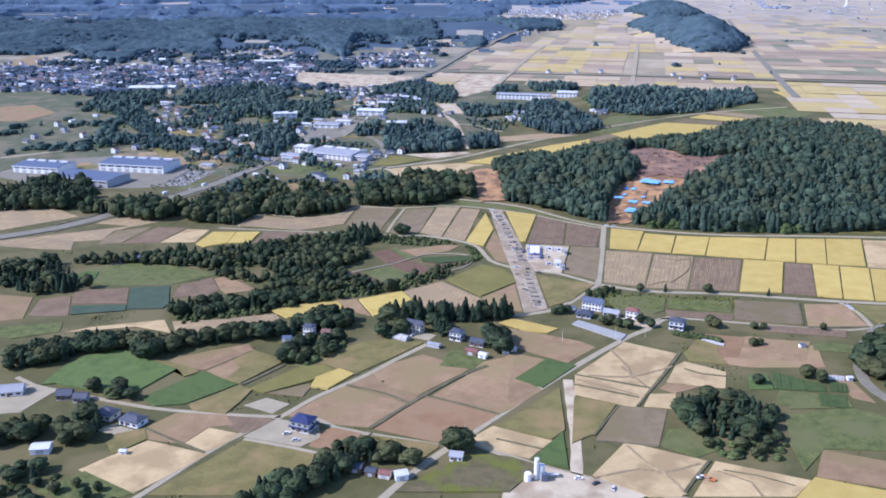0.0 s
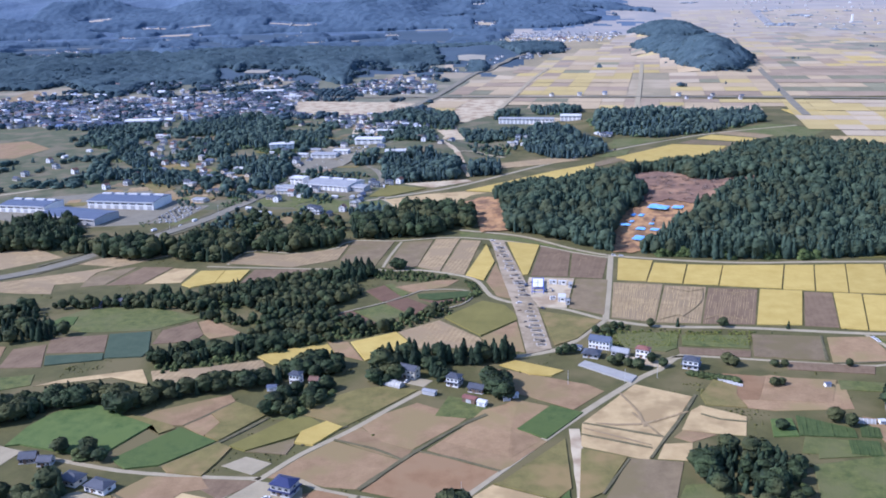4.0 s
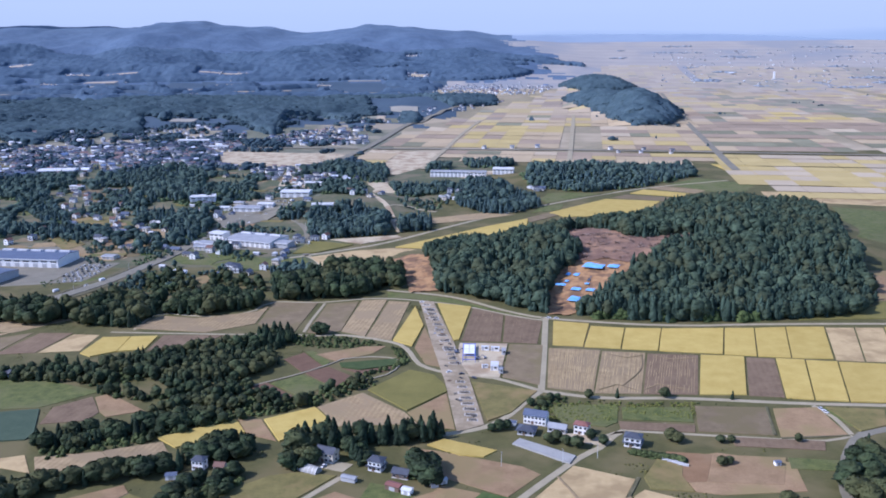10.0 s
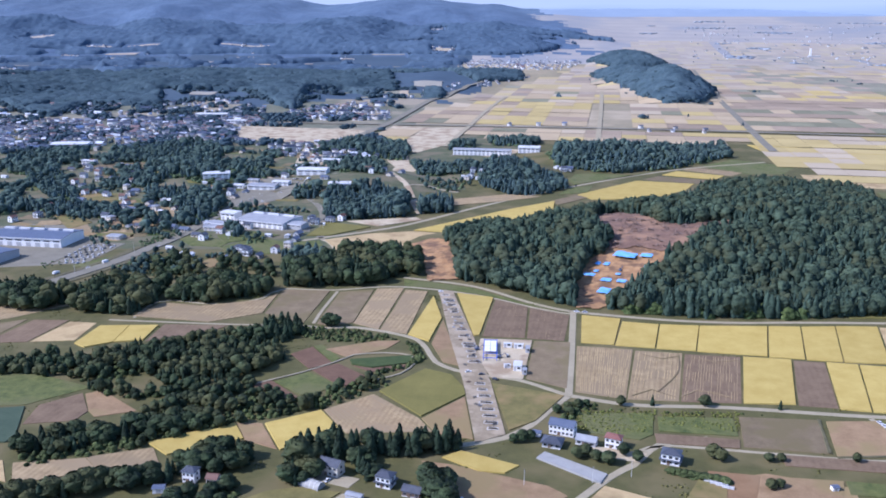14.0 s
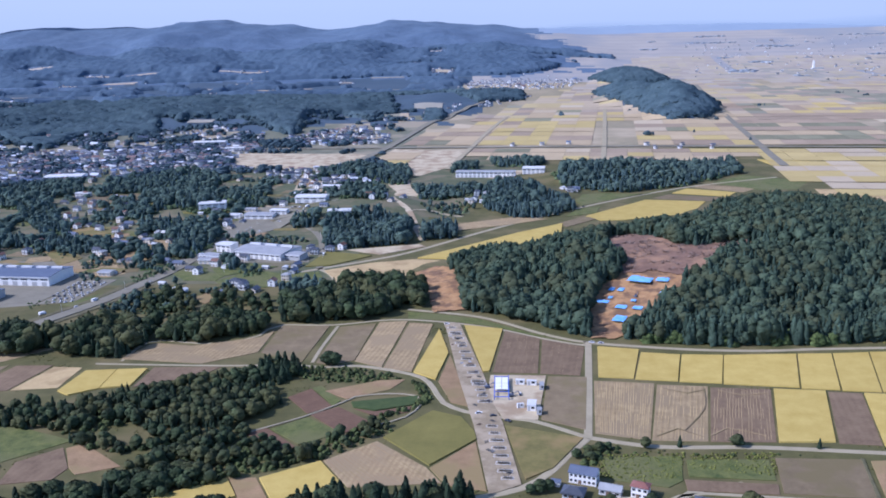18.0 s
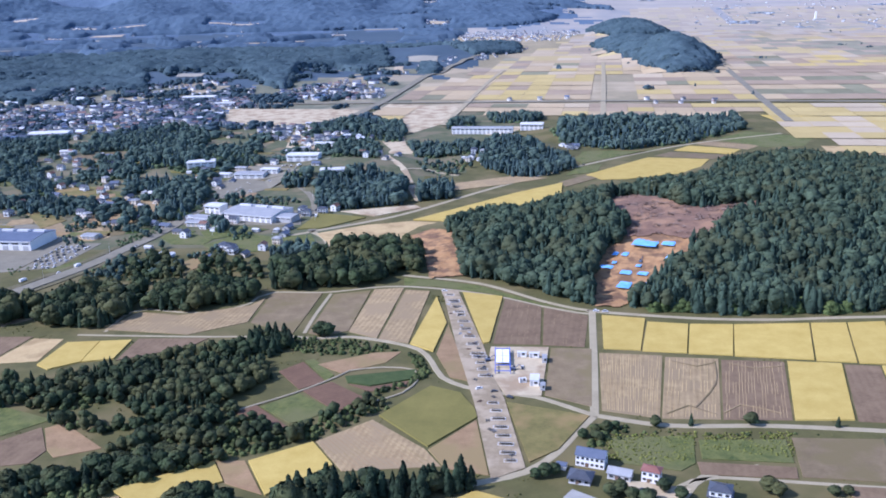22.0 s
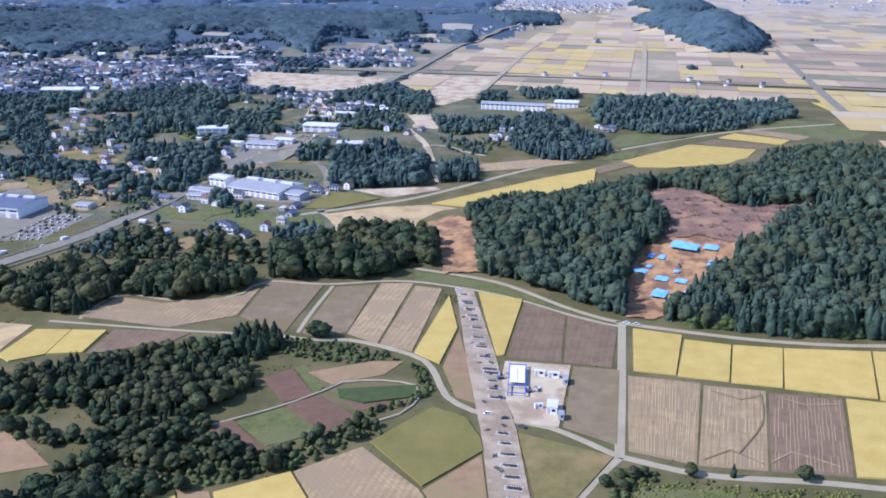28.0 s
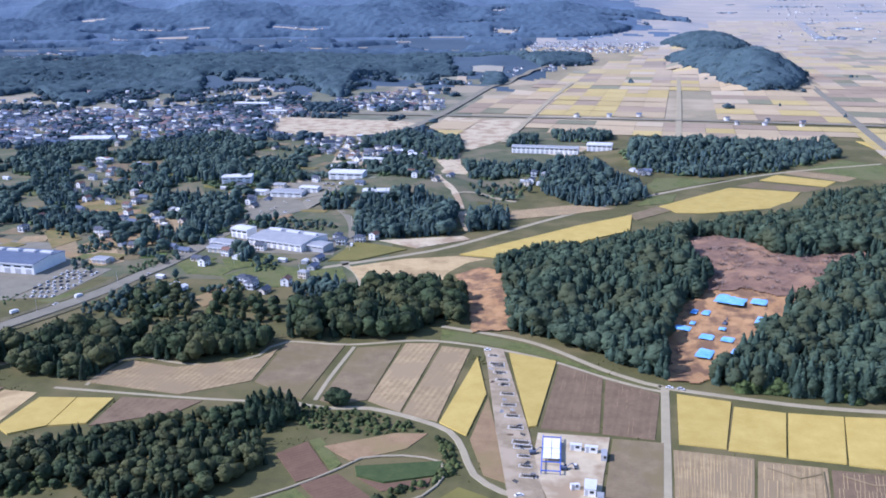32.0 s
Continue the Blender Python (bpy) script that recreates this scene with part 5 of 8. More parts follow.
def ridge_woods(x, y):
    return (inside(x, y, RIDGE) or inside(x, y, RIDGE_EAST) or inside(x, y, COPSE) or spur(x, y) > 3.0 + 4 * bumpy(x, y, 45, 5.0)) and not is_open(x, y) and bumpy(x, y, 90, 3.3) < 0.52


def valley_woods(x, y):
    side = -40 + (y - 2230) * 0.1
    return x < side and abs(x + 0.06 * y) < 0.62 * y and not is_open(x, y) and bumpy(x, y, 130, 3.7) + 0.6 * bumpy(x * 0.5, y, 50, 5.7) > 0.02


def hill_woods(x, y):
    return abs(x + 0.06 * y) < 0.6 * y and ground_z(x, y) - rise(y) > 7 and not is_open(x, y) and bumpy(x * 0.6, y, 200, 3.7) + 0.5 * bumpy(x * 0.5, y, 70, 5.7) > -0.55


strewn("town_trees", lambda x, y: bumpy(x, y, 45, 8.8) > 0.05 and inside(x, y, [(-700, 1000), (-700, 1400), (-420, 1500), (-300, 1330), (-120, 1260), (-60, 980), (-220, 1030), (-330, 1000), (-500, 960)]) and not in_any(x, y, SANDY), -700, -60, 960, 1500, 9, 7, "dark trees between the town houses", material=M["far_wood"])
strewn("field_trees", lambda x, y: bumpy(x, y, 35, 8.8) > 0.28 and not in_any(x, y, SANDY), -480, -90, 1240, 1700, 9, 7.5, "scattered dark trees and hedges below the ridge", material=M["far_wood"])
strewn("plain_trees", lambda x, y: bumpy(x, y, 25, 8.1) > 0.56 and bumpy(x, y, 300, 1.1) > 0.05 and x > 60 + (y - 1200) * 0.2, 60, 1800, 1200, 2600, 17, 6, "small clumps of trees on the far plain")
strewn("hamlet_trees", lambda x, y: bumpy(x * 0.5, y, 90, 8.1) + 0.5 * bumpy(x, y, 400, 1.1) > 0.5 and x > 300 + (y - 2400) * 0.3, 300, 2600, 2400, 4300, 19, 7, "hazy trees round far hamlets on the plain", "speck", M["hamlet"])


def canopy(name, test, x0, x1, y0, y1, step, height, relief, material, label):
    """A far wood seen from above: one closed roof of crowns, each a small dome, that falls to the ground at its edges."""
    r = random.Random(9)
    nx, ny = int((x1 - x0) / step), int((y1 - y0) / step)
    keep = [[test(x0 + (i + 0.5) * step, y0 + (j + 0.5) * step) for i in range(nx)] for j in range(ny)]
    verts, faces, seen = [], [], {}

    def at(i, j):
        if (i, j) not in seen:
            full = all(0 <= a < nx and 0 <= b < ny and keep[b][a] for a, b in ((i, j), (i - 1, j), (i, j - 1), (i - 1, j - 1)))
            x, y = x0 + (i + r.uniform(-0.3, 0.3)) * step, y0 + (j + r.uniform(-0.3, 0.3)) * step
            up = height * (1 + 0.35 * bumpy(x, y, step * 9, 4.4)) + relief * r.uniform(-0.5, 0.5) + relief * bumpy(x, y, step * 2.5, 8.8) if full else -1.0
            seen[i, j] = len(verts)
            verts.append((x, y, ground_z(x, y) + up))
        return seen[i, j]

    for j in range(ny):
        for i in range(nx):
            if keep[j][i]:
                faces.append((at(i, j), at(i + 1, j), at(i + 1, j + 1), at(i, j + 1)))
    return tagged(soup(name, verts, faces, material, smooth=True), label, "wood", kind="stuff")


canopy("ridge_wood", ridge_woods, -1300, 600, 1285, 2800, 5.5, 7.5, 4.5, M["far_wood"], "hazy blue green woods on the low ridges behind the town")
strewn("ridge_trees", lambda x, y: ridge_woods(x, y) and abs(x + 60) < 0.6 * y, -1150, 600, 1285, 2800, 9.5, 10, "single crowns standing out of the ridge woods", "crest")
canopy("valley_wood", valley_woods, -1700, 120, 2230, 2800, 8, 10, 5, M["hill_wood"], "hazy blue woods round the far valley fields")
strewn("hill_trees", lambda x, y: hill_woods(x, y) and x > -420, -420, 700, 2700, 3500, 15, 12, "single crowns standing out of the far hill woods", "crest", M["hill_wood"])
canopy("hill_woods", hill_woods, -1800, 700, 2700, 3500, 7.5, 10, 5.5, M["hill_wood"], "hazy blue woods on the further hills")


# single trees, each with trunk and crown
def tree_kind(name, kind, seed, material, label):
    base = new(name)
    base.empty_display_size = 0.5
    bm = bmesh.new()
    top = {"conifer": 0.5, "broad": 0.45, "shrub": 0.2}[kind]
    for i in range(3):
        bmesh.ops.create_cone(bm, segments=7, radius1=0.022 * (1 - 0.25 * i), radius2=0.022 * (0.75 - 0.25 * i) + 0.002, depth=top / 3, matrix=Matrix.Translation((0.01 * i, 0, top / 6 + i * top / 3)))
    for a in range(5):
        q = Matrix.Translation((0, 0, top * (0.55 + 0.1 * a))) @ Matrix.Rotation(a * 1.9, 4, "Z") @ Matrix.Rotation(0.9, 4, "Y") @ Matrix.Translation((0, 0, 0.07))
        bmesh.ops.create_cone(bm, segments=5, radius1=0.008, radius2=0.003, depth=0.16, matrix=q)
    part("trunk", bm, M["bark"], base)
    v, f = leafy(kind, seed, 220, 14)
    crown = soup("crown", v, f, material)
    crown.parent = base
    return tagged(base, label, "tree")


TREES = {
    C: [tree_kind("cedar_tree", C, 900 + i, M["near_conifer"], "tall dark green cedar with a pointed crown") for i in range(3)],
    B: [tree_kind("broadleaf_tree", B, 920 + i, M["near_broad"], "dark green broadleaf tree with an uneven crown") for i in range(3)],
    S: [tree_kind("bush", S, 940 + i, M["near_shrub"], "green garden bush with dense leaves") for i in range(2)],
}
for some in TREES.values():
    for i, t in enumerate(some):
        t.matrix_basis = pose(-400 - 14 * i, 60, 0) @ Matrix.Diagonal((8, 8, 8, 1))


def plant(kind, x, y, h, r, group=""):
    w = h * r.uniform(0.9, 1.3) * (1.5 if kind == S else 1.1)
    m = pose(x, y, ground_z(x, y) - 0.05, 0, 0, r.uniform(0, 360)) @ Matrix.Diagonal((w, w, h, 1))
    src = r.choice(TREES[kind])
    t = copy_thing(src, Matrix())
    t.matrix_basis = m
    if group:
        t["group"] = group
    return t


def grove(outline, gap, height, kinds, group):
    r = random.Random(int(abs(outline[0][0] * 13 + outline[0][1])))
    xs, ys = [p[0] for p in outline], [p[1] for p in outline]
    y = min(ys)
    while y < max(ys):
        x = min(xs)
        while x < max(xs):
            px, py = x + r.uniform(-0.4, 0.4) * gap, y + r.uniform(-0.4, 0.4) * gap
            x += gap
            if inside(px, py, outline):
                k = r.choice(kinds)
                plant(k, px, py, height * r.uniform(0.7, 1.2) * (0.4 if k == S else 1), r, group)
        y += gap


grove([(-145.7, 314.9), (-131, 315), (-113.6, 325.6), (-85, 341), (-88, 350), (-103, 342), (-122, 333), (-149, 324)], 2.8, 5.6, (C, C, B), "tree belt below the thicket")
grove([(-190, 259), (-174, 265), (-167, 275), (-150, 279.5), (-136, 275), (-127, 281), (-113, 289.5), (-95, 295), (-84, 299), (-86, 306), (-97, 300), (-115, 295), (-130, 289), (-142, 287), (-155, 289), (-172, 284), (-186, 278), (-196, 268)], 3.3, 6.2, (B, B, C, B), "tree belt beside the green field")
grove([(-87, 273), (-75, 269), (-64, 284), (-62, 296), (-68, 298), (-72, 290), (-81, 289)], 3.4, 5.2, (B, B, S), "trees round the farmhouses")
grove([(-51, 321), (-25, 324.5), (7, 327), (7, 321.5), (-24, 315.5), (-49, 309)], 3.3, 9.0, (C, C, C, B), "cedar row behind the farmhouses")
grove([(-30, 314), (-24, 300), (-20, 303), (-22, 313)], 3.2, 7, (B, C), "trees round the farmhouses")
grove([(-9, 303), (2, 300), (6, 292), (2, 284), (-1, 286), (-2, 296)], 3.0, 6.5, (B, B), "trees round the farmhouses")
grove([(-144.5, 274.6), (-138.9, 272.3), (-141, 279), (-146, 281)], 3.0, 7.5, (B,), "tall yellow green tree in the belt")
grove([(62, 232), (72, 222), (86, 222), (98, 238), (86, 252), (66, 248)], 3.5, 5.6, (C, B, C), "small wood by the straw fields")
grove([(-56, 192), (-56.7, 201.6), (-52, 207), (-39, 207.8), (-25, 203.6), (-26, 199), (-41, 199), (-49, 193)], 3.4, 5.4, (B, B, C), "trees behind the sheds")
grove([(-74, 175), (-69, 184), (-60, 189), (-50, 196), (-48, 190.8), (-56, 181), (-66, 172)], 3.2, 6.0, (C, B), "trees beside the olive field")
grove([(-144, 204.6), (-137, 202.6), (-133, 211), (-135, 219), (-144, 222), (-148, 215)], 3.8, 7.0, (B, B, C), "trees round the homestead")
grove([(-165, 203), (-153, 204), (-149.5, 211), (-158, 218), (-168, 216)], 3.8, 6.0, (B, C, B), "trees round the homestead")
grove([(-153, 245), (-140, 246), (-128, 236), (-140, 240)], 3.4, 5, (B, S), "trees round the homestead")
grove([(140, 290), (163, 312), (158, 262), (143, 258)], 4.4, 6.5, (C, B), "trees beside the curving road")
grove([(-175, 190), (-120, 190), (-105, 165), (-165, 160)], 7.0, 4, (B, S), "bushes on the slope")
grove([(-155, 190), (-143, 191), (-138, 179), (-147, 175)], 4.4, 4.6, (B, S, C), "trees round the homestead")
grove([(69.8, 220.1), (83.5, 227.9), (99.4, 232.4), (94.7, 208.0), (79.5, 212.1), (69.1, 212.6)], 4.2, 4.2, (B, S, S), "bushes round the small wood")
grove([(-86.1, 432.4), (-83.4, 441.8), (-70.5, 442.9), (-67.3, 434.0), (-73.1, 427.6), (-81.1, 426.0)], 3.4, 9.0, (C, C, C), "tall cedars at the edge of the thicket")
grove([(41.2, 352.5), (50.2, 363.3), (57.7, 360.9), (49.8, 349.6), (42.9, 345.0)], 3.0, 3.6, (B, S, S), "bushes at the lane corner")
grove([(-87, 302.6), (-77.4, 304.1), (-62.9, 308), (-63.1, 316.2), (-74.1, 321.5), (-87.2, 317.7)], 3.0, 5.6, (B, B, C), "trees round the farmhouses")
grove([(-49.6, 297), (-40.3, 298.5), (-40.2, 307.8), (-44.3, 313.6), (-51.9, 312)], 2.8, 5.6, (B, C, B), "trees round the farmhouses")
grove([(-4.7, 292.3), (2.1, 294.5), (1.6, 302), (-3.9, 304.4)], 2.6, 4.4, (B, S), "trees round the farmhouses")
one = random.Random(3)
for x, y, h, k in ((-13.2, 210, 8.5, B), (-10.5, 211, 7.5, B), (67.4, 360.4, 4.2, B), (79.4, 360.5, 4.5, C), (99.4, 360.7, 4.6, B), (127, 358, 4, C), (-58, 446, 6.5, B), (-55, 445.5, 6, B),
                   (62, 321, 4.5, B), (66, 317, 4, B), (52, 317, 4, B), (49, 320, 4.5, B), (46, 319, 4, B), (56, 315, 4.5, B), (92, 320, 5, B), (94, 318, 4.5, B), (28, 330, 4.5, B), (31, 331, 4, B), (25, 329, 3.5, B),
                   (105, 300, 3.5, B), (108, 301, 3, B), (118, 272, 5, B), (122, 268, 5, B), (98, 265, 4, B), (139, 318, 3.5, B), (110, 318, 3, B), (114, 318, 3, B)):
    plant(k, x, y, h, one)
for i in range(9):
    plant(S, 76 + i * 1.9, 309.6 - i * 0.75, 2.0, one, "clipped garden bushes")
for some in TREES.values():
    for t in some:
        for o in (*t.children_recursive, t):
            bpy.data.objects.remove(o)

# ---- buildings ----
def gable(bm, w, d, z, rise, over=0.5, thick=0.18):
    """A gable roof with thickness; the ridge runs along x."""
    x, y = w / 2 + over, d / 2 + over
    drop = rise * over / (d / 2)
    prof = [(-y, z - drop), (0, z + rise), (y, z - drop)]
    up = [[bm.verts.new((sx * x, py, pz + thick)) for py, pz in prof] for sx in (-1, 1)]
    lo = [[bm.verts.new((sx * x, py, pz)) for py, pz in prof] for sx in (-1, 1)]
    for i in (0, 1):
        bm.faces.new((up[0][i], up[1][i], up[1][i + 1], up[0][i + 1]))
        bm.faces.new((lo[0][i + 1], lo[1][i + 1], lo[1][i], lo[0][i]))
    for s, q in ((0, 1), (1, -1)):
        for i in (0, 1):
            f = [up[s][i], up[s][i + 1], lo[s][i + 1], lo[s][i]]
            bm.faces.new(f if q > 0 else f[::-1])
    bm.faces.new((lo[0][0], lo[1][0], up[1][0], up[0][0]))
    bm.faces.new((up[0][2], up[1][2], lo[1][2], lo[0][2]))
    return bm


def hip(bm, w, d, z, rise, over=0.6, thick=0.2):
    """A hipped roof with a short ridge along x."""
    x, y = w / 2 + over, d / 2 + over
    r = max(0.4, (w - d) / 2 + 0.8)
    for k, flip in ((thick, False), (0.0, True)):
        a = [bm.verts.new(p) for p in ((-x, -y, z + k), (x, -y, z + k), (x, y, z + k), (-x, y, z + k))]
        r0, r1 = bm.verts.new((-r, 0, z + rise + k)), bm.verts.new((r, 0, z + rise + k))
        for f in ((a[0], a[1], r1, r0), (a[1], a[2], r1), (a[2], a[3], r0, r1), (a[3], a[0], r0)):
            bm.faces.new(f[::-1] if flip else f)
        if not flip:
            top = a
        else:
            for i in range(4):
                bm.faces.new((a[i], a[(i + 1) % 4], top[(i + 1) % 4], top[i]))
    return bm


def walls(w, d, h, rise=0.0):
    """A box with gable ends when rise is given."""
    bm = box(bmesh.new(), 0, 0, 0, w, d, h)
    if rise:
        for s in (-1, 1):
            q = [bm.verts.new((s * w / 2, y, z)) for y, z in ((-d / 2, h), (d / 2, h), (0, h + rise))]
            bm.faces.new(q if s > 0 else q[::-1])
    return bm


def windows(base, w, d, h, floors, n, material=None):
    """Framed panes on the long sides and one on each end, floor by floor."""
    for k in range(floors):
        z = 0.9 + k * 2.7
        for side in (-1, 1):
            for i in range(n):
                x = (i + 0.5) / n * w - w / 2
                fr = part("window", box(bmesh.new(), x, side * (d / 2 + 0.03), z - 0.08, w / n * 0.62, 0.1, 1.36), M["trim"], base)
                part("pane", box(bmesh.new(), x, side * (d / 2 + 0.075), z, w / n * 0.54, 0.06, 1.2), material or M["glass"], fr)
        for s in (-1, 1):
            fr = part("window", box(bmesh.new(), s * (w / 2 + 0.03), 0, z - 0.08, 0.1, d * 0.26, 1.36), M["trim"], base)
            part("pane", box(bmesh.new(), s * (w / 2 + 0.075), 0, z, 0.06, d * 0.22, 1.2), M["glass"], fr)


WORD = {"white_wall": "white", "cream_wall": "cream", "grey_wall": "grey", "wood_wall": "brown timber", "dark_roof": "dark grey tiled", "blue_roof": "blue grey metal", "navy_roof": "navy blue tiled", "red_roof": "faded red metal", "pale_roof": "pale metal", "grey_roof": "grey sheet", "brown_roof": "brown tiled"}


def house(w, d, floors, wall, roof, style="gable", skirt=False, n=3, label=""):
    base = new("house")
    h = 2.75 * floors + 0.2
    rise = d * (0.28 if style == "gable" else 0.24)
    part("wall", walls(w, d, h, rise * 0.98 if style == "gable" else 0), M[wall], base)
    part("roof", (gable if style == "gable" else hip)(bmesh.new(), w, d, h, rise), M[roof], base)
    if style == "hip" and roof != "pale_roof":
        part("ridge", box(bmesh.new(), 0, 0, h + rise + 0.15, max(1.2, w - d + 1.4), 0.4, 0.22), M[roof], base)
    if style == "gable":
        part("ridge", box(bmesh.new(), 0, 0, h + rise + 0.12, w + 1.0, 0.35, 0.18), M[roof], base)
    windows(base, w, d, h, floors, n)
    if skirt:
        part("lower_roof", hip(bmesh.new(), w + 1.6, d + 1.6, 2.7, 0.55, 0.3, 0.14), M[roof], base)
    part("door", box(bmesh.new(), -w * 0.1, -d / 2 - 0.08, 0.0, 1.5, 0.12, 2.05), M["wood_wall"], base)
    part("plinth", box(bmesh.new(), 0, 0, -0.3, w + 0.24, d + 0.24, 0.62), M["concrete"], base)
    return tagged(base, label or "%s house with %s walls and a %s roof" % ("two-storey" if floors > 1 else "single-storey", WORD[wall], WORD[roof]), "house")


HOMES = []


def place(ob, x, y, turn):
    k = 0.66 if ob.name.startswith(("house", "shed")) else 0.645 if ob.name.startswith(("car", "truck", "excavator", "utility_pole")) else 1.0
    ob.matrix_basis = pose(x, y, ground_z(x, y) + 0.1, 0, 0, turn) @ Matrix.Diagonal((k, k, k, 1))
    HOMES.append((x, y))
    return ob


def shed(w, d, h, wall, roof, label=""):
    base = new("shed")
    part("wall", walls(w, d, h, d * 0.14), M[wall], base)
    part("roof", gable(bmesh.new(), w, d, h, d * 0.15, 0.35, 0.1), M[roof], base)
    part("door", box(bmesh.new(), 0, -d / 2 - 0.04, 0.02, w * 0.4, 0.08, h * 0.75), M["grey_wall"], base)
    return tagged(base, label or "low farm shed with a %s roof" % WORD[roof], "shed")


def hall(w, d, h, wall, roof, bays=6, label="", vents=0, rise=0.05):
    """A wide industrial hall with doors, a window band and roof ridges."""
    base = new("factory_hall")
    part("wall", walls(w, d, h, d * rise), M[wall], base)
    part("roof", gable(bmesh.new(), w, d, h, d * rise, 0.4, 0.25), M[roof], base)
    for i in range(bays):
        x = (i + 0.5) / bays * w - w / 2
        part("loading_door", box(bmesh.new(), x, -d / 2 - 0.06, 0.0, w / bays * 0.5, 0.12, min(3.6, h * 0.5)), M["grey_wall"], base)
        part("window", box(bmesh.new(), x, -d / 2 - 0.05, h * 0.66, w / bays * 0.66, 0.1, h * 0.14), M["glass"], base)
    for i in range(vents):
        part("roof_vent", box(bmesh.new(), (i + 0.5) / vents * w - w / 2, d * 0.2, h + d * rise * 0.6, w / vents * 0.7, 2.2, 1.3), M["trim"], base)
    part("fascia", box(bmesh.new(), 0, -d / 2 - 0.5, h - 0.5, w + 0.9, 0.15, 0.7), M["trim"], base)
    return tagged(base, label, "factory")


def polytunnel(w, d, h, label="long low greenhouse of pale plastic film"):
    base = new("greenhouse")
    bm = bmesh.new()
    rows = []
    for s in (-1, 1):
        rows.append([bm.verts.new((s * w / 2, -math.cos(math.pi * k / 8) * d / 2, math.sin(math.pi * k / 8) * h)) for k in range(9)])
    for k in range(8):
        bm.faces.new((rows[0][k], rows[1][k], rows[1][k + 1], rows[0][k + 1]))
    bm.faces.new(rows[1])
    bm.faces.new(rows[0][::-1])
    part("film", bm, M["film"], base)
    for i in range(7):
        bm = bmesh.new()
        x = -w / 2 + w * i / 6
        for k in range(8):
            a0, a1 = math.pi * k / 8, math.pi * (k + 1) / 8
            p, q = Vector((x, -math.cos(a0) * (d / 2 + 0.05), math.sin(a0) * (h + 0.05))), Vector((x, -math.cos(a1) * (d / 2 + 0.05), math.sin(a1) * (h + 0.05)))
            vs = [bm.verts.new((x + e, v.y, v.z)) for v in (p, q) for e in (-0.08, 0.08)]
            bm.faces.new((vs[0], vs[1], vs[3], vs[2]))
        part("hoop", bm, M["trim"], base)
    return tagged(base, label, "greenhouse")


def car(paint, label):
    base = new("car")
    bm = box(bmesh.new(), 0, 0, 0.3, 4.2, 1.7, 0.55)
    bmesh.ops.bevel(bm, geom=bm.edges[:], offset=0.12, segments=2, affect="EDGES")
    part("body", bm, M[paint], base)
    bm = prism(bmesh.new(), [(-1.5, -0.75), (1.0, -0.75), (1.0, 0.75), (-1.5, 0.75)], 0.82, 1.42, 0.28)
    part("cabin", bm, M["glass"], base)
    part("roof", box(bmesh.new(), -0.25, 0, 1.41, 1.7, 1.12, 0.06), M[paint], base)
    for x in (-1.3, 1.3):
        for s in (-1, 1):
            bm = bmesh.new()
            bmesh.ops.create_cone(bm, cap_ends=True, segments=10, radius1=0.32, radius2=0.32, depth=0.2, matrix=Matrix.Translation((x, s * 0.78, 0.32)) @ Matrix.Rotation(math.pi / 2, 4, "X"))
            part("wheel", bm, M["rubber"], base)
    return tagged(base, label, "car")


def truck(paint, label):
    base = new("truck")
    part("cargo_box", box(bmesh.new(), -0.8, 0, 0.75, 4.6, 2.1, 2.1), M["white_paint"], base)
    bm = box(bmesh.new(), 2.4, 0, 0.5, 1.6, 2.0, 1.8)
    bmesh.ops.bevel(bm, geom=bm.edges[:], offset=0.15, segments=2, affect="EDGES")
    part("cab", bm, M[paint], base)
    part("windscreen", box(bmesh.new(), 3.18, 0, 1.35, 0.08, 1.7, 0.7), M["glass"], base)
    part("chassis", box(bmesh.new(), 0, 0, 0.45, 6.2, 0.9, 0.3), M["steel"], base)
    for x in (-2.2, 2.3):
        for s in (-1, 1):
            bm = bmesh.new()
            bmesh.ops.create_cone(bm, cap_ends=True, segments=10, radius1=0.45, radius2=0.45, depth=0.3, matrix=Matrix.Translation((x, s * 0.95, 0.45)) @ Matrix.Rotation(math.pi / 2, 4, "X"))
            part("wheel", bm, M["rubber"], base)
    return tagged(base, label, "truck")


def excavator(paint, label):
    base = new("excavator")
    for s in (-1, 1):
        bm = box(bmesh.new(), 0, s * 1.0, 0, 3.6, 0.55, 0.8)
        bmesh.ops.bevel(bm, geom=bm.edges[:], offset=0.2, segments=2, affect="EDGES")
        part("track", bm, M["rubber"], base)
    part("body", box(bmesh.new(), -0.4, 0, 0.85, 3.0, 2.3, 1.1), M[paint], base)
    part("cab", box(bmesh.new(), 0.6, 0.65, 1.2, 1.3, 0.95, 1.5), M["glass"], base)
    bm = bmesh.new()
    for p, q in (((1.0, 0, 1.5), (3.6, 0, 3.7)), ((3.6, 0, 3.7), (5.4, 0, 1.6))):
        a, b = Vector(p), Vector(q)
        m = Matrix.Translation((a + b) / 2) @ (b - a).to_track_quat("Z", "Y").to_matrix().to_4x4()
        bmesh.ops.create_cone(bm, cap_ends=True, segments=6, radius1=0.28, radius2=0.2, depth=(b - a).length, matrix=m)
    part("boom", bm, M[paint], base)
    part("bucket", box(bmesh.new(), 5.4, 0, 0.5, 0.9, 1.1, 0.9), M["steel"], base)
    return tagged(base, label, "excavator")


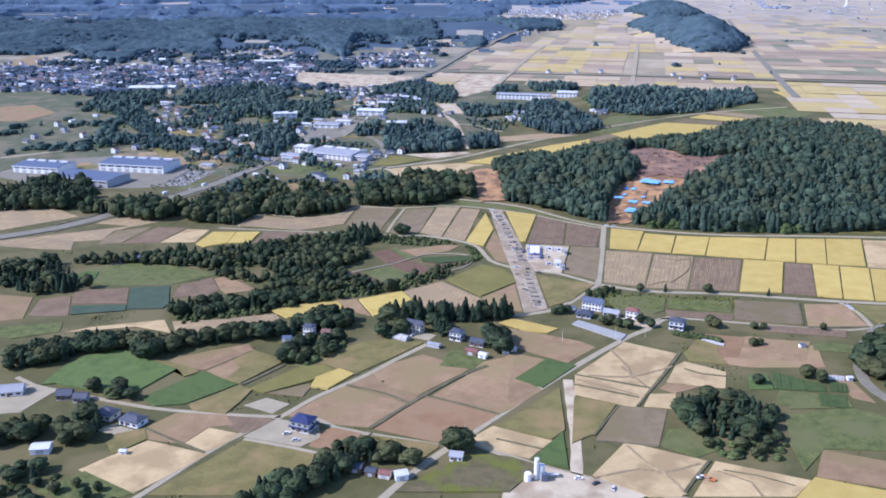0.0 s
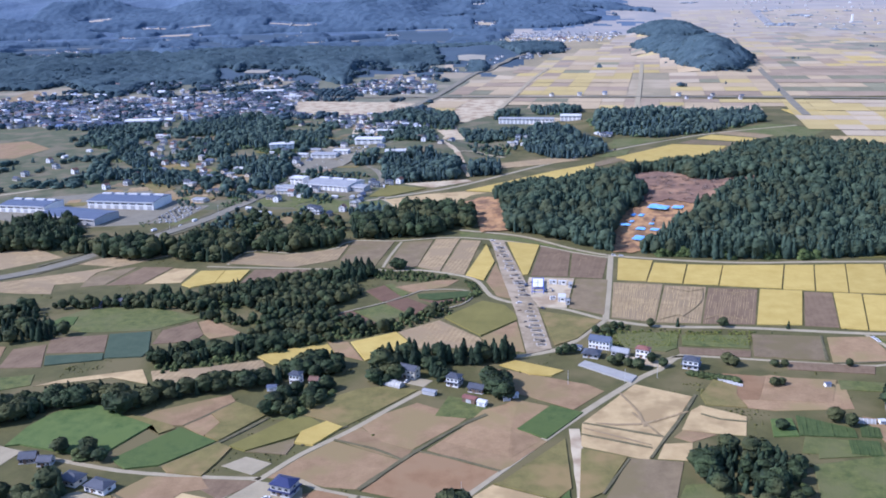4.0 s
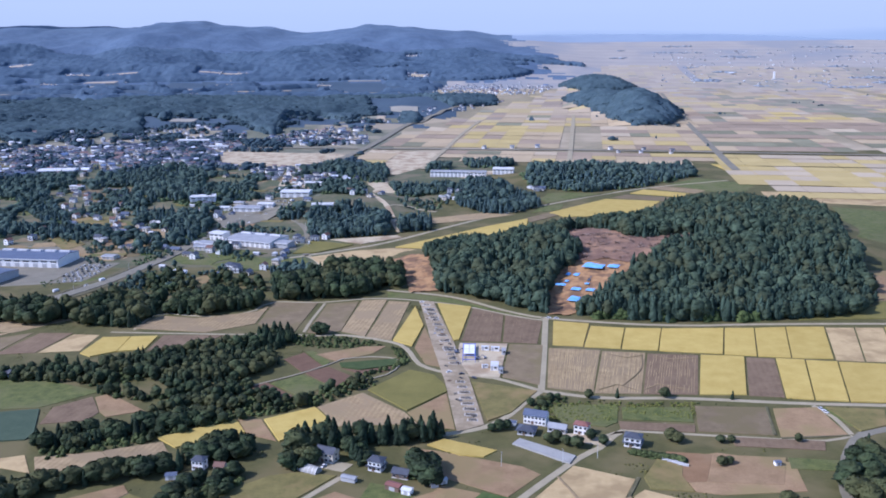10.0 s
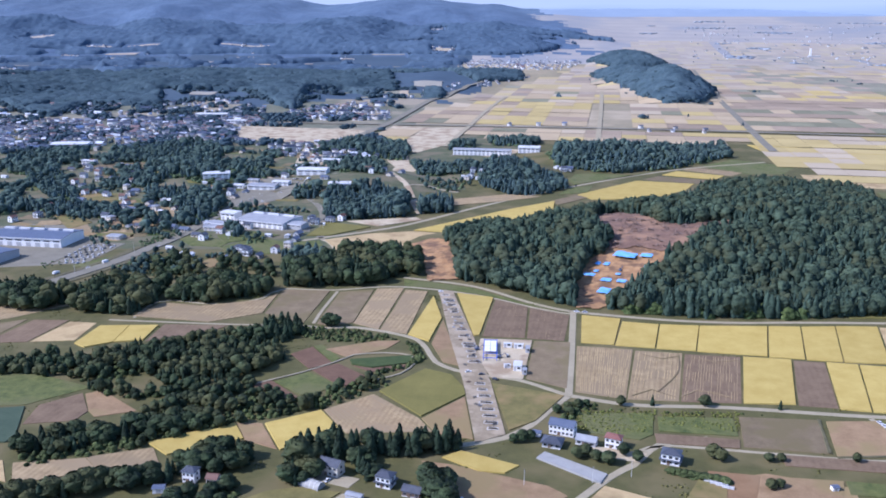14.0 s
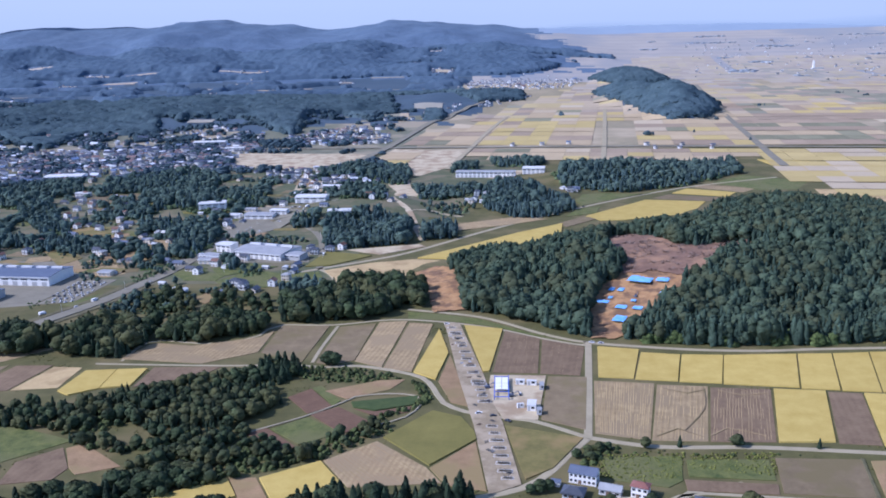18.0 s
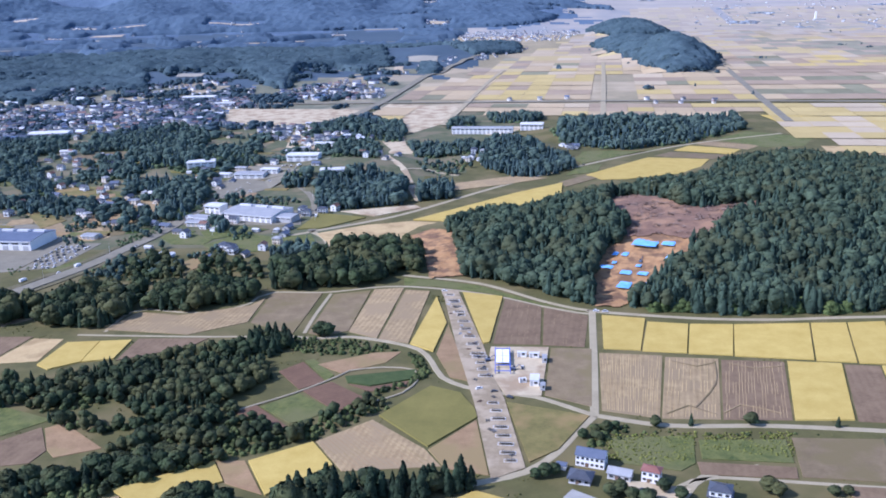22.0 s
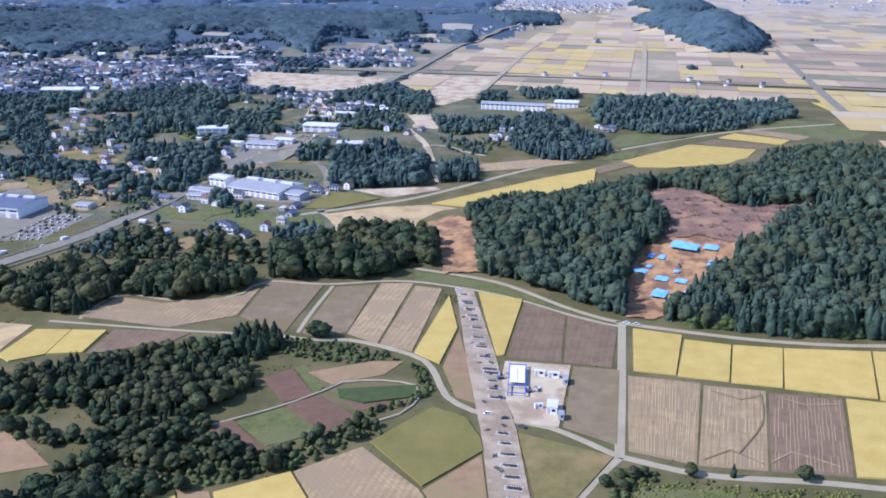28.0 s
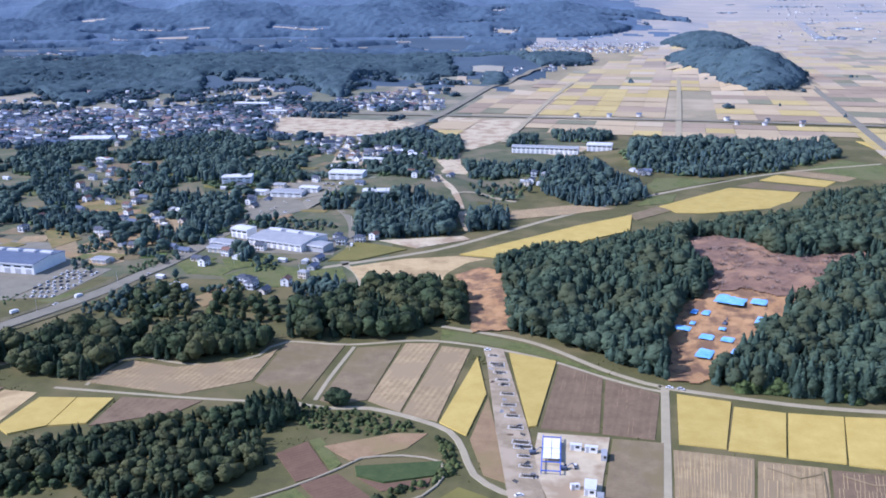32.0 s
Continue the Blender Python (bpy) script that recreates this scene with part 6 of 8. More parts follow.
def pole(h, label="grey concrete utility pole with cross arms"):
    base = new("utility_pole")
    bm = bmesh.new()
    bmesh.ops.create_cone(bm, cap_ends=True, segments=7, radius1=0.13, radius2=0.08, depth=h, matrix=Matrix.Translation((0, 0, h / 2)))
    part("post", bm, M["concrete"], base)
    for z in (h - 0.5, h - 1.4):
        part("cross_arm", box(bmesh.new(), 0, 0, z, 1.5, 0.1, 0.1), M["steel"], base)
    return tagged(base, label, "utility pole")


# farms by the start of the flight
place(house(10.5, 8.5, 2, "grey_wall", "navy_roof", "hip", True), -65, 221, -18)
field("lane", (-84, 214.5), (-75.5, 227), (-60.5, 223.5), (-58.5, 215.5), (-63.5, 209.5), label="pale concrete yard round a farmhouse")
field("lane", (-90, 236), (-83.5, 242), (-74, 238), (-78.5, 231), label="pale sheeted seedling bed")
place(house(10.5, 8, 1, "cream_wall", "dark_roof", "hip", False), -135.5, 225, -18)
place(house(12, 8, 1, "white_wall", "dark_roof", "hip", False), -124.5, 221, -20)
place(shed(5, 4, 2.6, "grey_wall", "blue_roof"), -142, 226.5, -10)
field("lane", (-137, 216), (-131, 219.5), (-117.5, 214.5), (-121, 211), label="pale concrete yard round a farmhouse")
place(shed(9, 6.5, 3.2, "white_wall", "pale_roof", "low white shed with a pale metal roof"), -147, 201, 10)
place(shed(3.4, 2.2, 1.8, "white_wall", "pale_roof", "small white garden shed on the field edge"), -120, 201.5, 0)
place(house(12, 9, 1, "white_wall", "grey_roof"), -178, 240, 15)
place(house(8, 7, 1, "wood_wall", "dark_roof"), -157, 238, 10)
place(house(7, 6, 1, "grey_wall", "dark_roof"), -150, 236, 4)
field("lane", (-186, 222), (-190, 236), (-176, 246), (-163, 243), (-168, 226), label="pale concrete yard round a farmhouse")
place(shed(6, 5, 2.8, "wood_wall", "dark_roof"), -43, 196.5, -10)
place(shed(5, 4.5, 2.6, "wood_wall", "dark_roof"), -38, 194.5, -10)
place(shed(5.5, 4.5, 2.6, "cream_wall", "red_roof", "small shed with a rusty red brown roof"), -33.5, 193.5, -12)
place(shed(6, 5, 3.0, "white_wall", "pale_roof", "small white shed with a pale metal roof"), -28.5, 193, 20)
place(house(6, 5, 1, "white_wall", "grey_roof"), -12, 205, -8)
# farmhouses below the cedar row
place(house(11, 7, 2, "cream_wall", "dark_roof", "gable", False, 4), -35.5, 306.5, -24)
field("lane", (-46, 304), (-41, 309), (-26, 302.5), (-29, 297), label="pale concrete yard round a farmhouse")
place(polytunnel(10, 4, 2.2), -41.6, 298.6, -30)
place(house(7.5, 6.5, 2, "white_wall", "dark_roof", "hip", True), -17, 299, -22)
place(house(9, 6, 1, "wood_wall", "dark_roof"), -8, 293.5, -20)
place(shed(8, 4.5, 2.8, "wood_wall", "red_roof", "low farm shed with a faded red roof"), -10.2, 284.5, -28)
place(shed(5, 4, 2.6, "white_wall", "pale_roof"), -5.6, 281.6, -26)
place(shed(8, 3.4, 2.4, "grey_wall", "grey_roof"), -26, 290.5, -22)
place(shed(4, 3, 2.4, "grey_wall", "grey_roof"), 3.4, 286, 15)
place(shed(3.4, 3, 2.4, "white_wall", "pale_roof"), 6.5, 288.5, 15)
place(house(6.5, 5.5, 2, "white_wall", "dark_roof", "hip"), -80, 300.5, -14)
place(house(5.5, 5, 1, "cream_wall", "brown_roof"), -72.5, 299.5, -10)
place(shed(5.5, 4, 2.6, "white_wall", "blue_roof", "low shed with a pale blue metal roof"), -88, 293.2, 6)
place(house(8, 6, 1, "wood_wall", "dark_roof"), -201, 386, 0)
place(house(7, 6, 1, "grey_wall", "dark_roof"), -192, 391, -10)
# the row of buildings at the lane corner
place(house(13.5, 7.5, 2, "white_wall", "blue_roof", "gable", False, 6, "large two-storey white house with a blue grey roof"), 43, 337, -21)
place(house(9.5, 7.5, 1, "grey_wall", "dark_roof", "hip", True), 38.5, 327.5, -18)
place(shed(4.5, 3.5, 2.4, "white_wall", "blue_roof", "small shed under a bright blue cover"), 33.5, 334.5, -20)
place(house(8, 5.5, 2, "white_wall", "red_roof", "hip", False, 3), 59.5, 327, -24)
place(house(10.5, 6, 1, "grey_wall", "grey_roof"), 50.5, 329, -22)
place(house(9, 7, 2, "white_wall", "dark_roof", "hip", True, 3), 77, 316.4, -20)
field("gravel", (46, 322), (50, 328), (70, 322), (66, 316), label="pale gravel yard between the buildings")
place(shed(3.2, 2.6, 2.2, "white_wall", "blue_roof", "small shed with a blue roof in a field"), 124.5, 299.5, 10)
place(shed(3, 2.4, 2.2, "white_wall", "pale_roof"), 133, 270, 10)
place(polytunnel(8, 2.6, 1.4, "low white plastic tunnel in a garden"), 127, 271, -10)
for i in range(5):
    place(polytunnel(3.4, 1.4, 0.9, "small white plastic tunnel in a garden"), 85 + i * 1.6, 305 - i * 1.3, -20)
# yard in front of the start
field("gravel", (5, 205), (24, 199), (46, 189), (30, 175), (2, 178), label="pale gravel yard with a concrete plant")
silo = new("concrete_plant")
for i, (x, y, h, r) in enumerate(((0, 0, 7, 0.8), (1.6, 0.6, 4.5, 1.1), (-2.6, -1.2, 2.6, 1.2))):
    bm = bmesh.new()
    bmesh.ops.create_cone(bm, cap_ends=True, segments=12, radius1=r, radius2=r * 0.9, depth=h, matrix=Matrix.Translation((x, y, h / 2)))
    part("silo", bm, M["white_paint"], silo)
part("mixer", box(bmesh.new(), 2.4, -0.8, 0, 1.8, 1.8, 2.4), M["blue_roof"], silo)
part("conveyor", box(bmesh.new(), 4.6, 0.8, 1.1, 4.5, 0.7, 0.4), M["trim"], silo)
part("conveyor_leg", box(bmesh.new(), 6.0, 0.8, 0, 0.3, 0.5, 1.2), M["steel"], silo)
tagged(place(silo, 13, 195.5, 0), "small white concrete mixing plant with silos", "concrete plant")
cars = [car("white_paint", "white car"), car("dark_paint", "dark grey car"), car("trim", "silver car")]
for c, w in zip(cars, ("white", "dark grey", "silver")):
    tagged(c, "small %s passenger car with dark windows" % w)
for i, c in enumerate(cars):
    place(c, 26 + 5 * i, 196 - 2.4 * i, 40 * i)
lorries = [truck("white_paint", "white box truck with a white cab"), truck("blue_roof", "white box truck with a blue cab")]
place(lorries[0], -228, 528, 66)
place(lorries[1], -150, 640, -22)
place(tagged(excavator("orange_paint", "orange harvester standing on the straw field"), "", "harvester"), 66.5, 197.5, 160).scale = (0.5, 0.5, 0.5)
place(copy_thing(cars[0], Matrix()), 63.5, 199, 200)

# ---- building strip ----
def footing(w, d, h, rods):
    """A trench formwork for a road pier: concrete rim, steel floor, standing rods."""
    base = new("pier_footing")
    for x, y, sx, sy in ((0, -d / 2, w, 0.18), (0, d / 2, w, 0.18), (-w / 2, 0, 0.22, d), (w / 2, 0, 0.22, d)):
        part("rim", box(bmesh.new(), x, y, 0, sx * 1.0, sy, h * 0.7), M["concrete"], base)
    part("floor_plate", box(bmesh.new(), 0, 0, 0.02, w - 0.3, d - 0.3, 0.1), M["steel"], base)
    for i in range(rods):
        part("steel_rod", box(bmesh.new(), (i + 0.5) / rods * (w - 1) - (w - 1) / 2, 0.2 * (-1) ** i, 0.1, 0.16, 0.9, 0.9), M["steel"], base)
    return tagged(base, "open concrete footing with dark steel formwork", "footing", "footings on the strip")


proto = [footing(5.0, 1.9, 0.4, 6), footing(5.8, 2.6, 0.5, 7), footing(4.0, 1.7, 0.4, 4)]
spots = ((-3.4, 494, 2), (-1.6, 486, 1), (-1.0, 484, 0), (0, 478, 0), (1.2, 471, 0), (2.0, 467, 2), (3.4, 459, 0), (4.2, 450, 0), (5.6, 441.5, 0), (7.0, 433, 0), (9.0, 423, 1), (9.6, 420, 1),
         (10, 414, 2), (10.6, 408, 2), (11.4, 402, 0), (13.8, 379, 2), (14.6, 373, 2), (15.2, 367, 0), (15.8, 361, 0), (16.4, 355, 0), (17, 349.5, 0), (17.4, 344, 0), (18, 339, 2))
for i, (x, y, k) in enumerate(spots):
    m = pose(x, y, 0.1, 0, 0, -4 + (i * 37 % 5) - 2)
    if i < 3:
        proto[k if i else 2].matrix_basis = m
    else:
        copy_thing(proto[k], m)
# heaps of stacked steel and boards beside the footings
for i in range(26):
    u = one.random()
    x, y = -4 + 24 * u + one.uniform(-4.2, 4.2) * (1 if u > 0.35 else 0.6), 494 - 158 * u
    if 388 < y < 396:
        continue
    ob, look_of = new("board_stack"), M[one.choice(("steel", "steel", "grey_roof", "wood_wall"))]
    for k in range(4):
        part("board", box(bmesh.new(), one.uniform(-0.3, 0.3), k * 0.35 - 0.5, 0, one.uniform(1.2, 2.6), 0.26, 0.2 + 0.2 * (k % 2)), look_of, ob)
    ob.matrix_basis = pose(x, y, 0.1, 0, 0, one.uniform(0, 180))
    tagged(ob, "small stack of formwork boards on gravel", "board stack", "stacks on the strip")

gantry = new("steel_gantry")
for sx in (-1, 1):
    for k in range(5):
        part("column", box(bmesh.new(), sx * 2.9, -11 + k * 5.4, 0, 0.25, 0.25, 1.3), M["blue_paint"], gantry)
    part("side_beam", box(bmesh.new(), sx * 2.9, 0, 1.3, 0.3, 23, 0.3), M["blue_paint"], gantry)
for k in range(5):
    part("cross_beam", box(bmesh.new(), 0, -11 + k * 5.4, 1.3, 5.5, 0.25, 0.25), M["blue_paint"], gantry)
for k in range(4):
    for s in (-1, 1):
        part("roof_panel", box(bmesh.new(), s * 1.35, -2.4 + k * 3.3, 1.62 + 0.05 * ((k + s) % 2), 2.5, 3.1, 0.1), M["white_paint"], gantry)
tagged(gantry, "blue steel gantry partly roofed with white panels", "gantry")
gantry.matrix_basis = pose(18.7, 414.6, 0.1, 0, 0, -2)


def cabin(w, d, h, wall, label):
    base = new("site_cabin")
    part("body", box(bmesh.new(), 0, 0, 0.15, w, d, h), M[wall], base)
    part("roof", box(bmesh.new(), 0, 0, h + 0.15, w + 0.2, d + 0.2, 0.14), M["grey_roof" if wall == "grey_wall" else "pale_roof"], base)
    part("skid", box(bmesh.new(), 0, 0, 0, w * 0.9, d * 0.8, 0.16), M["steel"], base)
    part("door", box(bmesh.new(), -w * 0.3, -d / 2 - 0.03, 0.2, 0.9, 0.06, 1.95), M["grey_wall"], base)
    part("window", box(bmesh.new(), w * 0.15, -d / 2 - 0.03, 1.1, w * 0.35, 0.06, 0.9), M["glass"], base)
    return tagged(base, label, "site cabin", "cabins in the yard")


for x, y, w, d, h, t, c, l in ((26.6, 419.6, 3.6, 1.5, 1.9, -6, "white_wall", "white site cabin"), (31.4, 418.6, 4.0, 1.5, 1.9, -6, "white_wall", "white site cabin"), (35.2, 415, 1.7, 4.2, 1.9, -4, "grey_wall", "pale grey site cabin"),
                               (29.8, 395, 3.4, 5.6, 2.3, -6, "white_wall", "white two-part site cabin"), (32.4, 390, 1.8, 3.0, 1.9, -6, "grey_wall", "grey site cabin"), (25.4, 396, 2.6, 1.6, 1.4, 10, "white_wall", "small white site cabin")):
    cabin(w, d, h, c, l + " with a flat roof on gravel").matrix_basis = pose(x, y, 0.12, 0, 0, t)
ex = place(excavator("blue_roof", "dark blue excavator standing on the gravel strip"), 13, 416, 15)
place(copy_thing(ex, Matrix()), 22.5, 407, 5)["label"] = "dark blue excavator standing beside the gantry"
for x, y, t, k in ((9, 391, 20, 0), (20, 383.5, -35, 1), (14.5, 388.3, 12, 1), (26, 409, 85, 2), (63, 469, -12, 0), (67, 468, -12, 2), (-6, 500, 0, 0), (160, 344, -70, 0), (159.4, 347, -70, 2), (53, 330, 20, 0), (56, 321, -30, 1), (-70, 217, 30, 0), (-66, 213, 10, 2), (-182, 226, 0, 0), (-186, 230, 20, 2), (-36, 301, 60, 0)):
    place(copy_thing(cars[k], Matrix()), x, y, t)

# ---- cleared ground on the knoll ----
def apron(name, outline, material, step, lift, rough, label):
    xs, ys = [p[0] for p in outline], [p[1] for p in outline]
    verts, faces, seen = [], [], {}
    def at(i, j):
        if (i, j) not in seen:
            x, y = min(xs) + i * step, min(ys) + j * step
            x, y = x + bumpy(x, y, 7, 2.2) * step * 0.4, y + bumpy(x, y, 7, 8.2) * step * 0.4
            seen[i, j] = len(verts)
            verts.append((x, y, ground_z(x, y) + lift + rough * (0.5 + 0.5 * bumpy(x, y, 9, 3.1)) + rough * 0.5 * bumpy(x, y, 3, 1.1)))
        return seen[i, j]
    for i in range(int((max(xs) - min(xs)) / step) + 1):
        for j in range(int((max(ys) - min(ys)) / step) + 1):
            if inside(min(xs) + (i + 0.5) * step, min(ys) + (j + 0.5) * step, outline):
                faces.append((at(i, j), at(i + 1, j), at(i + 1, j + 1), at(i, j + 1)))
    return tagged(soup(name, verts, faces, material, smooth=True), label, "ground", kind="structure")


UPPER = [(88.6, 551.6), (93, 562.7), (90.9, 578), (85.9, 628.8), (99.9, 649.1), (113.1, 653.6), (122.7, 626.3), (129.5, 593.4), (139.2, 585.4), (157.8, 590.6), (168.3, 592.2), (174.1, 579.4), (153.9, 570.2), (145.1, 558.5), (143.3, 544.1), (132.1, 537.4), (118.8, 541.2), (106.9, 549.9), (97.8, 548.8)]
apron("cleared_ground", CLEARED, M["dirt"], 1.3, 0.25, 0.7, "bare orange earth cut into the wooded knoll")
apron("brush_ground", UPPER, M["cleared"], 1.6, 0.75, 0.8, "cleared slope covered with dead brown brush")
apron("cut_ground", [(-28, 596), (-15, 607), (0, 590), (4, 523), (-14, 519), (-18, 558)], M["dirt"], 1.1, 0.25, 0.9, "bare orange earth where the wood was cut")
# dead brush heaps
vs, fs = [], []
br = random.Random(8)
for _ in range(420):
    x, y = br.uniform(85.9, 174.1), br.uniform(537.4, 653.6)
    if not inside(x, y, UPPER) or bumpy(x, y * 2.2, 16, 4.4) < -0.1:
        continue
    z = ground_z(x, y) + 0.8
    for _k in range(22):
        a, l = br.uniform(0, 6.28), br.uniform(0.8, 2.2)
        q, e = br.uniform(0, 1), br.uniform(0, 6.28)
        p, d = Vector((x + 2.6 * q * math.cos(e), y + 1.5 * q * math.sin(e), z + 1.5 * (1 - q) * br.random())), Vector((math.cos(a), math.sin(a), br.uniform(-0.1, 0.5)))
        s = Vector((-d.y, d.x, 0)) * br.uniform(0.08, 0.28)
        o = len(vs)
        vs += [tuple(p - s), tuple(p + s), tuple(p + d * l + s * 0.4 + Vector((0, 0, 0.2))), tuple(p + d * l - s * 0.4)]
        fs.append((o, o + 1, o + 2, o + 3))
tagged(soup("dead_brush", vs, fs, [surface("dead brushwood", (0.10, 0.07, 0.055), (0.3, 0.22, 0.17), 6, 0.8, island=0.35, bump=0)]), "heaps of dead cut branches on the cleared slope", "brushwood", kind="stuff")


def tarpaulin(x, y, w, d, turn):
    bm = bmesh.new()
    bmesh.ops.create_grid(bm, x_segments=8, y_segments=8, size=0.5)
    for v in bm.verts:
        e = max(abs(v.co.x), abs(v.co.y)) * 2
        v.co = Vector((v.co.x * w * (1 + 0.06 * noise.noise((v.co.y * 5, x, 1))), v.co.y * d * (1 + 0.06 * noise.noise((v.co.x * 5, y, 1))), 0.2 * (1 - e ** 4) + 0.16 * noise.noise((v.co.x * w * 0.7, v.co.y * d * 0.7, x))))
    q = bmesh.ops.extrude_face_region(bm, geom=bm.faces[:])
    bmesh.ops.translate(bm, vec=(0, 0, -0.06), verts=[g for g in q["geom"] if isinstance(g, bmesh.types.BMVert)])
    ob = part("tarpaulin", bm, M["tarp"])
    ob.matrix_basis = pose(x, y, ground_z(x, y) + 0.95, 0, 0, turn)
    tagged(ob, "creased bright blue tarpaulin laid over bare earth", "tarpaulin", "blue tarpaulins")


for t in ((99.4, 541.3, 12.8, 14.5, -24), (110.3, 537.1, 6.7, 8.5, -24), (112, 521.5, 11.8, 14.5, -24), (86.8, 531, 3.3, 6.1, -24), (82.2, 532.9, 2.8, 6.1, -24), (75.5, 520.1, 6.7, 5.4, -24), (84, 511.8, 5.6, 6.7, -24), (91.6, 508.6, 5.1, 5.4, -24), (81.3, 499.5, 6.2, 10.9, -24), (93.6, 499.3, 4.1, 6.1, -24), (98.2, 503.6, 3.6, 6.1, -24), (91, 516.9, 2.6, 3.6, -24), (80, 523.5, 2.3, 3.6, -24)):
    tarpaulin(*t)
place(copy_thing(ex, Matrix()), 92.9, 521.2, 60)["label"] = "dark blue excavator standing on the cleared earth"

# ---- main road, factories and village ----
def big(ob, x, y, turn):
    ob.matrix_basis = pose(x, y, ground_z(x, y) + 0.1, 0, 0, turn)


big(hall(53, 26, 5.6, "white_wall", "blue_roof", 8, "large white factory hall with a low blue grey roof", 5), -275, 602, -8.5)
big(hall(38, 22, 5, "white_wall", "blue_roof", 6, "white factory hall with a blue grey roof", 4), -345, 592, -10)
big(hall(50, 24, 4.5, "grey_wall", "blue_roof", 6, "low factory hall roofed with dark blue panels", 0), -295, 561, -17)
big(hall(38, 26, 4.2, "white_wall", "grey_roof", 9, "pale factory hall with a wide grey roof", 3), -132, 655, -22)
big(hall(12, 9, 5.5, "white_wall", "pale_roof", 3, "square white factory block with a flat pale roof", 0), -163, 668, -22)
big(hall(16, 8, 3.2, "grey_wall", "grey_roof", 4, "grey factory shed beside the white block", 0), -165, 645, -22)
big(hall(16, 10, 3.6, "grey_wall", "grey_roof", 4, "grey open-sided loading shed", 0), -112, 643, -22)
big(hall(60, 10, 6, "white_wall", "grey_roof", 14, "long three-storey white school block", 0), 22, 966, -9)
big(hall(22, 14, 6, "white_wall", "pale_roof", 5, "white school gymnasium with a pale roof", 0), 71, 970, -9)
big(hall(22, 12, 5, "white_wall", "pale_roof", 4, "long white shop with a pale roof", 0), -210, 800, 10)
big(hall(24, 12, 4, "white_wall", "grey_roof", 4, "white roadside shop with a grey roof", 0), -164, 775, -8)
big(hall(18, 9, 5, "white_wall", "pale_roof", 3, "white workshop with a pale blue roof", 0), -97, 758, 3)
big(hall(26, 14, 5, "white_wall", "pale_roof", 4, "pale grey roadside warehouse", 0), -128, 812, -5)
big(hall(40, 20, 5, "white_wall", "pale_roof", 6, "wide white store in the town", 0), -430, 1010, 5)
big(hall(44, 16, 6, "white_wall", "pale_roof", 6, "long white store in the town", 0), -352, 1290, 0)
big(hall(26, 9, 5, "white_wall", "pale_roof", 5, "white town hall block", 0), -300, 1222, -4)
field("asphalt", (-380, 575), (-362, 625), (-300, 650), (-240, 640), (-233.5, 602), (-242.5, 546), (-300, 535), label="grey asphalt ground round the factory halls")
field("stubble", (-258, 640), (-226, 640), (-214, 612), (-222, 604), (-232, 606), (-240, 632))
field("asphalt", (-241, 548), (-232, 600), (-214, 598), (-221, 551), label="grey asphalt car park beside the factory")
field("asphalt", (-190, 640), (-180, 690), (-150, 690), (-105, 665), (-100, 632), (-150, 635), label="grey asphalt ground round the factory")
field("asphalt", (-166, 760), (-170, 800), (-120, 835), (-105, 805), (-130, 770), label="grey asphalt parking ground by the shops")
field("gravel", (-268, 1084), (-293, 1200), (-139, 1167), (-117, 1151), (-130, 1064), (-206, 1055), label="pale sandy building ground")
field("gravel", (-106, 1112), (-90, 1206), (-2, 1165), (-6, 1060), (-47, 980), (-88, 1054), label="pale sandy building ground")
field("gravel", (-64, 878), (-57, 917), (-41, 908), (-40, 862), (-51, 815), label="pale sandy cut in the slope")
field("gravel", (-5, 985), (-8, 1012), (90, 1000), (88, 944), (50, 938), label="pale school ground")
for q, k in zip(GLADES, ("verge", "greysoil", "rice_green", "olive", "gravel")):
    field(k, *q)
field("stubble", (-250, 690), (-215, 720), (-190, 690), (-200, 655), (-236, 660))
field("brown", (-320, 700), (-290, 740), (-255, 690), (-280, 665))
field("olive", (-330, 860), (-280, 900), (-240, 880), (-260, 840))
field("verge", (-183.6, 611.6), (-174.1, 625.8), (-147.8, 601.2), (-150.5, 590.7), (-170.2, 593.4))
field("verge", (-136, 593.8), (-120, 603.2), (-89.7, 607.5), (-82.6, 587.7), (-104.4, 578.5), (-126, 580.7))
field("verge", (-226.5, 545.3), (-211.1, 567), (-199.4, 567.8), (-209.6, 540.7))
field("brown", (-152.8, 555), (-141.8, 573.9), (-130.3, 565.5), (-142.8, 543.1))
field("stubble", (-246.5, 632.6), (-230.4, 638.6), (-215.3, 609.3), (-231.2, 608.1))
field("olive", (-318.1, 751.5), (-293.7, 772), (-261.1, 746.3), (-275, 731.5), (-301.1, 726.3))
field("verge", (-318.8, 757), (-304.9, 777.1), (-291.2, 766.4), (-305.5, 743.3))
field("brown", (-272, 724.9), (-257.2, 732.7), (-231.3, 677), (-245.7, 676))
field("stubble", (-283.9, 663.5), (-267, 659.3), (-245.8, 624.2), (-262, 629))
field("verge", (92.7, 788.3), (114.4, 799.1), (106.4, 771.1), (81.8, 760.7))
field("verge", (-150, 590), (-132, 615), (-104, 600), (-112, 575), (-135, 570))
field("verge", (-118, 622), (-140, 632), (-160, 620), (-150, 600))
field("brown", (-255, 640), (-215, 640), (-205, 665), (-240, 690))
field("verge", (90, 850), (120, 858), (160, 850), (190, 878), (120, 820), (100, 805))
ribbon("lane", ((-27, 688), (-34, 726), (-44, 775), (-60, 815), (-64, 860)), 6, M["gravel"], label="sandy building track up to the cut")
ribbon("lane", ((-44, 775), (-30, 783), (0, 770)), 4, M["lane"])
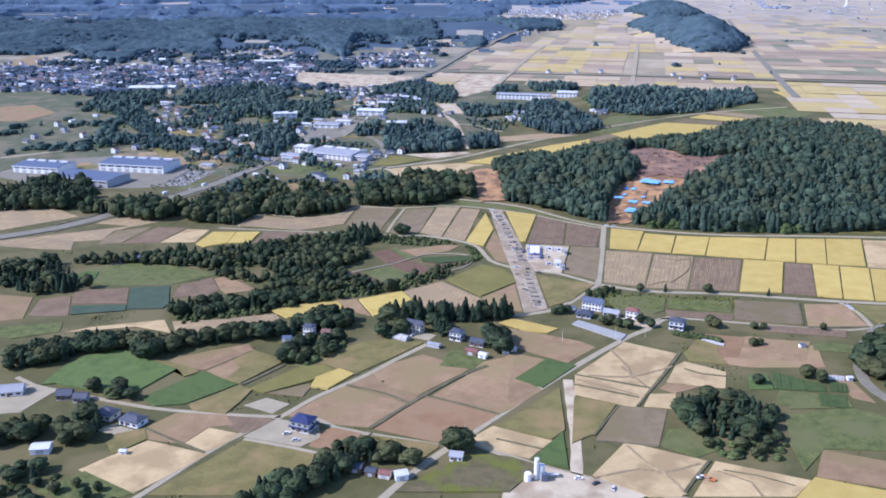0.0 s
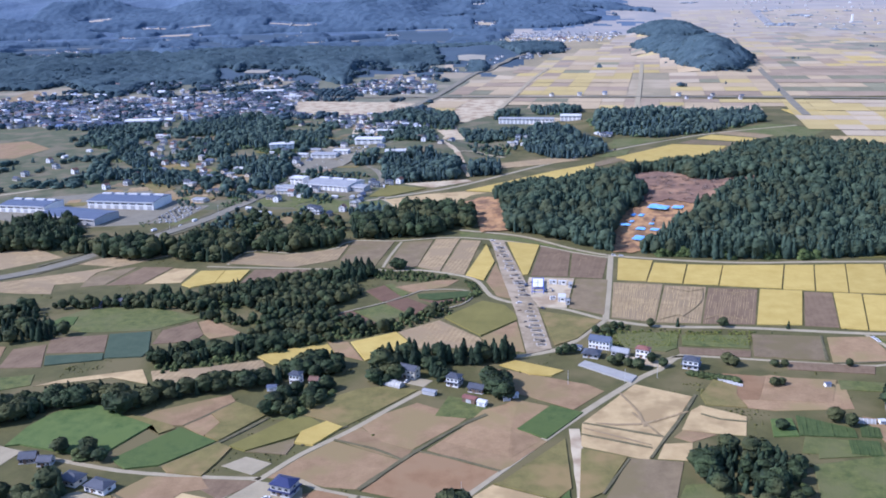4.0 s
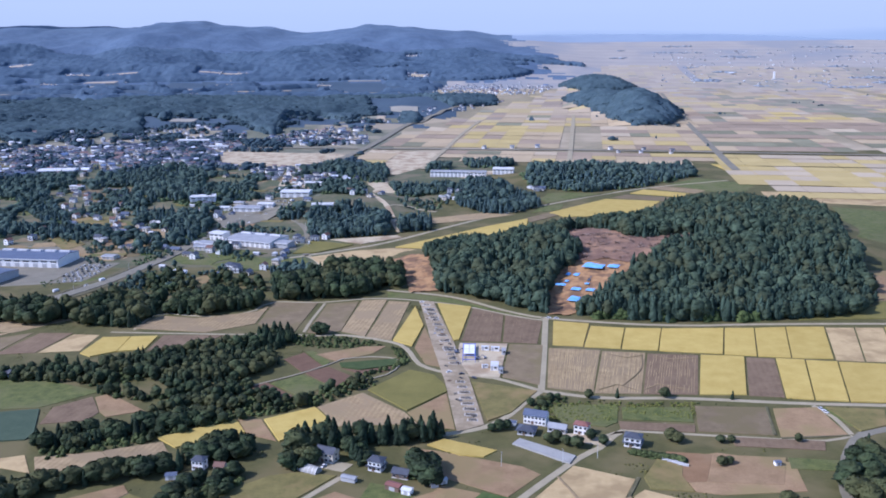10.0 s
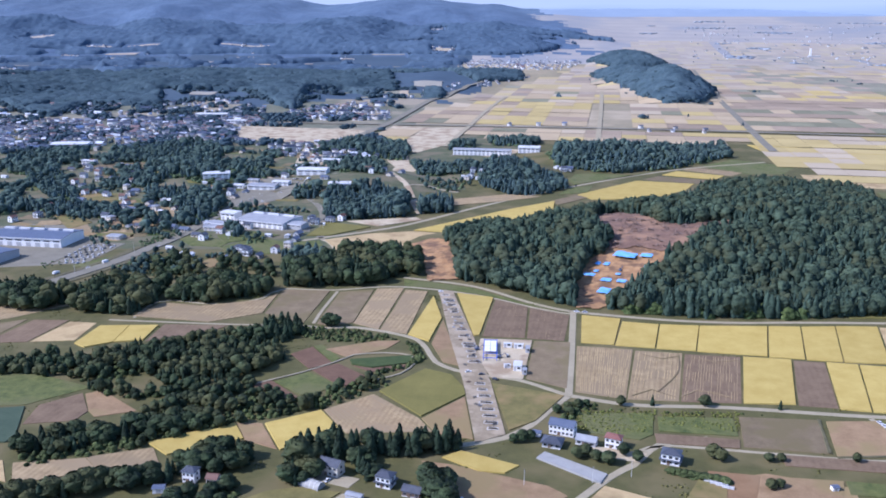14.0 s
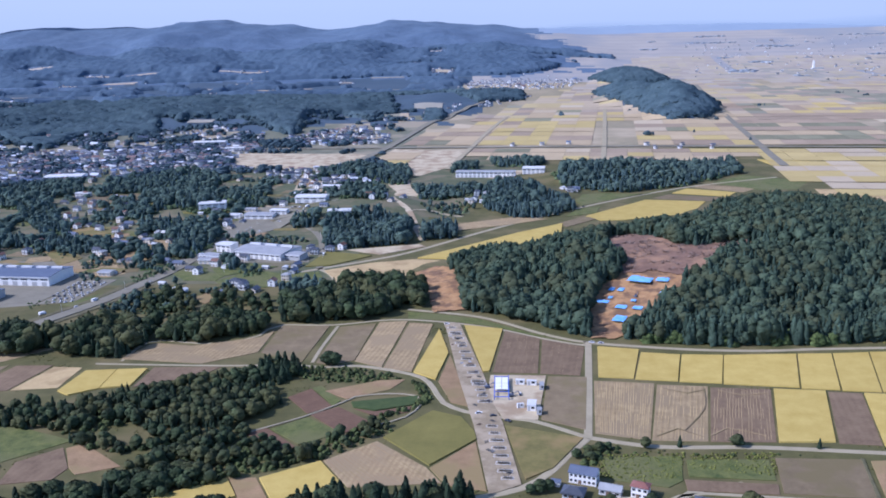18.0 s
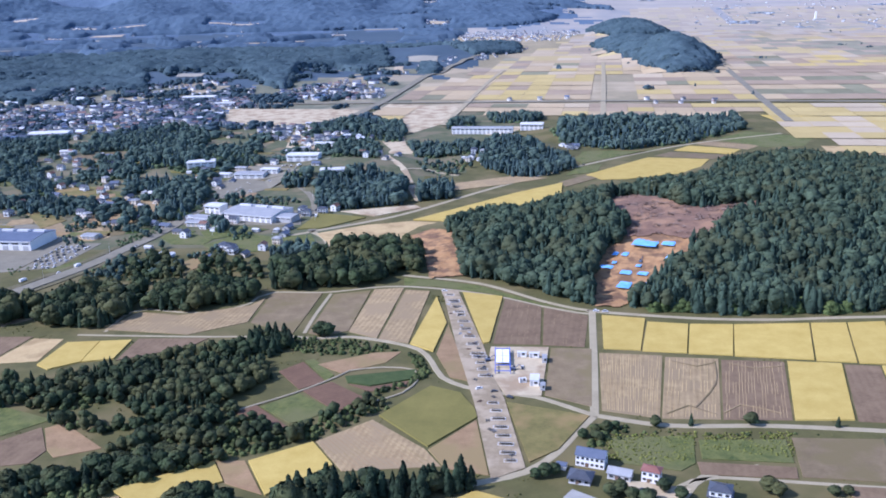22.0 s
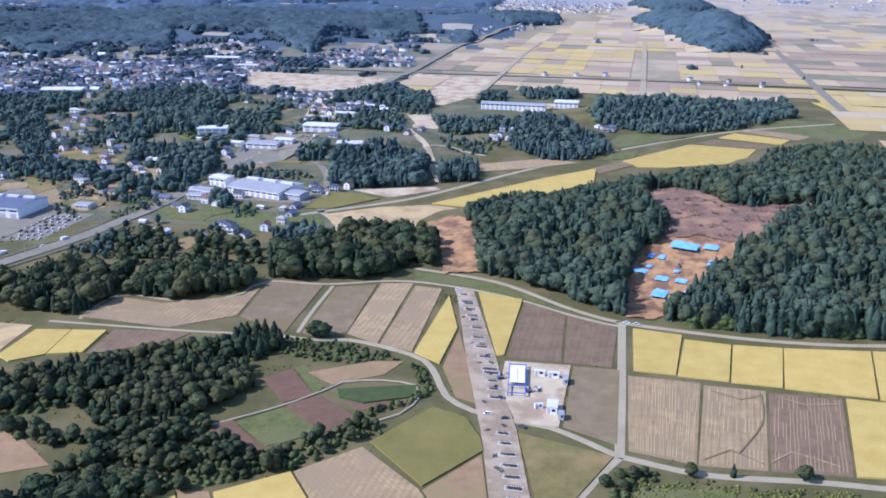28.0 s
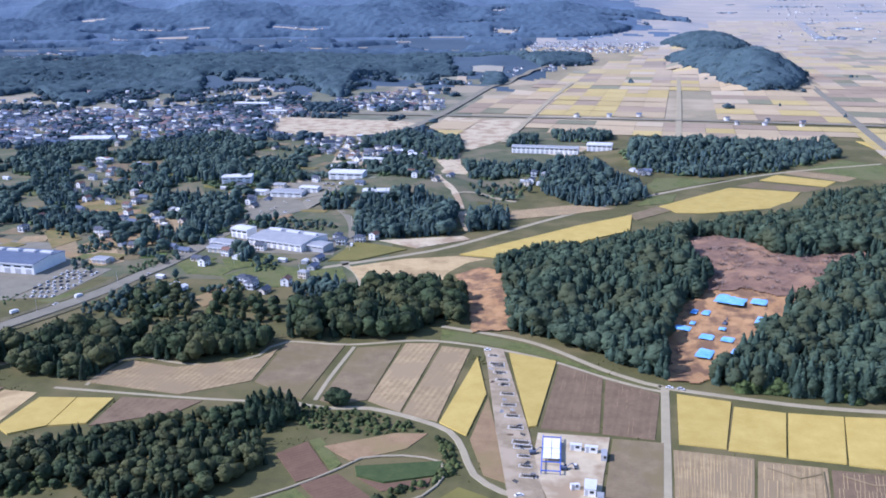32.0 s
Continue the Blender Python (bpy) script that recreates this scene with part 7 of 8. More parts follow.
ribbon("road", ((-128, 1080), (-98, 1230), (-64, 1460), (0, 1700), (90, 2100)), 10, M["asphalt"], 1.3, label="straight grey main road with a bridge")
ribbon("road", ((-420, 1250), (-174, 1223), (18, 1197), (166, 1178), (270, 1160), (420, 1128), (900, 1020)), 9, M["asphalt"], 1.2, label="raised grey road across the plain")
ribbon("lane", ((-18, 1019), (5, 1177), (36, 1398), (70, 1600)), 6, M["lane"], 1.1)
ribbon("lane", ((133, 990), (152, 1050), (171, 1170), (210, 1428), (250, 1700)), 6, M["lane"], 1.0)
ribbon("road", ((330, 990), (352, 1128), (440, 1650), (560, 2300)), 9, M["asphalt"], 1.0, label="grey road across the plain")
ribbon("lane", ((-420, 620), (-330, 690), (-290, 700), (-240, 690), (-190, 670)), 5, M["lane"])

SHOPS = [(-186.1, 777.7, 11, 6, 3, "pale_roof"), (-149.4, 780.1, 14, 7, 3.5, "pale_roof"), (-177.4, 799.6, 9, 5, 2.6, "grey_roof"), (-154.2, 882.0, 9, 6, 3, "pale_roof"), (-127.2, 915.0, 18, 7, 3.5, "pale_roof"), (-141.9, 896.7, 9, 6, 3, "grey_roof"), (-107.5, 928.7, 9, 6, 3, "pale_roof"), (-201.2, 767.3, 7, 5, 2.6, "blue_roof"), (-366.0, 904.8, 14, 6, 3.4, "pale_roof"), (-167.8, 635.2, 10, 6, 3, "grey_roof"), (-225.2, 610.2, 9, 6, 2.4, "grey_roof")]
for x, y, w, d, h, r in SHOPS:
    big(hall(w, d, h, "white_wall" if r != "grey_roof" else "cream_wall", r, 3, "small roadside shop with a %s roof" % {"pale_roof": "pale", "grey_roof": "grey", "blue_roof": "blue grey"}[r], 0), x, y, -12)
PARKING = [(-187.8, 731.1), (-172.6, 811.7), (-148.4, 854.9), (-125.2, 776.7), (-141.5, 737.6), (-164.7, 706.7)]
field("asphalt", *PARKING, label="wide grey asphalt parking ground by the shops")
field("gravel", (-189.1, 799.0), (-177.2, 829.4), (-164.1, 817.2), (-177.0, 794.8), label="pale sandy ground beside the shops")
field("gravel", (-84.6, 1000.4), (-77.0, 1036.6), (-57.3, 970.8), (-48.9, 899.2), (-59.4, 879.7), (-72.7, 924.0), label="pale sandy cut in the slope")
pk = random.Random(15)
parked = 0
while parked < 26:
    x, y = pk.uniform(min(p[0] for p in PARKING), max(p[0] for p in PARKING)), pk.uniform(min(p[1] for p in PARKING), max(p[1] for p in PARKING))
    if inside(x, y, PARKING) and all(abs(x - q[0]) > q[2] / 2 + 2 or abs(y - q[1]) > q[3] / 2 + 2 for q in SHOPS):
        parked += 1
        place(copy_thing(cars[pk.choice((0, 0, 1, 2))], Matrix()), x, y, pk.choice((-12, 78)))["group"] = "cars by the shops"
for i in range(48):
    x0, y0 = -239 + (i % 6) * 3.4 + (i // 6) * 0.5 + one.uniform(-0.5, 0.5), 552 + (i // 6) * 5.6 + one.uniform(-1.2, 1.2)
    if one.random() < 0.1:
        continue
    c = place(copy_thing(cars[one.choice((0, 0, 0, 0, 0, 1, 2))], Matrix()), x0, y0, 90 + one.uniform(-6, 6))
    c["group"] = "cars in the car park"
for x, y, t in ((-215, 541, 68), (-209, 552, 68), (-233, 494, 65), (-190, 590, 65), (-177, 650, 80), (-170, 700, 82), (-166, 735, 82), (-93, 650, 95), (-96, 668, 95), (-135, 790, 30), (-142, 795, 30), (-150, 780, 120), (-128, 788, 60), (-155, 790, 30), (60, 760, 45), (100, 798, 45)):
    place(copy_thing(one.choice(lorries) if one.random() < 0.3 else cars[one.choice((0, 1, 2))], Matrix()), x, y, t)
for x, y, h in ((27, 300, 9), (49, 302, 9), (-10, 219, 9), (62, 306, 9), (-92, 640, 10), (-110, 596, 10), (-150, 610, 10), (-103, 700, 10), (-200, 575, 10), (-218, 530, 10)):
    place(pole(h), x, y, one.uniform(0, 180))

# village houses: a few kinds, copied
kinds = [house(9, 7, 2, "white_wall", "dark_roof", "hip", True), house(10, 7, 1, "cream_wall", "dark_roof"), house(8, 7, 2, "white_wall", "brown_roof"), house(11, 7, 1, "grey_wall", "blue_roof"), house(8, 6.5, 2, "cream_wall", "grey_roof", "hip"),
         house(9, 7, 2, "white_wall", "dark_roof"), shed(9, 6, 3, "white_wall", "pale_roof"), shed(7, 5, 2.6, "grey_wall", "pale_roof")]
VILLAGE = [(-230, 878), (-163, 958), (-92, 951), (-124, 865), (-152, 784), (-201, 774)]
used = 0
homes = []
for x, y in ((-128, 572), (-120, 566), (-112, 578), (-135, 560), (-106, 590), (-144, 640), (-152, 622), (-168, 612), (-160, 628), (-186, 632), (-197, 640), (-178, 655), (-184, 700), (-192, 715), (-205, 735), (-214, 700), (-222, 690), (-232, 702), (-240, 716),
             (-255, 668), (-248, 660), (-180, 742), (-186, 752), (-176, 762), (-200, 765), (-118, 640), (-106, 622), (-112, 616), (-125, 618), (-100, 655), (-104, 664), (-88, 690), (-86, 700), (-82, 684), (-70, 690), (10, 822), (16, 818), (4, 826), (20, 832), (12, 838),
             (96, 862), (102, 870), (90, 872), (-60, 800), (-66, 812), (-72, 822), (-80, 815), (-76, 806), (-52, 830), (-90, 848), (-70, 850), (-320, 780), (-300, 760), (-335, 800), (-285, 745), (-268, 735), (-310, 860), (-290, 880), (-340, 830), (-262, 870), (-250, 900)):
    homes.append((x, y))
homes += [(-166.2, 608.4), (-173.1, 616.8), (-180.7, 584.6), (-168.1, 572), (-162.5, 566.8), (-134.8, 580.1), (-130.2, 576.6), (-139.6, 558.6), (-105.1, 606.4), (-228.7, 642.5), (-221, 641.8), (-221.6, 612.2), (-213.7, 657.7), (-228, 696.2), (-234.2, 730.8), (-227, 728), (-266.4, 758.7), (-280.6, 786.7), (-332.2, 783.2), (-322.4, 698.9), (-311, 699.7), (-187.2, 760.3), (-113.4, 784), (-90.1, 659.9), (-82.7, 666.9), (6.9, 817.8), (13.3, 843.9), (19.6, 806.5), (95.1, 867.3), (103.3, 879.6)]
vr = random.Random(21)
while len(homes) < 190:
    x, y = vr.uniform(-240, -60), vr.uniform(765, 1000)
    if inside(x, y, VILLAGE) and not in_any(x, y, list(AWAY.values())) and all(math.hypot(x - a, y - b) > 9.5 for a, b in homes):
        homes.append((x, y))
    elif vr.random() < 0.004:
        break
for i, (x, y) in enumerate(homes):
    k = vr.choice(kinds)
    t = vr.choice((-20, 70, -10, 80)) + vr.uniform(-8, 8)
    if i < len(kinds):
        place(kinds[i], x, y, t).scale = (0.62, 0.62, 0.62)
    else:
        place(copy_thing(k, Matrix()), x, y, t).scale = (0.62, 0.62, 0.62)

# gardens and small plots between the houses
gr = random.Random(44)
blocked = [p for p in AWAY.values()]
glade = random.Random(5)
for q in (GLADES[0], GLADES[1], GLADES[1], GLADES[4], GLADES[4]):
    for _ in range(9):
        x, y = glade.uniform(min(p[0] for p in q), max(p[0] for p in q)), glade.uniform(min(p[1] for p in q), max(p[1] for p in q))
        if inside(x, y, q) and all(math.hypot(x - a, y - b) > 8 for a, b in homes):
            homes.append((x, y))
            place(copy_thing(glade.choice(kinds), Matrix()), x, y, glade.choice((-20, 70))).scale = (0.62, 0.62, 0.62)
strewn("orchard_bushes", lambda x, y: inside(x, y, GLADES[2]) and bumpy(x, y, 12, 3.3) > -0.2, min(p[0] for p in GLADES[2]), max(p[0] for p in GLADES[2]), min(p[1] for p in GLADES[2]), max(p[1] for p in GLADES[2]), 4.5, 3.2, "light green scrub on a slope", material=M["village_shrub"])
for _ in range(150):
    x, y = gr.uniform(-420, -60), gr.uniform(600, 1010)
    if x < -0.2 * (y - 600) - 330 or x > -150 + (y - 640) * 0.2 or in_any(x, y, blocked):
        continue
    w, d, t = gr.uniform(8, 20), gr.uniform(7, 16), radians(gr.choice((-20, -10, 15)))
    c, s = math.cos(t), math.sin(t)
    field(gr.choice(("brown", "stubble", "olive", "verge", "olive", "greysoil", "verge", "green")), *[(x + u * w * c - v * d * s, y + u * w * s + v * d * c) for u, v in ((-0.5, -0.5), (0.5, -0.45), (0.5, 0.5), (-0.45, 0.5))])
for x, y in [(gr.uniform(-430, -200), gr.uniform(620, 990)) for _ in range(70)]:
    if not in_any(x, y, blocked) and not (-390 < x < -205 and 530 < y < 655) and all(math.hypot(x - a, y - b) > 11 for a, b in homes):
        homes.append((x, y))
        place(copy_thing(gr.choice(kinds), Matrix()), x, y, gr.choice((-20, 70)) + gr.uniform(-8, 8)).scale = (0.62, 0.62, 0.62)
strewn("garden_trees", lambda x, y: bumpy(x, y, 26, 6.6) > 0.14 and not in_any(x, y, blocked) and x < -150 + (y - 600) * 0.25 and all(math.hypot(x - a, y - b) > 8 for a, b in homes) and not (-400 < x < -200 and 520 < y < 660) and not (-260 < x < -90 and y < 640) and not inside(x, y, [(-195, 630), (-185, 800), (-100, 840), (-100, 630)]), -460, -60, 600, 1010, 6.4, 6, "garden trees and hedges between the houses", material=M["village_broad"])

ROOFS = [surface("far dark tiled roofs", (0.04, 0.05, 0.075), (0.07, 0.08, 0.11), 20, 6, bump=0, island=0.3, rough=0.6), surface("far grey roofs", (0.13, 0.14, 0.16), (0.2, 0.21, 0.23), 20, 6, bump=0, island=0.3, rough=0.6), surface("far brown roofs", (0.15, 0.1, 0.09), (0.22, 0.15, 0.13), 20, 6, bump=0, island=0.25, rough=0.7),
         surface("far pale roofs", (0.5, 0.52, 0.56), (0.66, 0.68, 0.7), 20, 6, bump=0, island=0.15, rough=0.5), surface("far blue roofs", (0.09, 0.13, 0.22), (0.13, 0.18, 0.28), 20, 6, bump=0, island=0.2, rough=0.5)]


# the town beyond: too many houses to count
def town(name, outline, n, seed, clear=7.5):
    r = random.Random(seed)
    xs, ys = [p[0] for p in outline], [p[1] for p in outline]
    wv, wf, rv, rf, done = [], [], [], [], []
    for _ in range(n * 6):
        x, y = r.uniform(min(xs), max(xs)), r.uniform(min(ys), max(ys))
        if not inside(x, y, outline) or in_any(x, y, list(AWAY.values())) or any(abs(x - a) < clear and abs(y - b) < clear for a, b in done):
            continue
        done.append((x, y))
        if len(done) > n:
            break
        w, d, h = r.uniform(4, 7.5), r.uniform(3.6, 5), r.choice((2.2, 3.2, 3.6, 3.8))
        if r.random() < 0.05:
            w, d, h = w * 2.2, d * 1.8, h * 1.3
        a = r.choice((-0.15, 1.42, 0.3)) + r.uniform(-0.2, 0.2)
        c, s, g = math.cos(a), math.sin(a), ground_z(x, y)
        q = lambda u, v, z: (x + u * c - v * s, y + u * s + v * c, g + z)
        o = len(wv)
        wv += [q(-w / 2, -d / 2, 0), q(w / 2, -d / 2, 0), q(w / 2, d / 2, 0), q(-w / 2, d / 2, 0), q(-w / 2, -d / 2, h), q(w / 2, -d / 2, h), q(w / 2, d / 2, h), q(-w / 2, d / 2, h)]
        wf += [(o, o + 1, o + 5, o + 4), (o + 1, o + 2, o + 6, o + 5), (o + 2, o + 3, o + 7, o + 6), (o + 3, o, o + 4, o + 7)]
        o = len(rv)
        e, rise = 0.5, d * 0.26
        rv += [q(-w / 2 - e, -d / 2 - e, h - 0.1), q(w / 2 + e, -d / 2 - e, h - 0.1), q(w / 2 + e, 0, h + rise), q(-w / 2 - e, 0, h + rise), q(w / 2 + e, d / 2 + e, h - 0.1), q(-w / 2 - e, d / 2 + e, h - 0.1)]
        rf += [(o, o + 1, o + 2, o + 3), (o + 3, o + 2, o + 4, o + 5)]
    m = len(wv)
    ob = soup(name, wv + rv, wf + [tuple(i + m for i in f) for f in rf], [M["town_wall"]] + ROOFS, [0] * len(wf) + sum([[k, k] for k in r.choices(range(1, 6), (6, 3, 2, 1, 0.8), k=len(rf) // 2)], []))
    return tagged(ob, "crowded small town houses with grey and brown roofs", "houses", kind="stuff")


town("town_houses", [(-760, 1230), (-640, 1240), (-464, 1270), (-358, 1296), (-300, 1304), (-260, 1210), (-290, 1190), (-265, 1080), (-224, 1040), (-298, 1060), (-326, 1021), (-500, 980), (-700, 1000)], 900, 31, 5.6)
town("town_houses", [(-265, 1370), (-174, 1460), (-110, 1360), (-100, 1260), (-161, 1245), (-230, 1267)], 130, 32, 6)
town("town_houses", [(-230, 1030), (-120, 1062), (-60, 975), (-100, 930), (-190, 960)], 60, 35)
town("town_houses", [(-760, 1260), (-640, 1280), (-500, 1300), (-420, 1480), (-700, 1400)], 60, 39, 12)
town("town_houses", [(-480, 1300), (-300, 1310), (-270, 1400), (-420, 1500)], 46, 40, 10)
town("town_houses", [(-130, 1420), (-60, 1600), (60, 1800), (150, 2080), (110, 2080), (20, 1810), (-95, 1600), (-160, 1460)], 60, 41, 9)
town("town_houses", [(-40, 2460), (80, 2300), (170, 2290), (260, 2330), (330, 2650), (130, 2740), (20, 2700)], 190, 33, 11)
town("town_houses", [(210, 1146), (340, 1124), (342, 1130), (212, 1152)], 3, 37, 14)
town("town_houses", [(600, 2600), (2000, 2500), (2400, 3900), (900, 3900)], 330, 38, 18)
town("town_houses", [(40, 1212), (330, 1150), (332, 1182), (44, 1240)], 6, 42, 30)
for k, (cx, cy, hw, hd, kind) in enumerate(CLEARINGS):
    if kind in (3, 4):
        town("town_houses", [(cx - hw, cy - hd), (cx + hw, cy - hd), (cx + hw, cy + hd), (cx - hw, cy + hd)], 9 if kind == 3 else 5, 50 + k, 9)
town("town_houses", [(-1700, 2700), (300, 2800), (100, 3400), (-1800, 3400)], 60, 70, 30)

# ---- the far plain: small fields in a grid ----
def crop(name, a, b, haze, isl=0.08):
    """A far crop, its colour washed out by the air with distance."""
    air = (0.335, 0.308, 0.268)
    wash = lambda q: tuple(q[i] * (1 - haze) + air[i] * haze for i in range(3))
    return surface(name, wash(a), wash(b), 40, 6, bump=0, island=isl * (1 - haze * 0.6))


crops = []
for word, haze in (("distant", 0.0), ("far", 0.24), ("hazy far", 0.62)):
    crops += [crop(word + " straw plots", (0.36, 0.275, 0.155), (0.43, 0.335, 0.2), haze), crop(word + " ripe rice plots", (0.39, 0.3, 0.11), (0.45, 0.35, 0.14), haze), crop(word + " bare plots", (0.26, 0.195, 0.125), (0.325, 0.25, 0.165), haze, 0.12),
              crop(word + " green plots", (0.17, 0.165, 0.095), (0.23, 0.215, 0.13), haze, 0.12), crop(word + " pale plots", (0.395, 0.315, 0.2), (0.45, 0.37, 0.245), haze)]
pr = random.Random(77)
vs, fs, idx = [], [], []
U, V = Vector((0.984, -0.178)), Vector((0.155, 0.988))
O = Vector((171, 1178))
EAST = [(-110, 1210), (-85, 1210), (0, 1170), (0, 1050), (-60, 970)]
for j in range(-10, 46):
    i, cols = -60, random.Random(j // 7)
    while i < 120:
        wide = cols.choice((1, 1, 1, 1.5))
        a, i = i, i + wide
        if j in (0, -1) or (wide == 1 and int(a) % 12 == 0):
            continue
        d = 48.4 if j > 0 else 32
        p = O + U * (a * 29) + V * (j * 50 - 34 if j > 0 else j * 34 + 14) + V * (1.2 if j % 4 else 4.0)
        if not (0.02 * p.y - 130 < p.x - (p.y - 1178) * 0.08 < p.y * 0.75) or p.x < max(-110, -20 + (p.y - 1500) * 0.33) or (p.y < 1060 and p.x < 96) or (p.y < 1040 and p.x < 300):
            continue
        if ground_z(p.x, p.y) - rise(p.y) > 1.0 or inside(p.x, p.y, EAST):
            continue
        blk = 0.5 + 0.5 * bumpy(p.x, p.y, 170, 12.0)
        weed = bumpy(p.x, p.y, 260, 21.0)
        east = p.x - (290 + (p.y - 948) * 0.2)          # east of the road across the plain
        k = pr.choices(range(5), (4, 1.2 + 4 * blk, 3.6, 0.7 + 5 * max(0, weed), 1.6))[0] if pr.random() > 0.45 else (3 if weed > 0.3 else 1 if blk > 0.62 else 0 if blk > 0.35 else 2)
        if east > 0 and 1130 < p.y < 1500:
            k = (2, 2, 3, 0, 2, 3, 2)[j % 7] if pr.random() > 0.12 else k
        elif east > 0 and p.y < 1130:
            k = 1 if pr.random() < 0.72 else 4
        elif (p.x - 760) ** 2 / 75 ** 2 + (p.y - 1800) ** 2 / 260 ** 2 < 1 or east > 620 + 60 * blk:
            k = 3 if pr.random() < 0.85 else 2
        # further fields take the crops with more haze put into their colour
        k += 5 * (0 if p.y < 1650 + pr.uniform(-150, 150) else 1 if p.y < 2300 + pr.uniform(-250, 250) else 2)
        b = p + U * (29 * wide - 0.35)
        o = len(vs)
        for q in (p, b, b + V * d, p + V * d):
            vs.append((q.x, q.y, ground_z(q.x, q.y) + 0.5 + 0.1 * ((int(a * 2) + j) % 3)))
        fs.append((o, o + 1, o + 2, o + 3))
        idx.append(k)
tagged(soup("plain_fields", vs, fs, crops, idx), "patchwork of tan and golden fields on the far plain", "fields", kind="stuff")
# pale clearings among the far woods, draped over the land
vs, fs, idx = [], [], []
for cx, cy, hw, hd, kind in CLEARINGS:
    n = 8
    o = len(vs)
    for v in range(n + 1):
        for u in range(n + 1):
            x, y = cx + hw * 0.7 * (u / n * 2 - 1), cy + hd * 0.55 * (v / n * 2 - 1)
            x, y = x + hw * 0.25 * bumpy(y, x, 60, 3.0), y + hd * 0.3 * bumpy(x, y, 50, 9.0)
            vs.append((x, y, ground_z(x, y) + 1.2))
    for v in range(n):
        for u in range(n):
            fs.append((o + v * (n + 1) + u, o + v * (n + 1) + u + 1, o + (v + 1) * (n + 1) + u + 1, o + (v + 1) * (n + 1) + u))
            idx.append({0: 10, 1: 8 if u < 5 else 5, 2: 13, 3: 9, 4: 14}[kind])
tagged(soup("valley_plots", vs, fs, crops, idx, smooth=True), "pale tan plots among the far wooded hills", "fields", kind="stuff")
# a pale tower on the plain
tw = new("tower")
part("shaft", prism(bmesh.new(), [(-3, -3), (3, -3), (3, 3), (-3, 3)], 0, 27, 0.8), M["white_wall"], tw)
part("hall", box(bmesh.new(), 12, 0, 0, 36, 14, 5), M["grey_wall"], tw)
tagged(tw, "tall pale tower block on the far plain", "tower")
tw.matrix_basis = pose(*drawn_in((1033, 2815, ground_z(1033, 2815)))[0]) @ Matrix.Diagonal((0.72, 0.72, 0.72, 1))

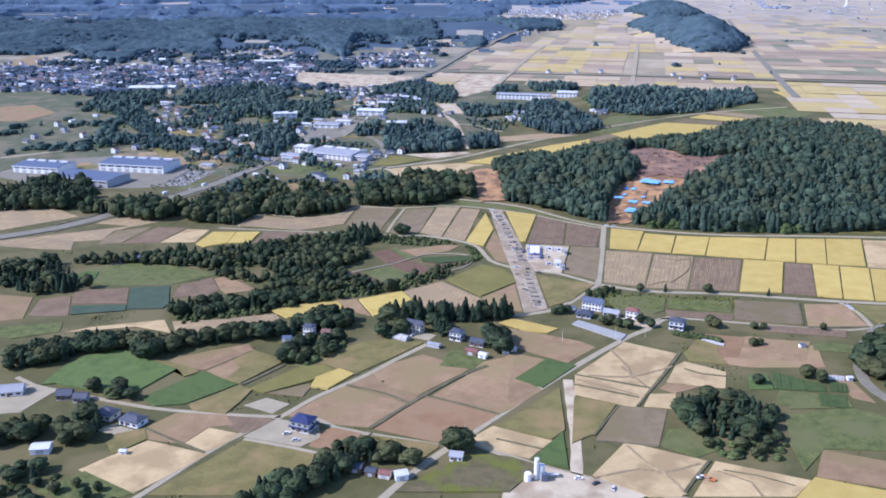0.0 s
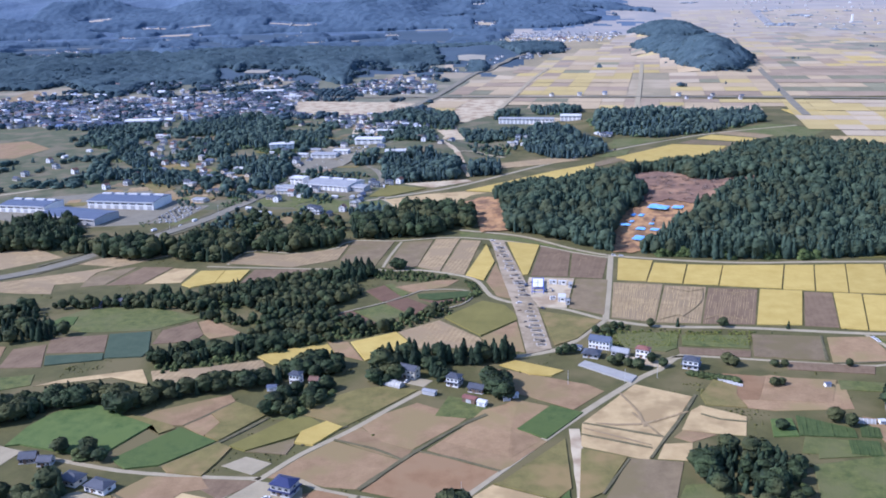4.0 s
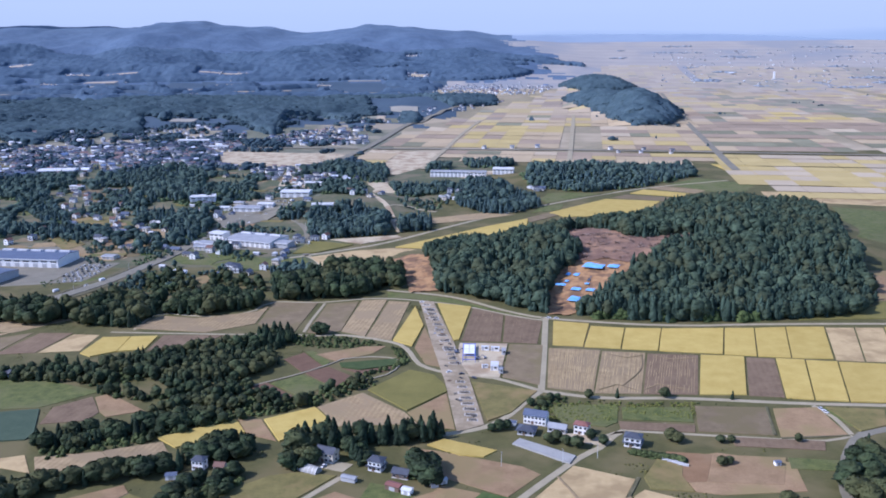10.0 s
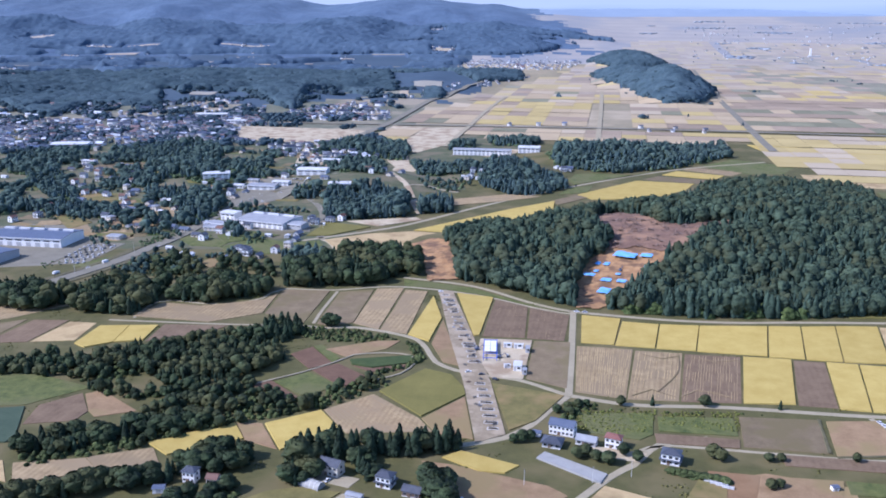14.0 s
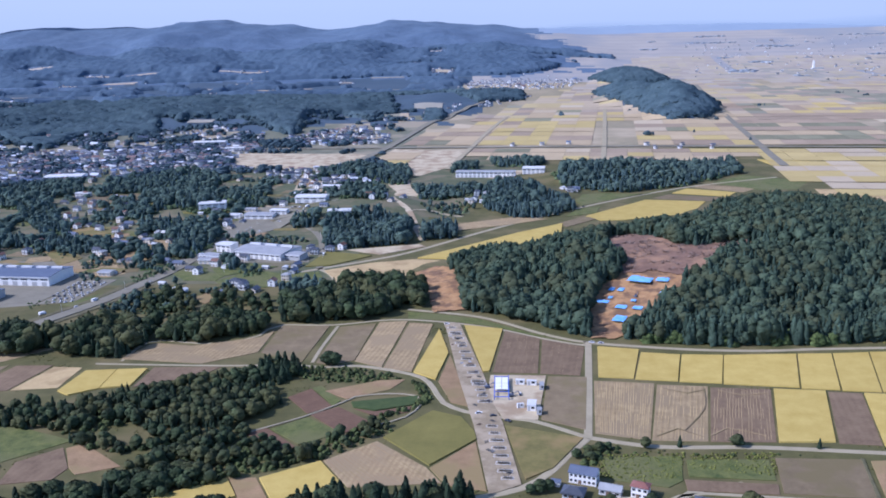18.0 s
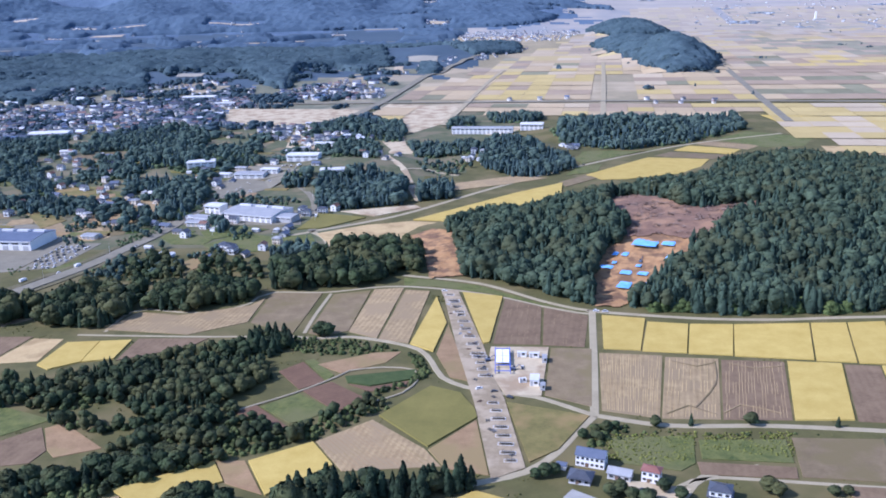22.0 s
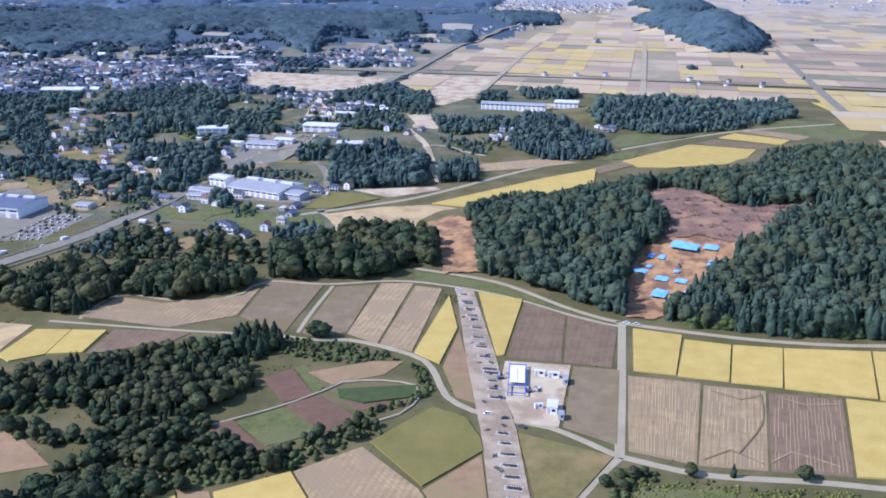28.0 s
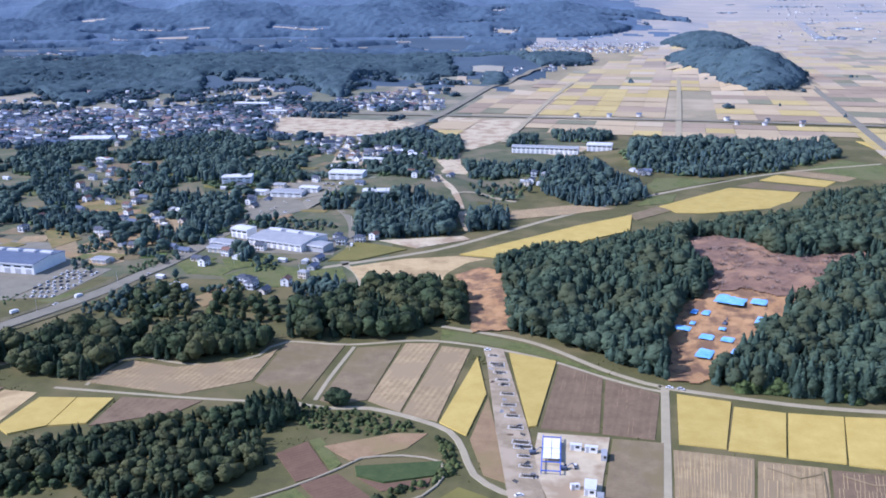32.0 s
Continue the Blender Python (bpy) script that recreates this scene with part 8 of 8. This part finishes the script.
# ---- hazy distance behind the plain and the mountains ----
# glowing sheet added in front of the low sky, haze and cloud painted in
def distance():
    m = bpy.data.materials.new("glowing pale blue distance")
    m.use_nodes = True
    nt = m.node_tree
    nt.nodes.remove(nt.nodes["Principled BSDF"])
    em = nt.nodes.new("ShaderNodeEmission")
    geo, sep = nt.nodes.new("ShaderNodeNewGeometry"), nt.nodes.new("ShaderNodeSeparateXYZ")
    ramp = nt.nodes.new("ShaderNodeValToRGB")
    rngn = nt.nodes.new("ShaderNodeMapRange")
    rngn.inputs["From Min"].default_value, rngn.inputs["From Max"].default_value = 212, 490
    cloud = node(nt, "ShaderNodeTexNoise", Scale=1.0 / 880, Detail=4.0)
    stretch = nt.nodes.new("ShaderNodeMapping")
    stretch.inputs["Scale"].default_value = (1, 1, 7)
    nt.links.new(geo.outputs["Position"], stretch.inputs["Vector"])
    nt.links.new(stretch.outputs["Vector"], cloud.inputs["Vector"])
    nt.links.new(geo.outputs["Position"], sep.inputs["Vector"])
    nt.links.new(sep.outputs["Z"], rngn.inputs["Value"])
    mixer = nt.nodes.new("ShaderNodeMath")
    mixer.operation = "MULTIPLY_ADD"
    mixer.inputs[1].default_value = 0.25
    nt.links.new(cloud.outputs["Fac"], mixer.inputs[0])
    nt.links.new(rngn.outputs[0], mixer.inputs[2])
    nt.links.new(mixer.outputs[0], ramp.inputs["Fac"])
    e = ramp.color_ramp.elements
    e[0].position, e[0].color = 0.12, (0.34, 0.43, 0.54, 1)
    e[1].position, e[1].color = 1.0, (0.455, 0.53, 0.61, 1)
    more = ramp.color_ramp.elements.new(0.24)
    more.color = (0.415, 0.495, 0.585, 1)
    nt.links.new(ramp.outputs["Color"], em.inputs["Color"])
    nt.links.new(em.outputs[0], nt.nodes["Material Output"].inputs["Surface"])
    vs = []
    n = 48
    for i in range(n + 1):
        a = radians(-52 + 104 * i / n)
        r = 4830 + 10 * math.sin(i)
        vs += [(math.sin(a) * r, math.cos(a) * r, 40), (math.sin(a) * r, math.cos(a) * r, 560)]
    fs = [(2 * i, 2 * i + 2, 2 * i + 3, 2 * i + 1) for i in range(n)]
    tagged(soup("backdrop", vs, fs, m), "glowing backdrop of pale blue hazy sky over the far horizon", "sky", kind="structure")


distance()

# ---- weeds and rough grass on the idle ground between the fields ----
def weeds():
    r = random.Random(61)
    kinds = [leafy("shrub", 300 + i, 6, 4) for i in range(5)]
    allv, allf, o = [], [], 0
    y = 172.0
    while y < 520:
        x = -0.55 * y - 20
        while x < min(215, 0.52 * y + 10):
            px, py = x + r.uniform(-0.9, 0.9), y + r.uniform(-0.9, 0.9)
            x += 2.0
            thick = bumpy(px, py, 16, 2.2) + 0.6 * bumpy(px, py, 5, 7.7)
            if thick < 0.32 or (int(px // 1.5), int(py // 1.5)) in LANES or ground_z(px, py) > 1:
                continue
            if any(a < px < b and c < py < d and inside(px, py, q) for a, b, c, d, q in PLANS) or any(abs(px - a) < 6 and abs(py - b) < 6 for a, b in HOMES):
                continue
            v, f = r.choice(kinds)
            h = r.uniform(0.12, 0.3) + 0.7 * max(0, thick - 0.5)
            w = h * r.uniform(1.8, 4.0)
            allv.append(v * (w, w, h) + (px, py, ground_z(px, py) - 0.05))
            allf.append(f + o)
            o += len(v)
        y += 2.0
    tagged(soup("weeds", np.concatenate(allv), np.concatenate(allf), M["weeds"]), "tufts of rough weeds on idle ground", "weeds", kind="stuff")


weeds()
IDLE = [[(45.4, 354.7), (80.6, 356.2), (74.7, 338.4), (60.2, 334.4), (48.3, 340.1)], [(81.5, 355.5), (111.3, 355.4), (106.5, 338.9), (79.3, 343.8)]]
strewn("tall_weeds", lambda x, y: in_any(x, y, IDLE) and bumpy(x, y, 6, 3.1) > -0.4, 30, 140, 330, 362, 1.1, 0.65, "tall yellow green weeds on idle plots", material=M["tall_weeds"])

# ---- the plan set to metres ----
for ob in list(scene.objects):
    if ob.parent is None and ob.type in ("MESH", "EMPTY"):
        if ob.type == "MESH" and ob.data.users == 1 and not ob.children and ob.matrix_basis == Matrix():
            ob.data.transform(Matrix.Scale(UNIT, 4))
        else:
            ob.matrix_basis = Matrix.Scale(UNIT, 4) @ ob.matrix_basis
